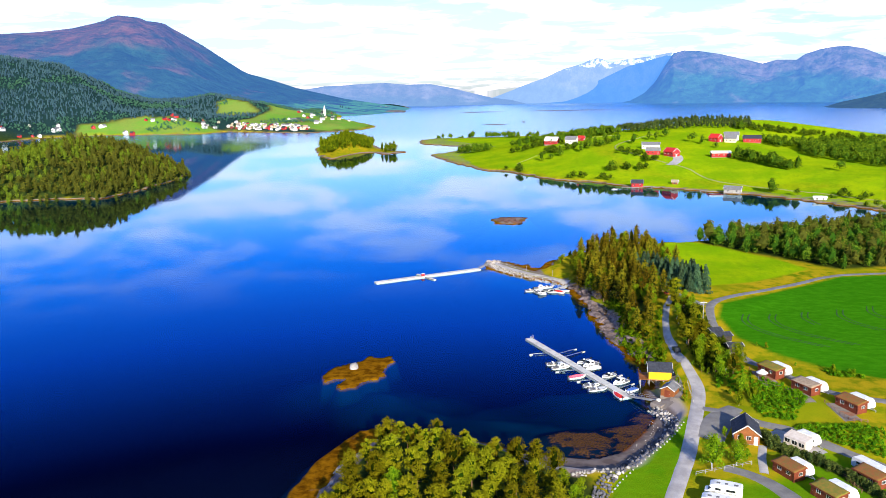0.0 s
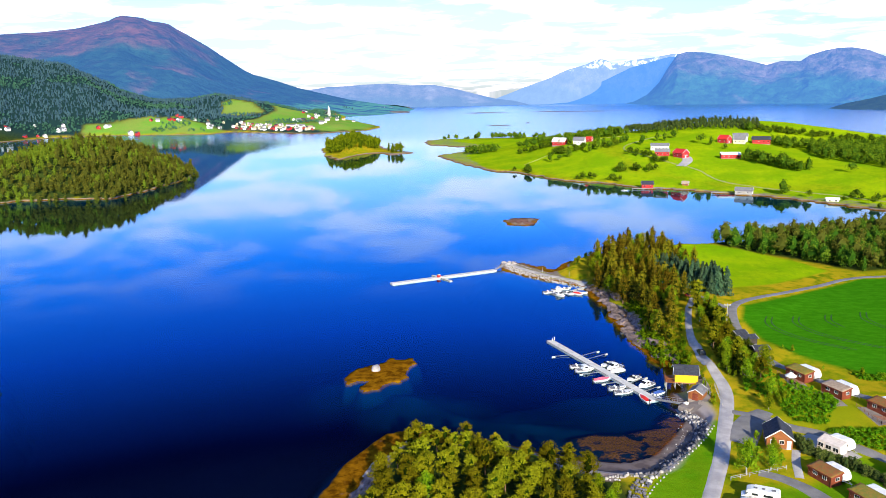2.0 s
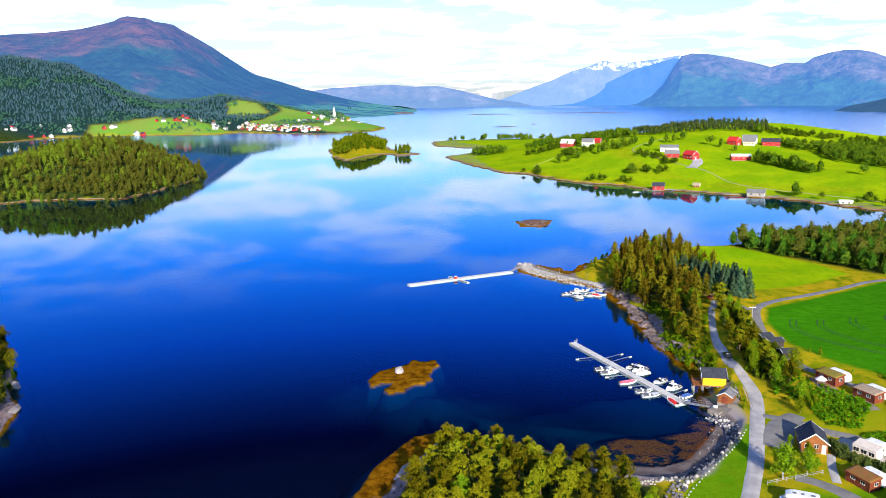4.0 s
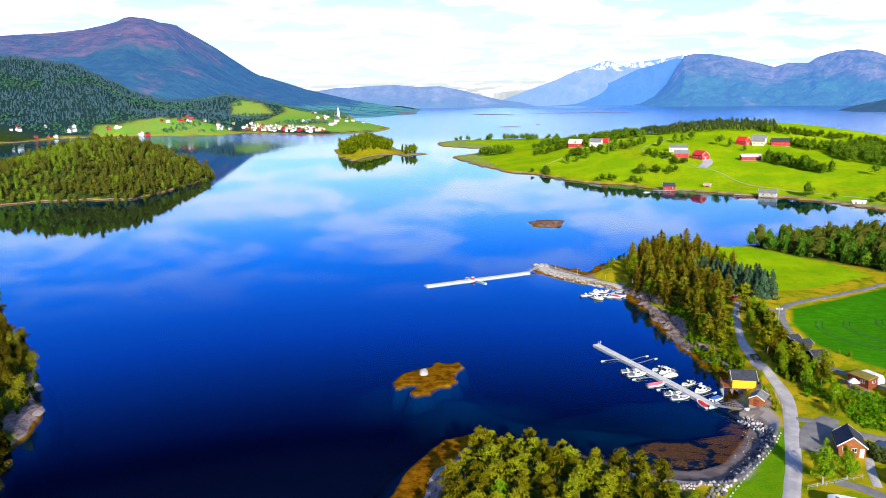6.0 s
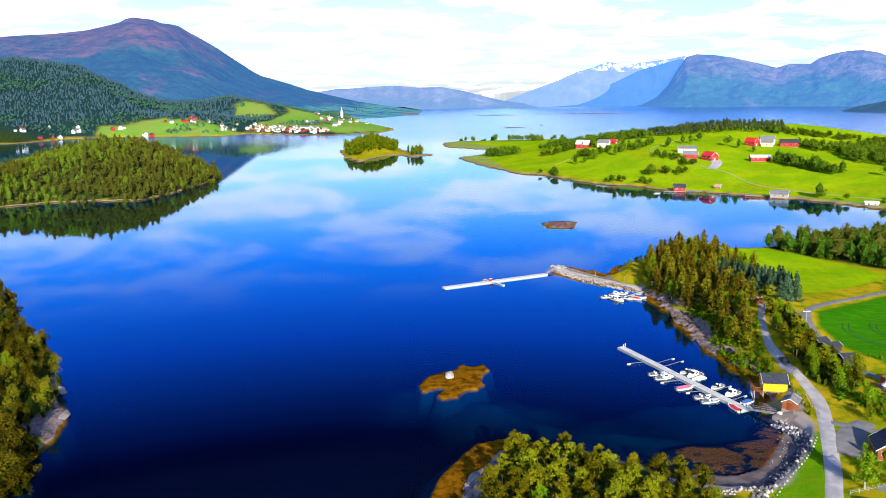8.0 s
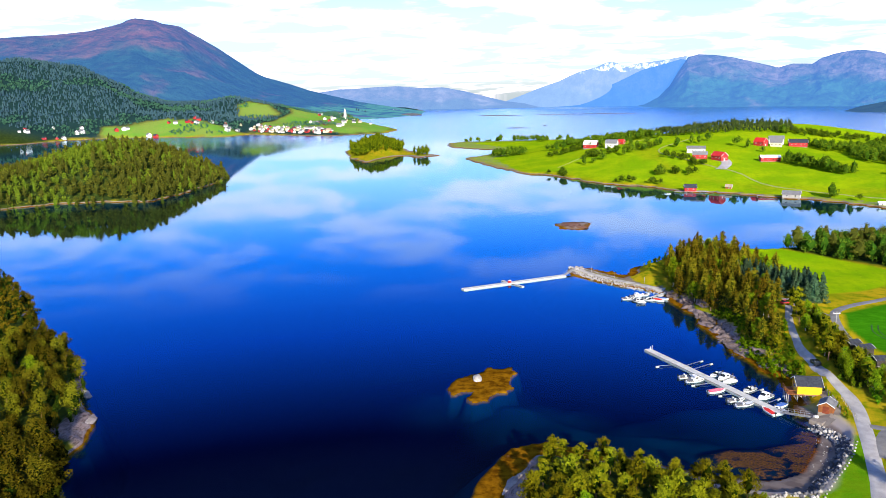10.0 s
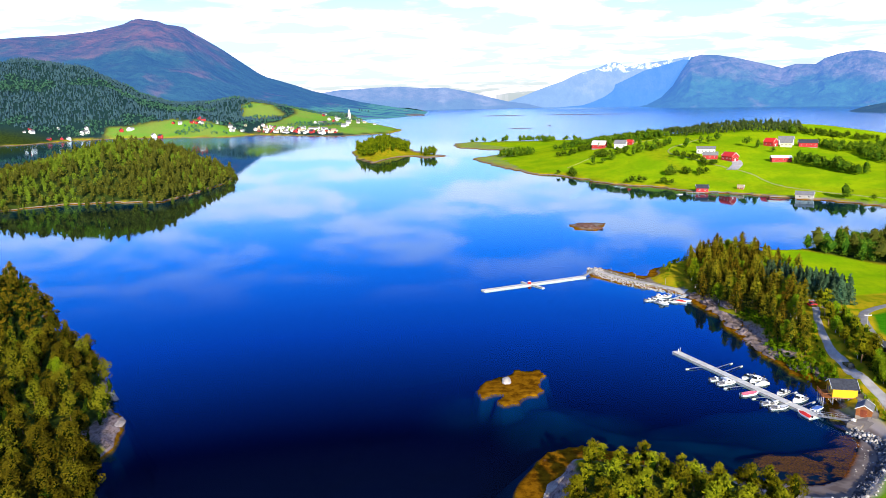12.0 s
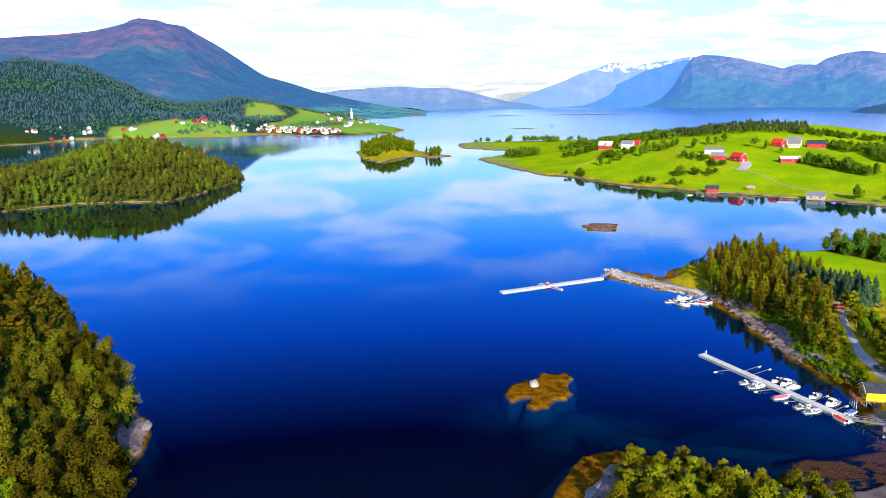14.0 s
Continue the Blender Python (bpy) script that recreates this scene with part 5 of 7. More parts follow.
def stones(parent, line, count, spread, size, meshes, dz=0.0):
    """Loose blocks heaped along a plan line, each a piece of its own."""
    pts = np.array(line, float)
    for k in range(count):
        f = k / count * (len(line) - 1)
        i = int(f)
        d = pts[i + 1] - pts[i]
        n = np.array([d[1], -d[0]]) / (np.hypot(*d) + 1e-9)
        q = pts[i] + d * (f - i) + n * b_rng.uniform(-spread, spread) + b_rng.normal(size=2) * 0.3
        s = b_rng.uniform(*size)
        ob = new("boulder", meshes[int(b_rng.integers(len(meshes)))])
        ob.parent = parent
        ob.matrix_basis = pose(float(q[0]), float(q[1]), max(ground_at(float(q[0]), float(q[1])), -0.2) + s * 0.16 + dz, *b_rng.uniform(0, 360, 3)) @ Matrix.Scale(float(s), 4)


WALL = [(38, 187), (39.8, 183.5), (41, 179), (40.6, 175), (38.7, 170.5), (35.6, 165.5), (31.4, 160), (27.2, 154.5), (23.4, 148), (21, 142), (20, 137)]
revetment = tagged(new("revetment"), "curved bank of boulders along the beach, its shade painted as dark stones", "boulders", kind="structure")
for row in range(5):
    for k in range(59):   # five courses, shade painted as dark blocks but for the stretch by the gangway
        f = (k + b_rng.uniform()) / 59 * (len(WALL) - 1.001)
        i = int(f)
        along_wall = np.array(WALL[i + 1], float) - np.array(WALL[i], float)
        side = np.array([along_wall[1], -along_wall[0]]) / np.hypot(*along_wall)
        q = np.array(WALL[i]) + along_wall * (f - i) + side * ((row - 2) * 0.62 + b_rng.normal() * 0.16)
        s_ = b_rng.uniform(0.6, 1.12)
        ob = new("boulder", (B_light if b_rng.uniform() < (0.45 if f < 2.6 else 0.08) else B_dark)[int(b_rng.integers(4))])
        ob.parent = revetment
        ob.matrix_basis = pose(float(q[0]), float(q[1]), max(ground_at(float(q[0]), float(q[1])), -0.2) + s_ * 0.2, *b_rng.uniform(0, 360, 3)) @ Matrix.Scale(float(s_), 4)
stones(revetment, [(16, 147.5), (19.5, 148.5), (23.5, 151)], 34, 0.7, (0.4, 0.8), B_light)
stones(revetment, [(36.6, 180), (36.8, 174), (34.4, 168.5), (30, 163.5)], 26, 1.0, (0.2, 0.45), B_light)
MARKERS = [(43, 174.5), (39.9, 168.4), (36.6, 163.2), (32.4, 157.4), (28.2, 151), (24.8, 145.5), (22.4, 140.5)]
for k in range(24):   # marker stones set out on the lawn along the bank
    f = k / 24 * (len(MARKERS) - 1.001)
    i = int(f)
    ax, ay = (MARKERS[i][n_] + (MARKERS[i + 1][n_] - MARKERS[i][n_]) * (f - i) for n_ in (0, 1))
    ob = new("marker_stone", B_light[k % 5])
    ob.parent = revetment
    ob.matrix_basis = pose(ax, ay, ground_at(ax, ay) + 0.1, 20 * k, 35 * k, 50 * k) @ Matrix.Scale(0.55, 4)
mole = tagged(new("breakwater"), "rubble stone breakwater with a pale crest", "breakwater", kind="structure")
MOLE = [(25, 314), (17, 322), (8, 330), (0, 339), (-7, 350), (-8, 356)]
stones(mole, [(x_ - 2.7, y_ - 2.5) for x_, y_ in MOLE[:-1]], 300, 1.5, (0.35, 0.85), B_light)
stones(mole, [(x_ + 2.2, y_ + 2.2) for x_, y_ in MOLE[2:]], 40, 0.7, (0.3, 0.7), B_light + B_dark[:2])
stones(mole, [(-6, 346), (-8, 354), (-9, 359)], 60, 2.4, (0.45, 1.1), B_light, 0.2)
ribbon("crest", MOLE[:-1], 3.0, M_stone, 0.28, 1.5, mole)
for px_, py_ in ((18.5, 324.5), (7.5, 334.0), (-1.5, 345.0)):   # thin marker posts along the crest
    bm = bmesh.new()
    bmesh.ops.create_cone(bm, cap_ends=True, segments=8, radius1=0.07, radius2=0.05, depth=2.6, matrix=pose(px_, py_, ground_at(px_, py_) + 1.2))
    me = bpy.data.meshes.new("marker_post")
    bm.to_mesh(me)
    bm.free()
    me.materials.append(M_road)
    new("marker_post", me).parent = mole


def outcrop(x, y, sx, sy, sz, seed, name="rock_outcrop", label="bare grey and pinkish shore rock", z=None, material=None, rz=0.0, rough=1.0, fine=4):
    """A weathered hump of bedrock."""
    bm = fresh()
    bmesh.ops.create_icosphere(bm, subdivisions=fine, radius=1.0)
    for v in bm.verts:
        n = noise.fractal(v.co * 1.3 + Vector((seed, 0, 0)), 1.0, 2.0, 4)
        n += 0.5 * abs(noise.noise(v.co * Vector((1.2, 4.0, 2.0)) + Vector((0, seed, 0))))
        v.co *= 0.85 + 0.35 * n * rough
        v.co = Vector((v.co.x * sx, v.co.y * sy, v.co.z * sz))
    ob = part(name, bm, material or M_rock, None, label)
    ob.matrix_basis = pose(x, y, (ground_at(x, y) if z is None else z), 0, 0, rz)
    return tagged(ob, category="rock")


outcrop(-43.5, 212.3, 1.5, 1.9, 1.3, 3, "boulder", "large pale boulder on a weedy shoal", 0.5, M_stone, rough=0.35)
for k, (ox, oy, sx_, sy_, sz_, r_) in enumerate(((-138.5, 176, 1.8, 5.0, 0.8, 14), (-139, 165, 2.4, 3.5, 0.6, -10), (-150, 194, 1.4, 4, 0.7, 50), (-31.5, 154, 1.8, 6.5, 0.9, -22), (-26.5, 165, 1.5, 3.0, 0.7, -40), (-33, 143, 1.6, 5.0, 0.8, -5),
                                          (-196, 240, 1.6, 5, 0.8, 45), (14, 150, 2.4, 2.0, 0.9, 0))):
    outcrop(ox, oy, sx_, sy_, sz_, 10 + k, material=M_rock, rz=r_, z=0.25)

# the rocky shore below the wood: one broken ledge of humps
M_ledge = gravel("shore_ledge_rock", (0.10, 0.075, 0.07), (0.29, 0.22, 0.21))
l_rng = np.random.default_rng(33)
ledge_line = np.array([(40.0, 224.0), (36.5, 235.0), (33.5, 247.0), (32.0, 262.0), (30.8, 278.0), (28.5, 296.0), (25.5, 307.0)])
for k in range(26):
    f = k / 26 * (len(ledge_line) - 1)
    q = ledge_line[int(f)] + (ledge_line[int(f) + 1] - ledge_line[int(f)]) * (f - int(f)) + l_rng.normal(size=2) * 0.7
    qx, qy = float(q[0]) + l_rng.uniform(1.0, 4.5), float(q[1])
    outcrop(qx, qy, l_rng.uniform(1.6, 3.2), l_rng.uniform(2.5, 5.5), l_rng.uniform(0.5, 1.1), 60 + k, material=M_ledge, rz=l_rng.uniform(-30, 40), z=ground_at(qx, qy) - 0.15, rough=1.5)
M_weedrock = gravel("weedy_skerry_rock", (0.09, 0.038, 0.022), (0.24, 0.125, 0.085))
for ox, oy, sx_, sy_, sz_, r_ in ((-4, 474, 7, 9, 1.0, 10), (2, 466, 4, 5, 0.8, 40)):
    outcrop(ox, oy, sx_, sy_, sz_, 24, label="low skerry of brown weedy rock", material=M_weedrock, rz=r_, z=0.2)


# ---- buildings and vehicles ----
def wood_paint(name, a, b, rough=0.7, board=0.16):
    """Painted or stained boards: narrow courses, each a little different, weathered at two scales."""
    m = Mat(name, rough, 0.0, 0.3)
    v = m.local()
    sp = m.node("ShaderNodeSeparateXYZ")
    m.link(v, sp.inputs[0])
    course = m.maths("FRACT", m.maths("DIVIDE", sp.outputs["Z"], board), 0.0)
    c = m.mix(m.steps(m.noise(1.3, 4, vector=v), 0.3, 0.7), a, b)
    c = m.mix(m.steps(m.noise(14.0, 3, vector=v), 0.5, 0.8, 0.0, 0.35), c, tuple(x * 0.6 for x in a))
    c = m.mix(m.steps(course, 0.0, 0.16, 0.55, 0.0), c, tuple(x * 0.35 for x in a))
    m.colour(c)
    m.bump(m.steps(course, 0.0, 0.2), 0.5, 0.02)
    return m.m


M_brown = wood_paint("brown_stained_boards", (0.15, 0.032, 0.014), (0.24, 0.055, 0.022))
M_orange = wood_paint("orange_oiled_boards", (0.22, 0.075, 0.02), (0.32, 0.11, 0.03))
M_yellow = wood_paint("yellow_painted_boards", (0.72, 0.42, 0.01), (0.85, 0.52, 0.015))
M_red = wood_paint("barn_red_boards", (0.36, 0.018, 0.02), (0.50, 0.03, 0.03), board=0.25)
M_white = wood_paint("white_painted_boards", (0.72, 0.72, 0.70), (0.84, 0.83, 0.80), board=0.25)
M_cream = wood_paint("cream_boards", (0.62, 0.52, 0.34), (0.72, 0.62, 0.42), board=0.25)
M_grey = wood_paint("weathered_boards", (0.30, 0.28, 0.26), (0.42, 0.40, 0.37))
M_deck = wood_paint("deck_boards", (0.26, 0.12, 0.07), (0.36, 0.18, 0.11))
M_slate = plain("slate_roofing", (0.030, 0.034, 0.048), (0.055, 0.06, 0.078), 1.5, 0.75, 0.0, 0.15)
M_greyroof = plain("grey_roofing", (0.14, 0.14, 0.155), (0.23, 0.23, 0.24), 1.0, 0.8, 0.0, 0.15)
M_felt = plain("tan_roof_felt", (0.30, 0.22, 0.15), (0.42, 0.32, 0.23), 1.5, 0.9)
M_glass = plain("dark_window_glass", (0.012, 0.015, 0.02), (0.02, 0.025, 0.03), 2.0, 0.08, 0.0, 0.6, 0.0)
M_trim = plain("white_trim", (0.74, 0.73, 0.70), (0.84, 0.83, 0.80), 2.0, 0.5)
M_shell = plain("white_caravan_shell", (0.76, 0.76, 0.74), (0.86, 0.86, 0.84), 1.2, 0.35, 0.0, 0.5, 0.03)
M_gel = plain("white_gelcoat", (0.78, 0.78, 0.77), (0.87, 0.87, 0.86), 2.0, 0.22, 0.0, 0.5, 0.02)
M_tyre = plain("black_rubber", (0.012, 0.012, 0.013), (0.03, 0.03, 0.03), 8.0, 0.85)
M_metal = plain("galvanised_steel", (0.45, 0.46, 0.47), (0.60, 0.60, 0.62), 4.0, 0.4, 0.8)
M_black = plain("black_plastic", (0.015, 0.015, 0.018), (0.03, 0.03, 0.035), 4.0, 0.4)
M_canvas = plain("awning_canvas", (0.60, 0.52, 0.46), (0.72, 0.64, 0.57), 1.5, 0.9)
M_pinkcover = plain("red_boat_cover", (0.62, 0.08, 0.14), (0.78, 0.16, 0.24), 3.0, 0.8)
M_bluecover = plain("blue_boat_cover", (0.03, 0.08, 0.30), (0.05, 0.12, 0.40), 3.0, 0.8)
M_redpaint = plain("red_paint", (0.55, 0.02, 0.02), (0.68, 0.04, 0.03), 2.0, 0.4)
M_float = plain("pontoon_concrete", (0.50, 0.49, 0.47), (0.66, 0.65, 0.62), 0.8, 0.85)
M_dark = plain("tarred_timber", (0.03, 0.025, 0.022), (0.06, 0.05, 0.045), 2.0, 0.9)
M_sod = Mat("sod_roof", 0.95)
s_v = M_sod.local()
M_sod.colour(M_sod.mix(M_sod.steps(M_sod.noise(1.6, 5, vector=s_v), 0.38, 0.62), (0.30, 0.105, 0.03), (0.23, 0.135, 0.032)))
M_sod.bump(M_sod.noise(9.0, 4, vector=s_v), 0.9, 0.12)
M_sod = M_sod.m
M_sodgreen = Mat("green_sod_roof", 0.95)
s_v = M_sodgreen.local()
M_sodgreen.colour(M_sodgreen.mix(M_sodgreen.steps(M_sodgreen.noise(1.6, 5, vector=s_v), 0.38, 0.62), (0.29, 0.19, 0.03), (0.19, 0.19, 0.025)))
M_sodgreen.bump(M_sodgreen.noise(9.0, 4, vector=s_v), 0.9, 0.12)
M_sodgreen = M_sodgreen.m


def window(parent, x, y, z, w, h, face, name="window", bars=True):
    """A framed pane on a wall; face: the side it looks to ('x', '-x', 'y', '-y')."""
    s = -1 if face[0] == "-" else 1
    along_x = face[-1] == "y"
    bm = fresh()
    t = 0.05
    for du, dz, su, sz in ((0, -h / 2 - t / 2, w + 2 * t, t), (0, h / 2 - t / 2, w + 2 * t, t), (-w / 2 - t / 2, -h / 2, t, h), (w / 2 + t / 2, -h / 2, t, h)) + (((0, -h / 2, 0.035, h),) if bars else ()):
        if along_x:
            box(bm, x + du, y + s * 0.02, z + dz, su, 0.08, sz)
        else:
            box(bm, x + s * 0.02, y + du, z + dz, 0.08, su, sz)
    fr = part(name, bm, M_trim, parent)
    bm = fresh()
    if along_x:
        box(bm, x, y + s * 0.005, z - h / 2, w, 0.03, h)
    else:
        box(bm, x + s * 0.005, y, z - h / 2, 0.03, w, h)
    part("pane", bm, M_glass, fr, "dark glass pane")
    return fr


def door(parent, x, y, z, w, h, face, material=None):
    s = -1 if face[0] == "-" else 1
    bm = fresh()
    if face[-1] == "y":
        box(bm, x, y + s * 0.02, z, w, 0.07, h, bevel=0.01)
    else:
        box(bm, x + s * 0.02, y, z, 0.07, w, h, bevel=0.01)
    d = part("door", bm, material or M_trim, parent)
    bm = fresh()
    if face[-1] == "y":
        box(bm, x + w * 0.38, y + s * 0.08, z + h * 0.48, 0.12, 0.05, 0.03)
    else:
        box(bm, x + s * 0.08, y + w * 0.38, z + h * 0.48, 0.05, 0.12, 0.03)
    part("door_handle", bm, M_metal, d, "small metal handle")
    return d


def gabled(root, w, l, wall_h, rise, wall_m, roof_m, over=0.35, thick=0.16, base=0.0, trim=True):
    """Walls w by l with a ridge along y; parts: wall, two roof slopes, bargeboards, ridge cap, foundation."""
    bm = fresh()
    prism(bm, [(-w / 2, base), (w / 2, base), (w / 2, wall_h), (0, wall_h + rise - 0.05), (-w / 2, wall_h)], -l / 2, l / 2)
    part("wall", bm, wall_m, root)
    a = math.atan2(rise, w / 2)
    run = w / 2 + over
    for s in (-1, 1):
        x1, z1 = s * run, wall_h - over * math.tan(a)
        bm = fresh()
        o = [(0, wall_h + rise), (x1, z1), (x1, z1 + thick), (0, wall_h + rise + thick)]
        prism(bm, o if s > 0 else o[::-1], -l / 2 - over, l / 2 + over)
        slope = part("roof", bm, roof_m, root)
        if trim:
            for e in (-1, 1):
                bm = fresh()
                y0 = e * (l / 2 + over + 0.02)
                o = [(0, wall_h + rise - 0.06), (x1 * 1.01, z1 - 0.06), (x1 * 1.01, z1 + thick + 0.03), (0, wall_h + rise + thick + 0.03)]
                prism(bm, o if s > 0 else o[::-1], y0 - 0.03, y0 + 0.03)
                part("bargeboard", bm, M_trim, slope, "white bargeboard")
    bm = fresh()
    box(bm, 0, 0, wall_h + rise + thick - 0.04, 0.3, l + 2 * over, 0.09)
    part("ridge_cap", bm, roof_m, root)
    if base == 0.0:
        bm = fresh()
        box(bm, 0, 0, -1.2, w + 0.06, l + 0.06, 1.4)
        part("foundation", bm, M_yard, root)
    return root


def sod_cabin(x, y, rz, w=3.3, l=6.4, roof=None, label="", deck=True):
    """A low stained annexe with a nearly flat planted roof, long side towards the terrace."""
    root = thing("cabin", spot(x, y, rz, 1.0, 0.05), label or "small brown wooden cabin with a sod roof beside a caravan", "cabin", "camp cabins")
    bm = fresh()
    prism(bm, [(-w / 2, -0.6), (w / 2, -0.6), (w / 2, 2.65), (-w / 2, 2.15)], -l / 2, l / 2)
    part("wall", bm, M_brown, root)
    for sx in (-1, 1):
        for sy in (-1, 1):
            bm = fresh()
            box(bm, sx * (w / 2 + 0.005), sy * (l / 2 + 0.005), -0.5, 0.12, 0.12, 2.65 + (0.5 if sx > 0 else 0.0))
            part("corner_board", bm, M_brown, root)
    bm = fresh()
    n, mcols = 9, 14
    a = math.atan2(0.5, w)
    for i in range(n):
        for j in range(mcols):
            u, v = i / (n - 1) - 0.5, j / (mcols - 1) - 0.5
            z = 2.55 + u * 0.5 + 0.10 * noise.noise(Vector((u * 9 + x, v * 16 + y, 0))) + 0.08 * (1 - (2 * abs(u)) ** 6) * (1 - (2 * abs(v)) ** 6)
            bm.verts.new((u * (w + 0.5), v * (l + 0.5), z))
    bm.verts.ensure_lookup_table()
    for i in range(n - 1):
        for j in range(mcols - 1):
            bm.faces.new([bm.verts[k] for k in (i * mcols + j, (i + 1) * mcols + j, (i + 1) * mcols + j + 1, i * mcols + j + 1)])
    ext = bmesh.ops.extrude_face_region(bm, geom=list(bm.faces))
    for v in [g for g in ext["geom"] if isinstance(g, bmesh.types.BMVert)]:
        v.co.z -= 0.2
    bmesh.ops.recalc_face_normals(bm, faces=bm.faces)
    r = part("roof", bm, roof or M_sod, root, "planted roof with moss and brown grass", True)
    for s in (-1, 1):
        bm = fresh()
        box(bm, s * (w / 2 + 0.27), 0, 2.22 + s * 0.25, 0.05, l + 0.6, 0.30)
        part("fascia", bm, M_brown, r)
        bm = fresh()
        box(bm, 0, s * (l / 2 + 0.27), 2.22, w + 0.5, 0.05, 0.30, ry=-math.degrees(a))
        part("fascia", bm, M_brown, r)
    for wy in (-l * 0.22, l * 0.2):
        window(root, -w / 2, wy, 1.45, 0.95, 0.75, "-x")
    window(root, 0.3, -l / 2, 1.5, 0.9, 0.7, "-y")
    door(root, -w / 2, l * 0.42 - 0.2, 0.1, 0.8, 1.9, "-x", M_brown)
    if deck:
        bm = fresh()
        box(bm, -w / 2 - 1.1, 0, -0.6, 1.9, l - 0.3, 0.56)
        deck_ob = part("deck", bm, M_deck, root, "reddish boarded terrace")
        for k in range(12):
            bm = fresh()
            box(bm, -w / 2 - 0.12 - 0.17 * k, -0.1, -0.02, 0.15, l, 0.06)
            part("plank", bm, M_deck, deck_ob)
    return root


def caravan(x, y, rz, l=6.2, w=2.3, label="", extra=0.0):
    """A white touring caravan with rounded ends."""
    root = thing("caravan", spot(x, y, rz), label or "white touring caravan parked beside a cabin", "caravan", "caravans")
    bm = fresh()
    prof = [(-l / 2, 0.55), (l / 2 - 0.25, 0.55), (l / 2, 1.0), (l / 2 - 0.12, 1.75), (l / 2 - 0.6, 2.45), (l / 2 - 1.1, 2.62), (-l / 2 + 0.5, 2.62), (-l / 2 + 0.08, 2.35), (-l / 2, 1.6)]
    loft(bm, [[(sx, yy, zz) for yy, zz in prof] for sx in (-w / 2, w / 2)])
    bmesh.ops.bevel(bm, geom=list(bm.edges), offset=0.07, segments=2, affect="EDGES")
    part("body", bm, M_shell, root)
    for sx in (-1, 1):
        f = "x" if sx > 0 else "-x"
        for wy, ww in ((-l * 0.28, 1.1), (l * 0.12, 1.3), (l * 0.34, 0.7)):
            window(root, sx * w / 2, wy, 1.75, ww, 0.55, f, bars=False)
        bm = fresh()
        rod(bm, (sx * (w / 2 - 0.22), -0.2, 0.33), (sx * (w / 2 + 0.01), -0.2, 0.33), 0.33, sides=16)
        wh = part("wheel", bm, M_tyre, root)
        bm = fresh()
        rod(bm, (sx * (w / 2), -0.2, 0.33), (sx * (w / 2 + 0.03), -0.2, 0.33), 0.18, sides=12)
        part("hub_cap", bm, M_metal, wh)
    window(root, 0, -l / 2, 1.8, 1.3, 0.55, "-y", bars=False)
    door(root, -w / 2, -l * 0.05, 0.65, 0.6, 1.7, "-x", M_shell)
    bm = fresh()
    rod(bm, (-0.5, l / 2 - 0.3, 0.5), (0, l / 2 + 1.1, 0.45), 0.05)
    rod(bm, (0.5, l / 2 - 0.3, 0.5), (0, l / 2 + 1.1, 0.45), 0.05)
    rod(bm, (0, l / 2 + 0.9, 0.5), (0, l / 2 + 0.9, 0.0), 0.04)
    part("drawbar", bm, M_metal, root)
    for yy in (-1.2, 1.0):
        bm = fresh()
        box(bm, 0, yy, 2.60, 0.55, 0.5, 0.10, bevel=0.03)
        part("roof_vent", bm, M_trim, root)
    bm = fresh()
    box(bm, 0, 0, 0.42, w - 0.3, l - 0.6, 0.16)
    part("chassis", bm, M_black, root)
    return root


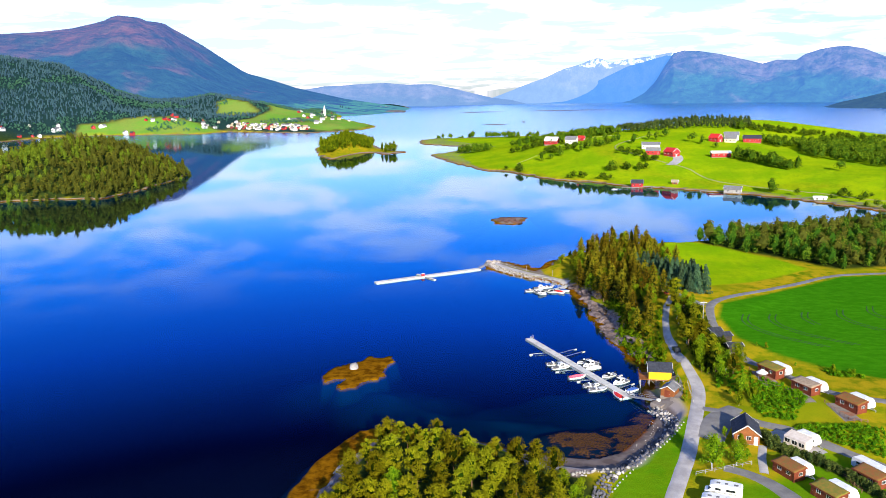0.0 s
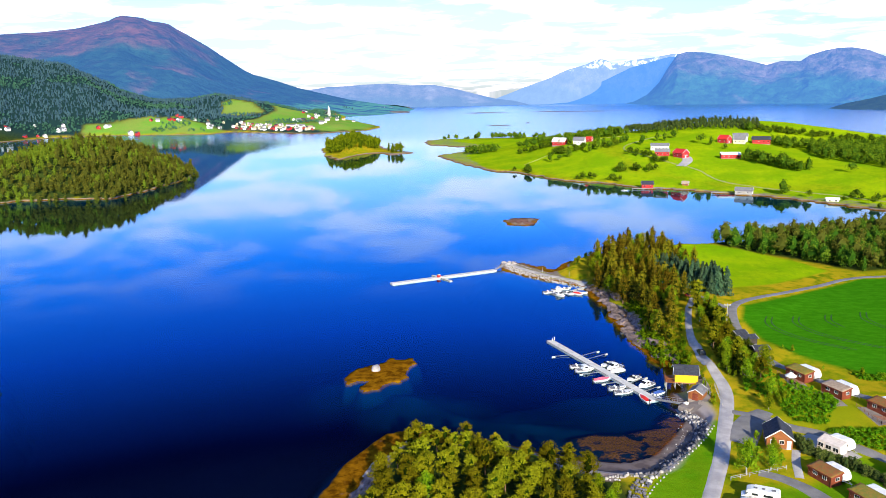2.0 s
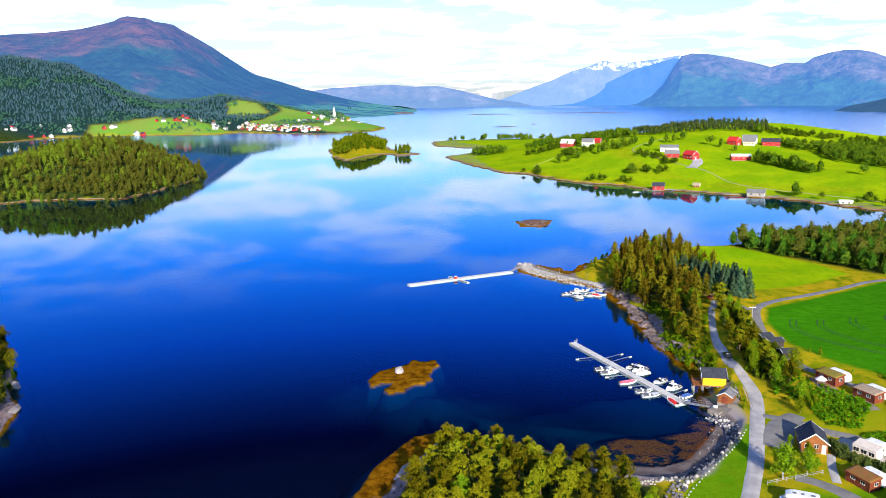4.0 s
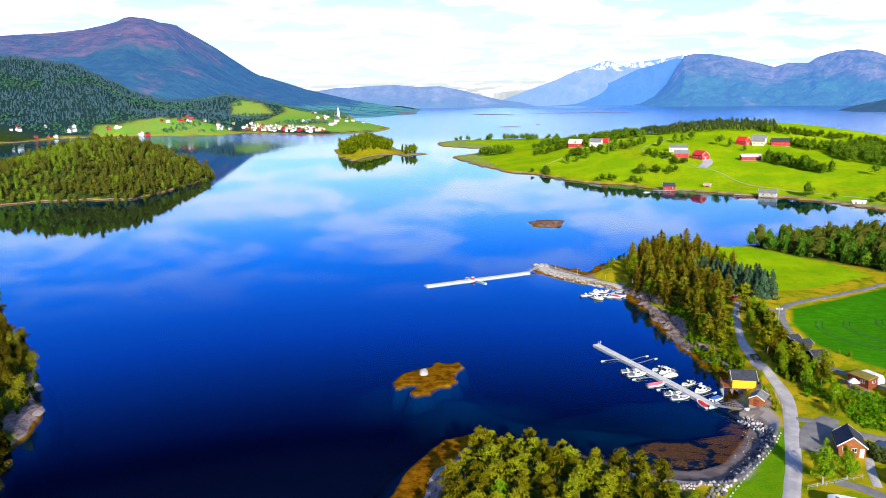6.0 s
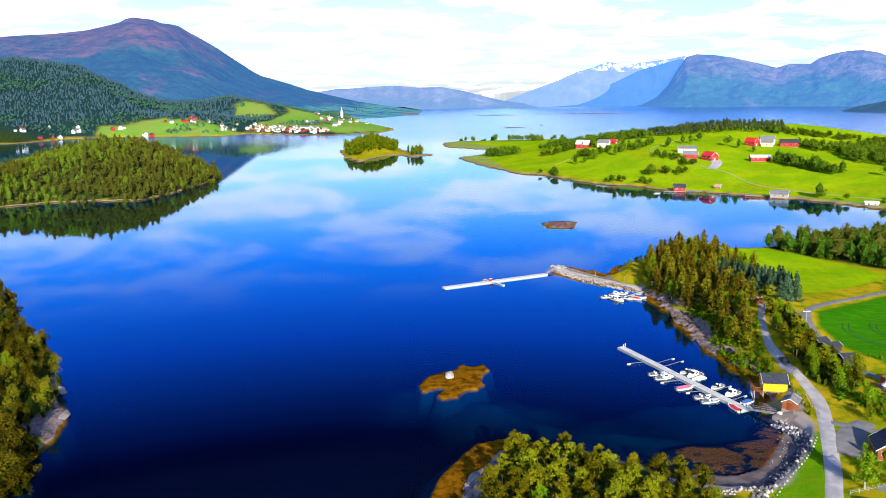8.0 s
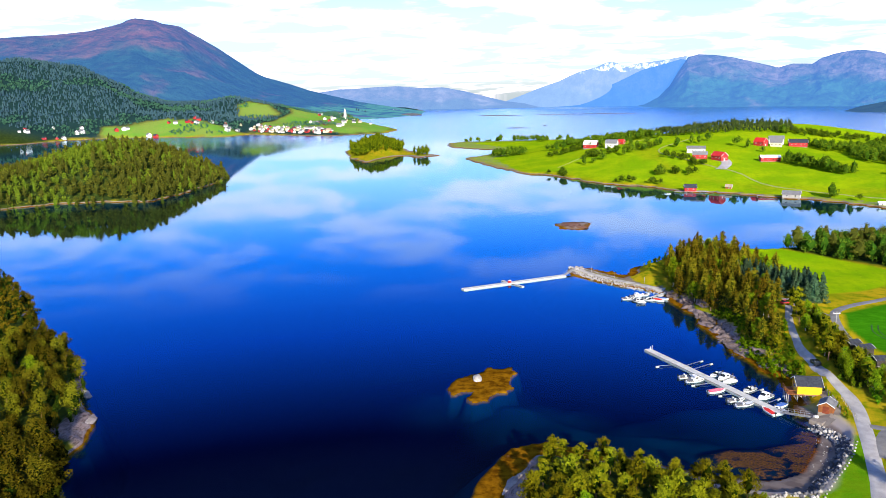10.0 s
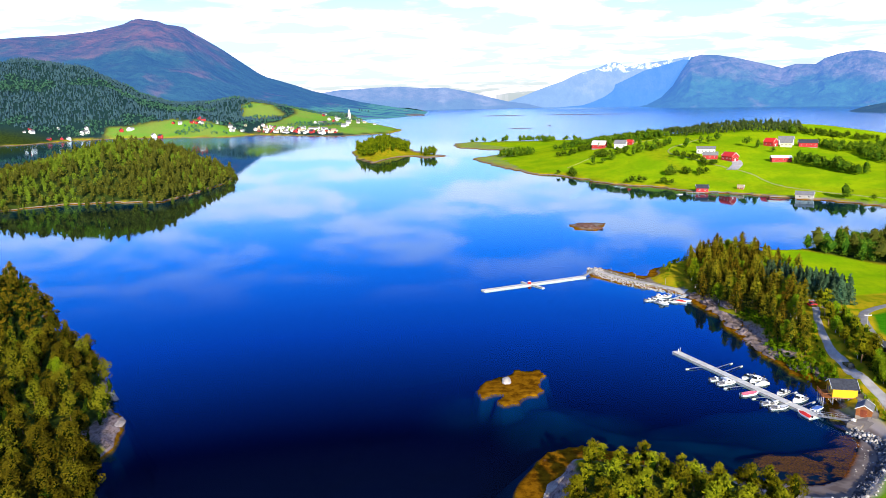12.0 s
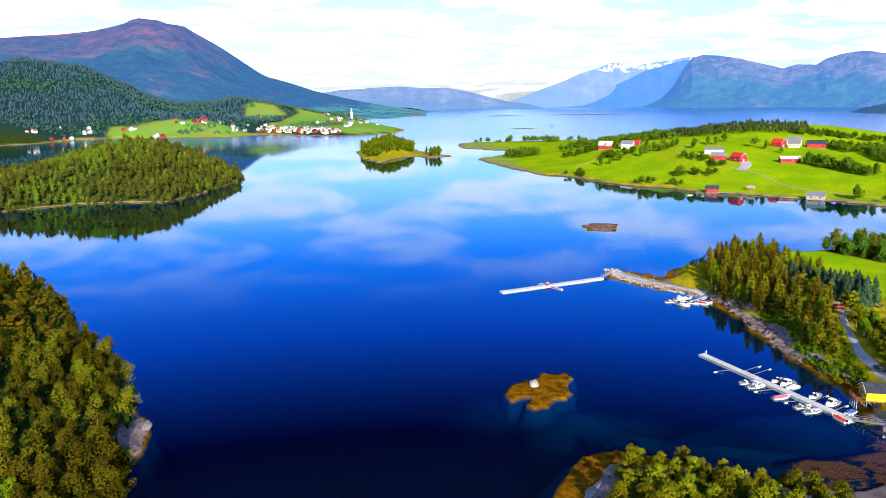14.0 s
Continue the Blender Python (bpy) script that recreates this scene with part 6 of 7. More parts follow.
def motorhome(x, y, rz, l=7.0):
    root = thing("motorhome", spot(x, y, rz) @ Matrix.Diagonal((1.1, 0.95, 0.86, 1.0)), "white coach-built motorhome parked on the grass", "motorhome", "parked motorhomes")
    w = 2.3
    bm = fresh()
    prof = [(-l / 2, 0.5), (l / 2 - 1.6, 0.5), (l / 2 - 1.6, 1.8), (l / 2 - 0.75, 2.15), (l / 2 - 0.8, 2.6), (l / 2 - 1.6, 2.95), (-l / 2 + 0.2, 2.95), (-l / 2, 2.6)]
    loft(bm, [[(xx, sy, zz) for xx, zz in prof] for sy in (-w / 2, w / 2)])
    bmesh.ops.bevel(bm, geom=list(bm.edges), offset=0.08, segments=2, affect="EDGES")
    part("body", bm, M_shell, root)
    bm = fresh()
    prof = [(l / 2 - 1.65, 0.45), (l / 2, 0.45), (l / 2 + 0.05, 1.0), (l / 2 - 0.55, 1.25), (l / 2 - 1.2, 2.0), (l / 2 - 1.65, 2.05)]
    loft(bm, [[(xx, sy, zz) for xx, zz in prof] for sy in (-w / 2 + 0.12, w / 2 - 0.12)])
    bmesh.ops.bevel(bm, geom=list(bm.edges), offset=0.06, segments=2, affect="EDGES")
    cab = part("cab", bm, M_shell, root)
    bm = fresh()
    loft(bm, [[(l / 2 - 0.56, sy, 1.30), (l / 2 - 1.16, sy, 1.97), (l / 2 - 1.12, sy, 2.0), (l / 2 - 0.50, sy, 1.31)] for sy in (-w / 2 + 0.25, w / 2 - 0.25)])
    part("windscreen", bm, M_glass, cab, "dark sloping windscreen")
    for sy in (-1, 1):
        f = "y" if sy > 0 else "-y"
        window(root, -1.2, sy * w / 2, 1.9, 1.5, 0.6, f, bars=False)
        window(root, 0.9, sy * w / 2, 1.9, 0.9, 0.6, f, bars=False)
        bm = fresh()
        box(bm, 0, sy * (w / 2 + 0.005), 1.12, l - 2.0, 0.02, 0.12)
        part("stripe", bm, M_greyroof, root, "grey side stripe")
        for wx in (-l / 2 + 1.6, l / 2 - 0.95):
            bm = fresh()
            rod(bm, (wx, sy * (w / 2 - 0.24), 0.36), (wx, sy * (w / 2 + 0.01), 0.36), 0.36, sides=16)
            wh = part("wheel", bm, M_tyre, root)
            bm = fresh()
            rod(bm, (wx, sy * (w / 2), 0.36), (wx, sy * (w / 2 + 0.03), 0.36), 0.2, sides=12)
            part("rim", bm, M_metal, wh)
    for xx, ss in ((-2.0, 0.7), (-0.4, 0.5), (0.9, 0.6)):
        bm = fresh()
        box(bm, xx, 0.2, 2.93, ss, 0.6, 0.12, bevel=0.03)
        part("roof_hatch", bm, M_greyroof, root)
    bm = fresh()
    box(bm, -0.6, -w / 2 - 0.1, 2.7, 3.2, 0.2, 0.22, bevel=0.04)
    part("rolled_awning", bm, M_trim, root)
    return root


def car(x, y, rz, paint, label):
    root = thing("car", spot(x, y, rz), label, "car")
    l, w = 4.4, 1.8
    bm = fresh()
    secs = []
    for xx, lo, hi, ww in ((-2.2, 0.45, 0.85, 0.75), (-2.05, 0.3, 0.95, 0.86), (-0.9, 0.25, 0.98, 0.9), (0.9, 0.25, 0.95, 0.9), (1.9, 0.3, 0.8, 0.84), (2.2, 0.4, 0.65, 0.7)):
        secs.append([(xx, -ww, lo), (xx, ww, lo), (xx, ww, hi * 0.75), (xx, ww * 0.94, hi), (xx, -ww * 0.94, hi), (xx, -ww, hi * 0.75)])
    loft(bm, secs)
    part("body", bm, paint, root, smooth=False)
    bm = fresh()
    secs = []
    for xx, hi, ww in ((-1.95, 0.96, 0.82), (-1.5, 1.42, 0.68), (0.1, 1.46, 0.68), (0.95, 0.95, 0.80)):
        secs.append([(xx, -0.84, 0.92), (xx, 0.84, 0.92), (xx, ww, hi), (xx, -ww, hi)])
    loft(bm, secs)
    part("glasshouse", bm, M_glass, root, "dark car windows")
    bm = fresh()
    box(bm, -0.7, 0, 1.43, 1.6, 1.3, 0.05, bevel=0.02)
    part("roof", bm, paint, root)
    for sx in (-1.35, 1.4):
        for sy in (-1, 1):
            bm = fresh()
            rod(bm, (sx, sy * 0.68, 0.32), (sx, sy * 0.91, 0.32), 0.32, sides=14)
            wh = part("wheel", bm, M_tyre, root)
            bm = fresh()
            rod(bm, (sx, sy * 0.90, 0.32), (sx, sy * 0.93, 0.32), 0.18, sides=10)
            part("rim", bm, M_metal, wh)
    return root


# the two terraces of cabins, each beside its caravan
CABIN_TURN = 27.0
for k, (hx, hy) in enumerate(((69.4, 197.6), (74.7, 188.0), (81.4, 178.2))):
    sod_cabin(hx, hy, CABIN_TURN, w=2.8, l=6.0, roof=(M_sodgreen, M_felt, M_sod)[k],
              label=("brown wooden cabin with a mossy sod roof and terrace", "brown wooden cabin with a tan felt roof", "brown wooden cabin with a rust coloured sod roof")[k])
    caravan(hx + 2.7, hy + 1.0, CABIN_TURN + 180, 5.9, 2.2)
sod_cabin(59.2, 151.9, CABIN_TURN, w=2.8, l=5.5, roof=M_sod, deck=False, label="brown wooden cabin with a patchy orange sod roof")
caravan(61.8, 152.7, CABIN_TURN + 180, 5.2, 2.2)
sod_cabin(63.5, 142.6, CABIN_TURN, w=2.8, l=5.7, roof=M_sodgreen, deck=False, label="brown wooden cabin with a green sod roof")
caravan(66.2, 143.4, CABIN_TURN + 180, 6.0, 2.3)
sod_cabin(73.6, 149.0, CABIN_TURN, w=2.8, l=5.5, roof=M_sod, label="dark brown cabin with a rust sod roof and deck")
caravan(75.4, 152.3, CABIN_TURN + 180, 8.0, label="long pale caravan beside a dark cabin")
caravan(67.6, 165.3, CABIN_TURN + 190, 5.0, 2.2, label="pale caravan with a beige awning on gravel")
awn = thing("awning", spot(65.2, 164.5, CABIN_TURN + 10), "beige canvas awning with windows beside a caravan", "awning")
bm = fresh()
prism(bm, [(-1.25, 0.0), (-1.2, 0.0), (-1.15, 2.0), (1.35, 2.62), (1.35, 2.68), (-1.22, 2.06)], -2.6, 2.6)
part("roof", bm, M_canvas, awn)
for s_ in (-1, 1):
    bm = fresh()
    prism(bm, [(-1.2, 0.0), (1.3, 0.0), (1.3, 2.6), (-1.15, 2.0)], s_ * 2.58 - 0.02, s_ * 2.58 + 0.02)
    part("side_panel", bm, M_canvas, awn)
for wy_ in (-1.7, 0.0, 1.7):
    window(awn, -1.24, wy_, 1.15, 1.2, 0.9, "-x")
motorhome(44.0, 142.2, 162, 6.2)
motorhome(41.2, 137.2, 160, 6.0)
car(50.2, 221.0, 92, plain("dark_car_paint", (0.02, 0.022, 0.03), (0.03, 0.033, 0.04), 2.0, 0.25, 0.0, 0.5, 0.0), "small dark car driving on the gravel road")
car(45.8, 206.0, 95, plain("black_car_paint", (0.012, 0.012, 0.015), (0.02, 0.02, 0.025), 2.0, 0.25, 0.0, 0.5, 0.0), "black car parked behind the yellow boathouse")
car(57.2, 268.5, 20, M_redpaint, "red car parked under spruce trees")

house = gabled(thing("house", spot(55.2, 168.2, -11.0), "brown wooden service house with a dark slate roof", "house"), 5.3, 6.6, 2.5, 2.0, M_orange, M_slate)
for wx_ in (-1.4, 0.4):
    window(house, wx_, -3.3, 1.6, 0.9, 0.9, "-y")
door(house, 1.9, -3.3, 0.05, 0.85, 2.0, "-y")
for wy_ in (-1.9, 0.3, 2.1):
    window(house, 2.65, wy_, 1.6, 0.9, 0.8, "x")
    window(house, -2.65, wy_, 1.6, 0.9, 0.8, "-x")

# the yellow boathouse stands on piles over the shore, with a deck on the water side
bh = thing("boathouse", pose(42.6, 205.0, 0.2, 0, 0, 90 - 4), "yellow wooden boathouse on piles with a dark roof", "boathouse")
gabled(bh, 5.2, 5.9, 4.4, 1.5, M_yellow, M_slate, base=2.0)
bm = fresh()
box(bm, 0, 0, 1.82, 5.6, 6.2, 0.2)
part("floor", bm, M_deck, bh)
bm = fresh()
box(bm, 0, 4.2, 1.85, 5.4, 2.2, 0.14)
dk = part("deck", bm, M_orange, bh, "orange brown timber deck")
for rx_ in (-2.6, 0.0, 2.6):
    bm = fresh()
    box(bm, rx_, 5.2, 1.95, 0.1, 0.1, 1.0)
    part("rail_post", bm, M_orange, dk)
bm = fresh()
box(bm, 0, 5.2, 2.9, 5.4, 0.1, 0.1)
box(bm, 0, 5.2, 2.45, 5.4, 0.06, 0.08)
box(bm, -2.65, 4.2, 2.9, 0.1, 2.1, 0.1)
part("rail", bm, M_orange, dk)
for px_ in (-2.4, -0.8, 0.8, 2.4):
    for py_ in (-2.6, -0.9, 0.9, 2.7, 5.0):
        bm = fresh()
        rod(bm, (px_, py_, -3.0), (px_, py_, 1.85), 0.12, sides=8)
        part("stilt", bm, M_grey, bh)
bm = fresh()
for a_, b_ in ((-2.4, -0.8), (0.8, 2.4)):
    rod(bm, (a_, 3.0, 0.3), (b_, 3.0, 1.8), 0.06, sides=6)
    rod(bm, (b_, 3.0, 0.3), (a_, 3.0, 1.8), 0.06, sides=6)
for y_ in (-2.6, -0.9, 0.9):
    rod(bm, (-2.4, y_, 0.3), (-2.4, y_ + 1.6, 1.8), 0.06, sides=6)
part("bracing", bm, M_grey, bh)
for wy_ in (-1.3, 1.3):
    window(bh, 2.6, wy_, 3.4, 0.9, 0.9, "x")
window(bh, 0.0, 2.95, 3.4, 1.2, 1.0, "y")
door(bh, 1.5, 2.95, 2.05, 0.9, 2.0, "y", M_orange)
shed = gabled(thing("shed", spot(43.2, 192.6, -28.0, 1.0, 0.35), "small orange brown boat shed with a grey roof", "shed"), 3.4, 4.2, 2.0, 1.0, M_orange, M_greyroof, 0.25, 0.1)
door(shed, 0, -2.1, 0.05, 1.5, 1.8, "-y", M_brown)
bmg = fresh()
box(bmg, 0, 0, 0, 1.1, 0.7, 0.8, bevel=0.05)
tote = part("storage_box", bmg, M_trim, None, "white storage box on the quay")
tote.matrix_basis = spot(40.0, 190.6, 30)
tagged(tote, category="box")
for hx_, hy_, hr_, hl_, hw_ in ((62.5, 228.5, 20, 3.0, 3.4), (63.6, 224.0, 15, 3.4, 4.4), (64.8, 215.5, 10, 3.0, 4.0)):
    hut = gabled(thing("hut", spot(hx_, hy_, hr_ + 90), "low dark hut with a black felt roof", "hut", "dark huts by the lane"), hl_, hw_, 1.9, 0.6, M_dark, M_slate, 0.3, 0.1)
    door(hut, 0, -hw_ / 2, 0.05, 0.8, 1.7, "-y", M_brown)

tent = thing("party_tent", spot(66.6, 195.6, 10), "white pointed canopy tent on a terrace", "tent")
bm = fresh()
bmesh.ops.create_cone(bm, cap_ends=False, segments=8, radius1=1.5, radius2=0.06, depth=1.0, matrix=pose(0, 0, 2.0))
part("canopy", bm, M_trim, tent)
for k in range(4):
    bm = fresh()
    rod(bm, (1.2 * math.cos(k * 1.571 + 0.4), 1.2 * math.sin(k * 1.571 + 0.4), -0.3), (1.2 * math.cos(k * 1.571 + 0.4), 1.2 * math.sin(k * 1.571 + 0.4), 1.6), 0.03, sides=6)
    part("leg", bm, M_metal, tent)

pole = thing("utility_pole", spot(61.2, 237.5), "wooden utility pole with a pale crossarm", "pole")
bm = fresh()
rod(bm, (0, 0, -1), (0, 0, 7.6), 0.14, 0.10, 10)
part("post", bm, M_grey, pole)
bm = fresh()
box(bm, 0, 0, 7.0, 2.0, 0.14, 0.16)
part("crossarm", bm, M_trim, pole)
for k in (-0.85, 0.0, 0.85):
    bm = fresh()
    rod(bm, (k, 0, 7.15), (k, 0, 7.4), 0.06, sides=8)
    part("insulator", bm, M_trim, pole)

# low rails and fences round the terraces
def fence(x0, y0, x1, y1, n, label, material):
    root = thing("fence", Matrix(), label, "fence", "terrace fences")
    for k in range(n + 1):
        x_, y_ = x0 + (x1 - x0) * k / n, y0 + (y1 - y0) * k / n
        bm = fresh()
        box(bm, x_, y_, ground_at(x_, y_) - 0.3, 0.1, 0.1, 1.2)
        part("post", bm, material, root)
        if k < n:
            xb, yb = x0 + (x1 - x0) * (k + 1) / n, y0 + (y1 - y0) * (k + 1) / n
            for h_ in (0.45, 0.8):
                bm = fresh()
                rod(bm, (x_, y_, ground_at(x_, y_) + h_), (xb, yb, ground_at(xb, yb) + h_), 0.045, sides=4)
                part("rail", bm, material, root)
    return root


fence(76.6, 181.0, 78.4, 172.0, 6, "low brown terrace fence below a cabin", M_deck)
fence(78.4, 172.0, 82.0, 170.5, 3, "low brown terrace fence below a cabin", M_deck)
fence(65.0, 201.0, 66.8, 192.0, 6, "low brown terrace fence below a cabin", M_deck)
fence(40.5, 149.8, 53.0, 155.5, 6, "weathered rail fence beside the parked motorhomes", M_grey)
fence(69.5, 151.5, 70.5, 145.0, 5, "dark deck fence beside a cabin", M_deck)
fence(47.8, 186.5, 48.9, 199.0, 8, "low timber guard rail along the yard", M_grey)


# ---- pontoons and boats ----
def pontoon(name, a, b, width, label, planks=None, z=0.55):
    """A floating walkway of concrete or timber sections between two plan points."""
    a, b = Vector((*a, 0)), Vector((*b, 0))
    d = (b - a).normalized()
    ang = math.degrees(math.atan2(d.y, d.x))
    root = thing(name, pose(a.x, a.y, 0, 0, 0, ang), label, "pontoon", "floating piers")
    ln = (b - a).length
    n = max(1, round(ln / 9.0))
    s = ln / n
    for k in range(n):
        bm = fresh()
        box(bm, s * (k + 0.5), 0, -0.35, s - 0.12, width, z + 0.30, bevel=0.04)
        sec = part("section", bm, M_float, root)
        bm = fresh()
        for side in (-1, 1):
            box(bm, s * (k + 0.5), side * (width / 2 + 0.03), z - 0.28, s - 0.2, 0.08, 0.2)
        part("fender_beam", bm, planks or M_grey, sec)
        for e in (-0.35, 0.35):
            bm = fresh()
            box(bm, s * (k + 0.5 + e), width / 2 - 0.18, z - 0.05, 0.3, 0.1, 0.14, bevel=0.02)
            part("cleat", bm, M_metal, sec)
    return root


P0, P1 = (7.6, 241.6), (33.2, 194.4)
pontoon("floating_pier", P0, P1, 2.3, "long pale concrete floating pier with moored boats")
pontoon("outer_pier", (-56.2, 313.6), (-13.5, 340.5), 2.9, "long white floating pier in deep water", M_trim)
pontoon("cross_pontoon", (-40.6, 330.0), (-31.4, 319.6), 1.3, "dark cross arm moored under the outer pier", M_dark, 0.40)
pontoon("inner_pier", (26.0, 312.5), (16.5, 302.0), 1.8, "short pale pier with small boats")


def gangway(a, b, za, zb, w=1.3):
    a, b = Vector((*a, za)), Vector((*b, zb))
    d = b - a
    root = thing("gangway", Matrix.Translation(a) @ d.to_track_quat("X", "Z").to_matrix().to_4x4(), "light metal gangway with railings", "gangway", "gangways")
    ln = d.length
    bm = fresh()
    for k in range(int(ln / 0.3)):
        box(bm, 0.15 + k * 0.3, 0, 0, 0.26, w, 0.06)
    part("walkway", bm, M_grey, root)
    for s in (-1, 1):
        bm = fresh()
        rod(bm, (0, s * w / 2, 1.0), (ln, s * w / 2, 1.0), 0.035, sides=6)
        rod(bm, (0, s * w / 2, 0.5), (ln, s * w / 2, 0.5), 0.025, sides=6)
        rod(bm, (0, s * w / 2, 0.0), (ln, s * w / 2, 0.0), 0.06, sides=6)
        rl = part("railing", bm, M_metal, root)
        for k in range(int(ln / 1.5) + 1):
            bm = fresh()
            rod(bm, (k * 1.5, s * w / 2, 0), (k * 1.5, s * w / 2, 1.0), 0.03, sides=6)
            part("baluster", bm, M_metal, rl)
    return root


gangway(P1, (38.6, 189.4), 0.55, 1.7)
gangway((-13.5, 340.5), (-8.6, 348.5), 0.55, 1.6)
box_bm = fresh()
box(box_bm, 0, 0, 0, 3.2, 2.2, 1.1, bevel=0.08)
abut = part("abutment", box_bm, M_yard, None, "concrete landing where the gangway meets the quay")
abut.matrix_basis = pose(39.6, 188.4, 0.25, 0, 0, -42)
tagged(abut, category="landing", kind="structure")


def boat(x, y, rz, l=5.2, cover=None, cabin=False, label="white motor boat moored at the pier", open_=False):
    """A small motor boat: lofted hull, deck, cockpit, windscreen or cuddy, outboard engine."""
    root = thing("boat", pose(x, y, -0.12, 0, 0, rz), label, "boat", "moored boats")
    w = l * 0.19
    secs = []
    for f, ww, keel, top in ((-0.5, 0.88, -0.12, 0.55), (-0.2, 1.0, -0.2, 0.58), (0.12, 0.95, -0.18, 0.64), (0.33, 0.66, -0.05, 0.74), (0.46, 0.28, 0.2, 0.84), (0.5, 0.04, 0.5, 0.88)):
        secs.append([(f * l, 0, keel), (f * l, ww * w * 0.8, keel + 0.22), (f * l, ww * w, top), (f * l, -ww * w, top), (f * l, -ww * w * 0.8, keel + 0.22)])
    bm = loft(fresh(), secs)
    hull = part("hull", bm, M_gel, root)
    for s in (-1, 1):
        e = 0.05
        bm = loft(fresh(), [[(f * l, s * (ww * w - e), t - e), (f * l, s * (ww * w + e), t - e), (f * l, s * (ww * w + e), t + e), (f * l, s * (ww * w - e), t + e)]
                            for f, ww, t in ((-0.5, 0.88, 0.55), (-0.2, 1.0, 0.58), (0.12, 0.95, 0.64), (0.33, 0.66, 0.74), (0.48, 0.15, 0.86))])
        part("rub_rail", bm, M_black if cover is None else M_trim, hull)
    if cover:
        bm = loft(fresh(), [[(f * l, ww * w, 0.60), (f * l, 0, 0.62 + hh), (f * l, -ww * w, 0.60), (f * l, 0, 0.56)] for f, ww, hh in ((-0.48, 0.86, 0.1), (-0.15, 0.96, 0.5), (0.1, 0.93, 0.55), (0.3, 0.7, 0.35), (0.44, 0.3, 0.25))])
        part("cover", bm, cover, root, "fitted canvas cover")
    else:
        bm = fresh()
        box(bm, -0.18 * l, 0, 0.50, l * 0.48, w * 1.45, 0.13, bevel=0.04)
        part("cockpit", bm, M_greyroof, root, "grey cockpit floor")
        for yy in (-w * 0.5, w * 0.5):
            bm = fresh()
            box(bm, -0.12 * l, yy, 0.6, 0.45, 0.45, 0.5, bevel=0.06)
            part("seat", bm, M_trim, root)
        if cabin:
            bm = loft(fresh(), [[(f * l, ww * w, 0.6), (f * l, ww * w * 0.85, hh), (f * l, -ww * w * 0.85, hh), (f * l, -ww * w, 0.6)] for f, ww, hh in ((-0.1, 0.85, 1.75), (0.12, 0.85, 1.7), (0.22, 0.72, 1.15), (0.38, 0.45, 0.95))])
            cb = part("cuddy", bm, M_gel, root)
            bm = loft(fresh(), [[(0.14 * l, s, 1.66), (0.225 * l, s * 0.92, 1.19), (0.215 * l, s * 0.92, 1.10), (0.12 * l, s, 1.60)] for s in (-w * 0.68, w * 0.68)])
            part("windscreen", bm, M_glass, cb)
            for s in (-1, 1):
                bm = fresh()
                box(bm, 0.02 * l, s * w * 0.80, 1.15, l * 0.16, 0.04, 0.38, rx=s * 6)
                part("side_window", bm, M_glass, cb)
        elif not open_:
            bm = loft(fresh(), [[(0.10 * l, s, 0.66), (0.05 * l, s * 0.95, 1.12), (0.065 * l, s * 0.95, 1.13), (0.13 * l, s, 0.66)] for s in (-w * 0.82, w * 0.82)])
            part("windscreen", bm, M_glass, root, "raked dark windscreen")
            bm = loft(fresh(), [[(f * l, ww * w, tt), (f * l, 0, tt + 0.12), (f * l, -ww * w, tt), (f * l, 0, tt - 0.08)] for f, ww, tt in ((0.12, 0.9, 0.64), (0.32, 0.64, 0.74), (0.45, 0.28, 0.83))])
            part("foredeck", bm, M_gel, root)
    bm = fresh()
    box(bm, -0.5 * l - 0.18, 0, 0.62, 0.42, 0.34, 0.5, bevel=0.08)
    eng = part("outboard", bm, M_black, root, "black outboard engine")
    bm = fresh()
    box(bm, -0.5 * l - 0.18, 0, -0.35, 0.14, 0.1, 1.0)
    part("leg", bm, M_black, eng)
    return root


d_ = Vector((P1[0] - P0[0], P1[1] - P0[1])).normalized()
PIER_TURN = math.degrees(math.atan2(d_.y, d_.x))


def moored(f, side, off=3.9, **kw):
    """A boat lying square to the pier, f metres from its outer end; side -1 is the open water side."""
    nx, ny = -d_.y, d_.x
    x, y = P0[0] + d_.x * f + nx * side * off, P0[1] + d_.y * f + ny * side * off
    return boat(x, y, PIER_TURN + (90 if side < 0 else -90) + kw.pop("skew", 0.0), **kw)


boat(79.6, 623.5, 25, l=5.5, label="small white boat moored off the meadow shore")
moored(23.8, -1, 4.3, l=5.0, skew=-14)
moored(27.0, -1, 4.2, l=5.8, cabin=True, skew=-10, label="white cabin boat moored at the pier")
moored(35.6, -1, 4.2, l=5.2, cover=M_pinkcover, skew=-8, label="small boat under a pink red cover")
moored(42.5, -1, 4.0, l=5.0, skew=-12)
moored(45.5, -1, 4.0, l=5.4, open_=True, skew=-12, label="open white rowing boat with outboard")
moored(26.0, 1, 4.2, l=5.4, skew=12)
moored(29.0, 1, 4.6, l=6.0, cabin=True, skew=10, label="white cabin boat moored at the pier")
moored(31.6, 1, 3.6, l=5.0, cover=M_trim, skew=10, label="boat under a white cover")
moored(38.5, 1, 4.2, l=5.2, skew=14)
moored(44.0, 1, 4.3, l=5.8, cabin=True, skew=12, label="white boat with a dark windscreen")
moored(50.0, 1, 3.4, l=4.6, cover=M_bluecover, skew=12, label="small boat under a blue cover")
moored(52.2, 1, 1.6, l=4.4, open_=True, skew=80, label="open white dinghy by the gangway")
moored(51.5, -1, 1.9, l=4.6, cover=M_redpaint, skew=85, label="small boat with a red cover by the gangway")
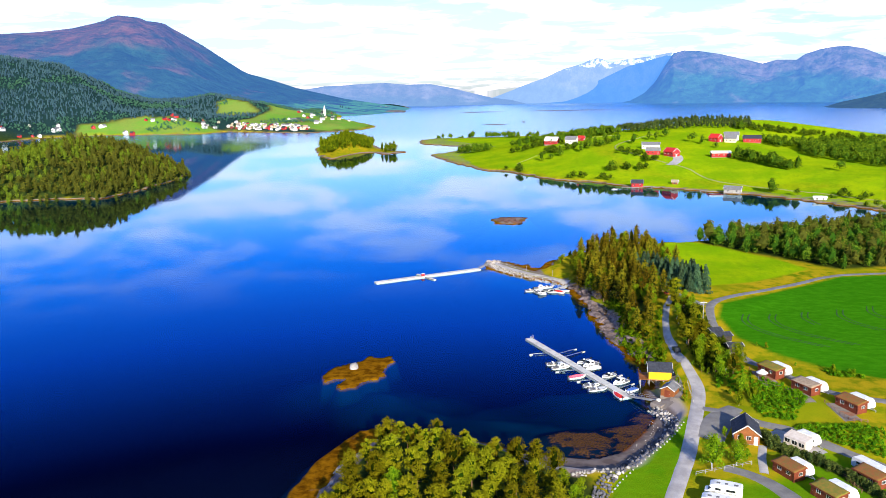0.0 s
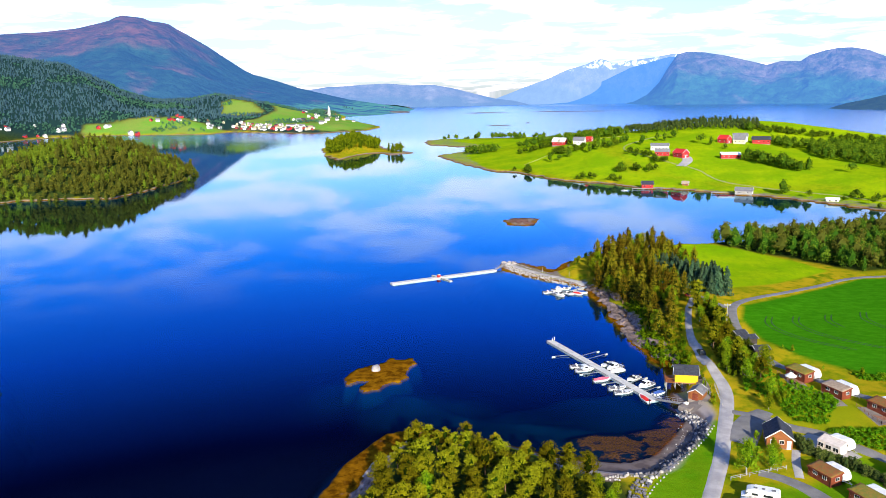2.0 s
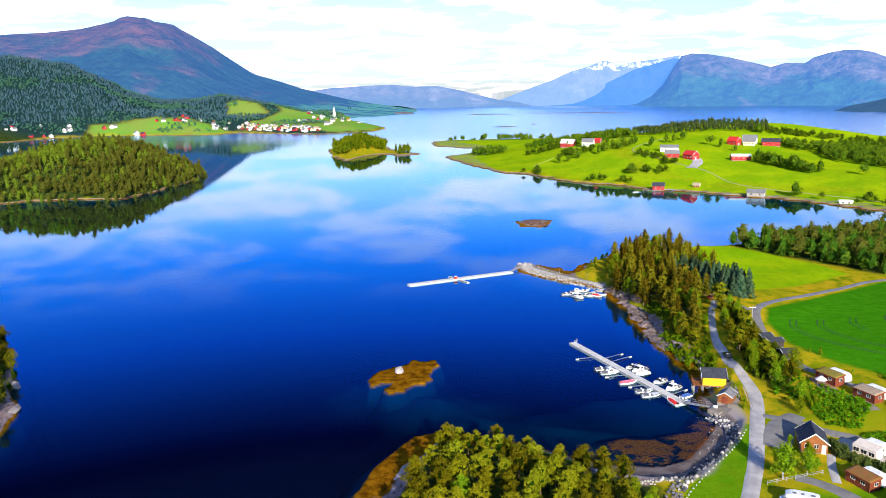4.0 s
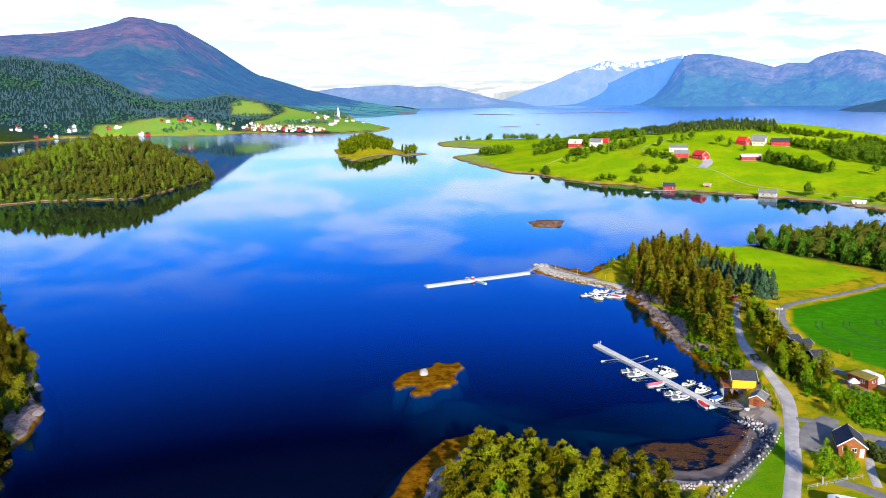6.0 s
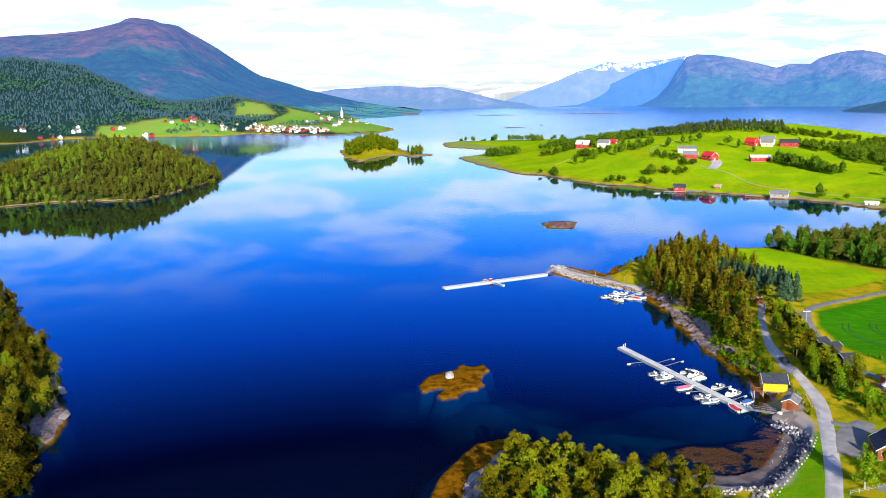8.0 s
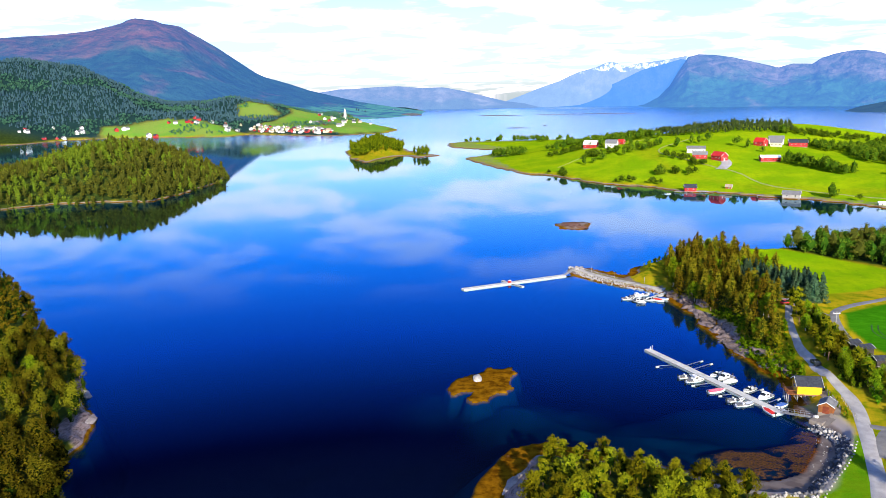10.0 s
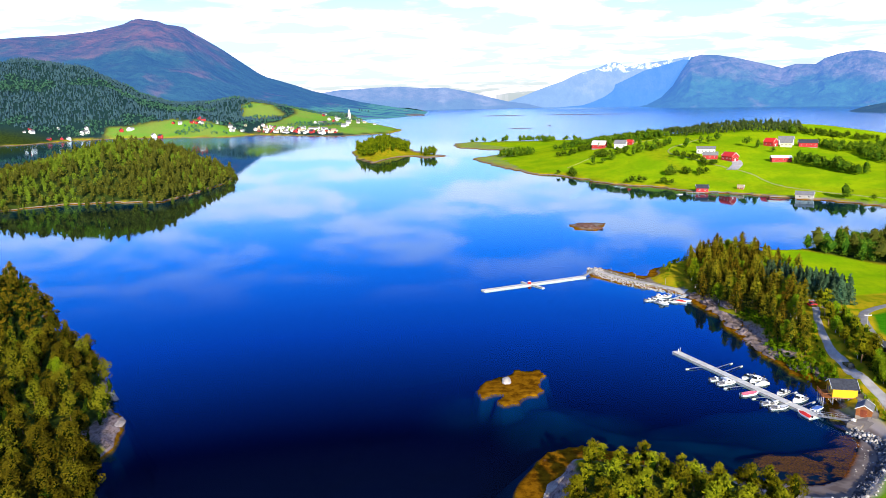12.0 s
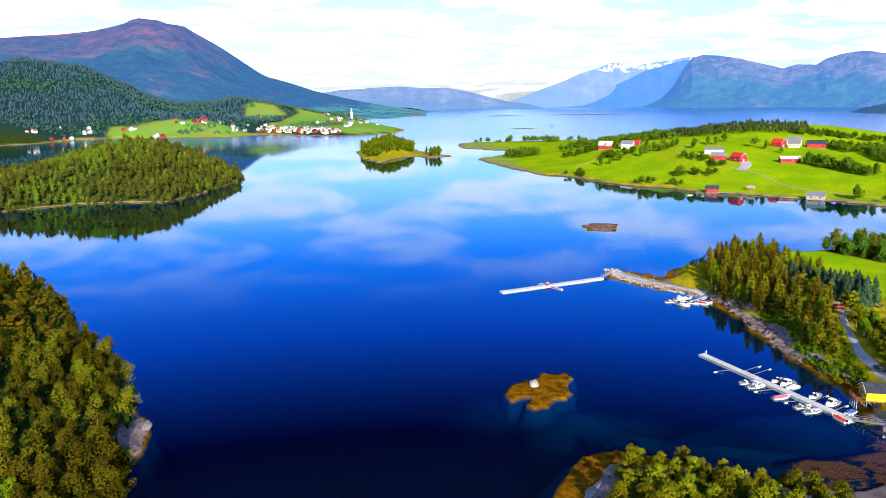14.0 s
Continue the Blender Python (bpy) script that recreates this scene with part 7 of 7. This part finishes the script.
for f_, s_, ln_ in ((14.8, -1, 6.0), (16.8, 1, 7.5), (20.0, 1, 8.5), (31.0, -1, 6.5), (33.0, 1, 5.0), (39.5, -1, 5.0), (41.0, 1, 7.0), (47.6, 1, 6.0)):
    nx_, ny_ = -d_.y * s_, d_.x * s_
    ax_, ay_ = P0[0] + d_.x * f_ + nx_ * 1.15, P0[1] + d_.y * f_ + ny_ * 1.15
    fin = thing("mooring_finger", pose(ax_, ay_, 0, 0, 0, math.degrees(math.atan2(ny_, nx_)) + 12 * s_), "slim metal mooring boom beside the pier", "mooring boom", "mooring booms")
    bm = fresh()
    for yy in (-0.18, 0.18):
        rod(bm, (0, yy, 0.38), (ln_, yy * 0.4, 0.34), 0.05, sides=6)
    for k in range(int(ln_)):
        rod(bm, (k + 0.4, -0.17, 0.37), (k + 0.4, 0.17, 0.37), 0.03, sides=5)
    part("boom", bm, M_metal, fin)
    bm = fresh()
    rod(bm, (ln_ - 0.9, 0, 0.1), (ln_ + 0.1, 0, 0.1), 0.24, sides=10)
    part("float", bm, M_float, fin)
for bx_, by_, br_, kw_ in ((9.5, 303.2, 20, {"l": 5.4}), (13.0, 307.0, 15, {"l": 5.2, "cabin": True}), (13.0, 299.0, -50, {"l": 6.6, "cabin": True}), (17.0, 301.6, -38, {"l": 5.2}), (20.5, 300.8, -42, {"l": 5.0, "cover": M_redpaint}),
                           (22.6, 303.4, -40, {"l": 4.8, "cover": M_bluecover}), (16.2, 308.6, 20, {"l": 4.8})):
    boat(bx_, by_, br_, label="small boat moored at the inner pier", **kw_)
for lx_, ly_ in ((P0[0] + 0.8, P0[1] - 1.0), (P0[0] + 1.5, P0[1] + 0.1)):
    post = thing("mooring_post", pose(lx_, ly_, 0.5), "short white post at the end of the pier", "post", "pier posts")
    bm = fresh()
    rod(bm, (0, 0, 0), (0, 0, 1.1), 0.08, 0.07, 8)
    part("shaft", bm, M_trim, post)
kiosk = thing("dock_box", pose(-37.3, 325.2, 0.55, 0, 0, 30), "red and white equipment box on the outer pier", "box")
bm = fresh()
box(bm, 0, 0, 0, 1.2, 0.9, 1.0, bevel=0.05)
part("body", bm, M_redpaint, kiosk)
bm = fresh()
box(bm, 0, 0, 1.0, 1.3, 1.0, 0.12, bevel=0.03)
part("lid", bm, M_trim, kiosk, "white lid")


# ---- farms, village, church across the water ----
def far_house(name, x, y, rz, w, l, h, rise, wall_m, roof_m, label, category="house", group="", windows=3, tiny=False):
    root = gabled(thing(name, spot(x, y, rz, 1.0, 0.3), label, category, group), w, l, h, rise, wall_m, roof_m, 0.5, 0.25, -1.5 if tiny else 0.0, not tiny)
    if tiny:
        window(root, w / 2, 0, h * 0.55, 1.6, 1.4, "x")
        window(root, 0, -l / 2, h * 0.55, 1.6, 1.4, "-y")
        window(root, 0, l / 2, h * 0.55, 1.6, 1.4, "y")
        return root
    for k in range(windows):
        yy = l * ((k + 0.5) / windows - 0.5)
        for s, f in ((-1, "-x"), (1, "x")):
            window(root, s * w / 2, yy, h * 0.55, 1.1, 1.2, f)
    for xx in (-w * 0.22, w * 0.22):
        window(root, xx, -l / 2, h * 0.55, 1.0, 1.2, "-y")
    door(root, 0, -l / 2, 0.1, 1.1, 2.1, "-y")
    return root


far_house("barn", 133, 785, 78, 8, 17, 4.5, 2.2, M_white, M_greyroof, "long white farm building with a grey roof", "barn", "farm buildings", 5)
far_house("barn", 130, 753, 80, 7, 13, 4.0, 2.6, M_red, M_greyroof, "red wooden barn with a grey roof", "barn", "farm buildings", 3)
far_house("barn", 145, 741, 30, 8, 13, 4.5, 3.2, M_red, M_redpaint, "large red barn with a red roof", "barn", "farm buildings", 3)
far_house("barn", 188, 735, 88, 7, 17, 4.0, 1.6, M_red, M_trim, "long low red barn with a pale roof", "barn", "farm buildings", 4)
far_house("barn", 203, 818, 40, 8, 11, 4.5, 3.5, M_red, M_redpaint, "red barn with a steep roof", "barn", "farm buildings", 2)
far_house("farmhouse", 222, 832, 80, 8, 14, 5.5, 3.0, M_white, M_greyroof, "white farmhouse with a grey roof", "house", "farm buildings", 3)
far_house("barn", 240, 822, 80, 9, 17, 4.5, 3.0, M_red, M_slate, "red barn with a dark roof", "barn", "farm buildings", 4)
far_house("farmhouse", 217, 815, 70, 7, 11, 4.5, 3.0, M_cream, M_greyroof, "cream coloured farm building", "house", "farm buildings", 3)
far_house("farmhouse", 40, 890, 65, 9, 15, 4.5, 4.0, M_red, M_trim, "red house with a pale roof among trees", "house", "farm buildings", 3)
far_house("farmhouse", 60, 862, 70, 8, 12, 5.0, 3.5, M_white, M_greyroof, "white wooden house among trees", "house", "farm buildings", 3)
far_house("shed", 72, 880, 60, 5, 7, 3.5, 2.0, M_red, M_redpaint, "small red shed among trees", "shed", "farm buildings", 1)
far_house("boathouse", 99, 637, 84, 6, 9, 3.4, 2.2, M_red, M_slate, "red boathouse with a black roof at the water", "boathouse", "shore sheds", 2)
far_house("boathouse", 164, 597, 66, 7, 12, 3.0, 2.0, M_grey, M_greyroof, "grey boathouse beside the meadow shore", "boathouse", "shore sheds", 2)
far_house("shed", 130, 642, 70, 3.5, 4.5, 2.2, 1.4, M_orange, M_felt, "tiny brown shed on the shore meadow", "shed", "shore sheds", 1)
far_house("shed", 212, 556, 80, 3, 8, 1.8, 0.8, M_white, M_trim, "low white shed by the shore", "shed", "shore sheds", 2)
for jx_, jy_, jr_, jl_ in ((93, 632, 170, 14), (108, 634, 175, 12), (148, 606, 165, 12)):
    jet = thing("jetty", pose(jx_, jy_, 0, 0, 0, jr_), "low timber jetty along the meadow shore", "jetty", "jetties")
    bm = fresh()
    box(bm, 0, 0, 0.7, jl_, 2.4, 0.2)
    part("walkway", bm, M_grey, jet)
    for k in range(4):
        for s_ in (-1, 1):
            bm = fresh()
            rod(bm, (jl_ * (k / 3 - 0.5) * 0.92, s_, -2.5), (jl_ * (k / 3 - 0.5) * 0.92, s_, 0.75), 0.15, sides=6)
            part("stilt", bm, M_grey, jet)

v_rng = np.random.default_rng(70)
h_white = far_house("village_house", -470, 1602, 20, 8, 11, 5.0, 3.5, M_white, M_greyroof, "white wooden village house by the water", "house", "village houses", 2, True)
h_red = far_house("village_house", -500, 1622, 60, 7, 10, 4.5, 3.2, M_red, M_slate, "red wooden village house by the water", "house", "village houses", 2, True)
h_cream = far_house("village_house", -450, 1610, 100, 8, 10, 5.0, 3.2, M_cream, M_felt, "cream village house with a brown roof", "house", "village houses", 2, True)


def settle(poly, n, apart, reds=0.28):
    for hx, hy in scatter(poly, n, apart, v_rng):
        if ground_at(hx, hy) < 0.6:
            continue
        u = v_rng.uniform()
        src = h_red if u < reds else (h_cream if u > 0.85 else h_white)
        copy_thing(src, spot(hx, hy, v_rng.uniform(0, 180), v_rng.uniform(0.45, 0.75), 0.3))


settle([(-655, 1690), (-585, 1645), (-500, 1612), (-446, 1598), (-440, 1625), (-490, 1655), (-570, 1690), (-650, 1725)], 75, 9.0)
settle([(-600, 1960), (-480, 1850), (-420, 1800), (-400, 1900), (-500, 2050), (-600, 2080)], 16, 20)
# farms on the mainland slope and houses below the church
for hx, hy, red in ((-966, 1533, 0), (-963, 1543, 0), (-979, 1570, 0), (-913, 1592, 1), (-904, 1606, 0), (-898, 1609, 0), (-825, 1657, 1), (-809, 1656, 0), (-784, 1663, 1), (-771, 1659, 1), (-759, 1654, 0), (-780, 1693, 1), (-765, 1680, 1), (-734, 1681, 0), (-679, 1628, 0), (-700, 1672, 0), (-827, 1565, 0), (-812, 1565, 1), (-969, 1465, 1), (-982, 1442, 1), (-964, 1479, 0), (-1027, 1457, 0), (-540, 1794, 0), (-521, 1768, 0), (-514, 1782, 1), (-537, 1911, 0), (-511, 1854, 1), (-520, 1917, 0), (-450, 1702, 0), (-451, 1743, 0), (-470, 1830, 0), (-494, 1748, 1)):
    copy_thing(h_red if red else h_white, spot(hx, hy, v_rng.uniform(0, 180), v_rng.uniform(0.7, 1.0), 0.3))
settle([(-690, 1640), (-660, 1660), (-680, 1720), (-720, 1700)], 4, 18)
settle([(-1040, 1420), (-985, 1440), (-980, 1560), (-1060, 1560)], 3, 20)
settle([(-640, 3000), (-560, 2700), (-700, 2600), (-760, 3000)], 16, 45, 0.1)
settle([(-600, 3650), (-560, 3500), (-720, 3350), (-800, 3600)], 22, 35, 0.1)
church = gabled(thing("church", spot(-508, 1990, 30, 0.9, 0.3), "white wooden church with a pointed tower", "church"), 10, 22, 8, 6, M_white, M_slate, 0.4, 0.25)
bm = fresh()
box(bm, 0, -13, -1, 6, 6, 19)
tower = part("tower", bm, M_white, church)
bm = fresh()
bmesh.ops.create_cone(bm, cap_ends=True, segments=8, radius1=4.0, radius2=0.15, depth=14, matrix=pose(0, -13, 25))
part("spire", bm, M_white, tower)
for s_ in (-1, 1):
    for k in range(4):
        window(church, s_ * 5, -7 + k * 4.6, 4.5, 1.2, 3.0, "x" if s_ > 0 else "-x")


def reef(name, x, y, sx, sy, h, seed, label):
    """A low wooded or bare skerry in the fjord."""
    return outcrop(x, y, sx, sy, h, seed, name, label, -0.3, M_stone_dark)


reef("skerry", -150, 2950, 90, 22, 2.6, 60, "flat bare skerry in the open fjord")
reef("skerry", 190, 3020, 220, 18, 2.2, 61, "long flat skerry in the open fjord")
reef("skerry", -60, 1850, 30, 9, 1.6, 62, "tiny bare reef in the sound")
reef("skerry", 10, 1980, 6, 5, 2.0, 63, "tiny bare reef in the sound")
for sx_, sy_, n_, rad_ in ((-640, 3080, 50, 48), (-510, 3150, 40, 40)):
    reef("wooded_islet", sx_, sy_, rad_ * 1.3, rad_ * 0.6, 9, 64 + n_, "small dark islet near the mainland")
isl = [(sx_ + v_rng.normal() * 28, sy_ + v_rng.normal() * 12) for sx_, sy_ in ((-640, 3080), (-510, 3150)) for k in range(45)]
far_wood("islet_wood", "dark trees on the small fjord islets", isl, ("birch", "spruce"), (7, 11), 26, 0.3, v_rng, M_farwood, 12.0)

# ferry far out under the mountains
ferry = thing("ferry", pose(1380, 3480, 0, 0, 0, 10), "small white ferry far out on the fjord", "ferry")
bm = loft(fresh(), [[(f * 40, ww, 0), (f * 40, ww, 4), (f * 40, -ww, 4), (f * 40, -ww, 0)] for f, ww in ((-0.5, 2), (-0.35, 5), (0.35, 5), (0.5, 2))])
part("hull", bm, M_gel, ferry)
bm = fresh()
box(bm, 0, 0, 4, 24, 8, 4, bevel=0.5)
box(bm, 3, 0, 8, 9, 7, 3, bevel=0.4)
part("deckhouse", bm, M_gel, ferry)

# hedges and bushes of the campsite, reed and scrub along the bank
for hedge, n_, sc_ in (
                       ([(58, 188), (61, 193), (63, 190), (64, 184)], 14, 0.8), ([(55, 205), (56.5, 214), (57, 226), (57, 240)], 34, 0.9), ([(44.5, 214), (45.5, 222), (44, 232)], 16, 0.65), ([(46.2, 187), (47.0, 198), (46.6, 208)], 22, 0.42),
                       ([(36, 240), (40, 232), (42, 224), (43, 214)], 16, 0.6), ([(70, 383), (82, 386), (92, 386)], 12, 0.8), ([(22, 340), (28, 360), (36, 366)], 14, 0.9), ([(50, 158), (54, 164), (53, 172)], 10, 0.9)):
    pts = np.array(hedge, float)
    for k in range(n_):
        f = k / n_ * (len(hedge) - 1)
        i = int(f)
        q = pts[i] + (pts[i + 1] - pts[i]) * (f - i) + t_rng.normal(size=2) * (0.35 if sc_ < 0.43 else 1.3)
        plant("bush", float(q[0]), float(q[1]), sc_ * t_rng.uniform(0.5, 1.0), "bushes round the campsite")

# rough growth on the banks between the lanes
scrub = []
for patch_, n_ in (([(61.8, 189.7), (66.0, 195.0), (71.7, 189.1), (73.5, 183.4), (67.9, 174.1), (61.7, 177.7), (60.7, 183.2)], 380), ([(66.8, 171.9), (75.3, 170.3), (84.3, 167.5), (80.4, 158.2), (74.9, 163.0), (70.6, 166.9)], 420), ([(57.1, 206.2), (63.4, 209.1), (65.0, 199.0), (63.4, 190.6), (58.4, 189.5), (55.4, 194.0)], 60), ([(84, 203), (92, 203), (92, 197), (85, 198)], 30)):
    scrub += scatter(patch_, n_, 0.85, t_rng)
far_wood("bank_scrub", "tangled green scrub covering the bank between the lanes", scrub, ("birch", "round"), (0.8, 1.7), 150, 0.115, t_rng, M_scrub, -0.3, 1.8, 0.65)
slope = scatter([(54, 206), (53.5, 222), (55, 243), (58.5, 257), (63.5, 250), (63, 235), (63.5, 217), (61, 205)], 330, 1.25, t_rng)
far_wood("slope_scrub", "dense dark green thicket on the slope between the roads", slope, ("birch", "full"), (1.3, 3.0), 150, 0.10, t_rng, M_eastwood, -0.4, 1.5, 0.65)
verge = scatter([(39, 222), (37.5, 235), (37, 248), (39, 260), (38, 270), (35, 279), (39, 282), (43, 268), (43, 250), (41.5, 236), (43, 226)], 200, 1.3, t_rng) + scatter([(36, 248), (36, 238), (41, 226), (45, 214), (48, 224), (48, 238), (51, 250), (46, 252)], 160, 1.4, t_rng)
far_wood("shore_scrub", "low green scrub above the shore rocks", verge, ("birch",), (0.8, 2.2), 90, 0.16, t_rng, M_scrub, -0.3, 1.8, 0.55)
for bx_, by_, bs_ in ((86, 201, 0.8), (90, 198, 0.75), (74, 217, 0.7), (72, 219, 0.45), (78, 205, 0.4)):
    plant("bush", bx_, by_, bs_, "bushes round the campsite")
hedge_line = np.array([(59.6, 168.5), (59.3, 164.5), (61.5, 160.8), (66.0, 157.6), (68.8, 153.0), (71.0, 148.5), (73.5, 142.0), (77.0, 136.0)])
hedge_places = []
for k in range(150):
    f = t_rng.uniform(0, len(hedge_line) - 1.001)
    q = hedge_line[int(f)] + (hedge_line[int(f) + 1] - hedge_line[int(f)]) * (f - int(f)) + t_rng.normal(size=2) * 0.55
    hedge_places.append((float(q[0]), float(q[1])))
far_wood("hedge", "dense dark olive hedge between the camp pitches", hedge_places, ("full",), (1.7, 2.5), 110, 0.13, t_rng, M_crest, -0.1, 1.5)
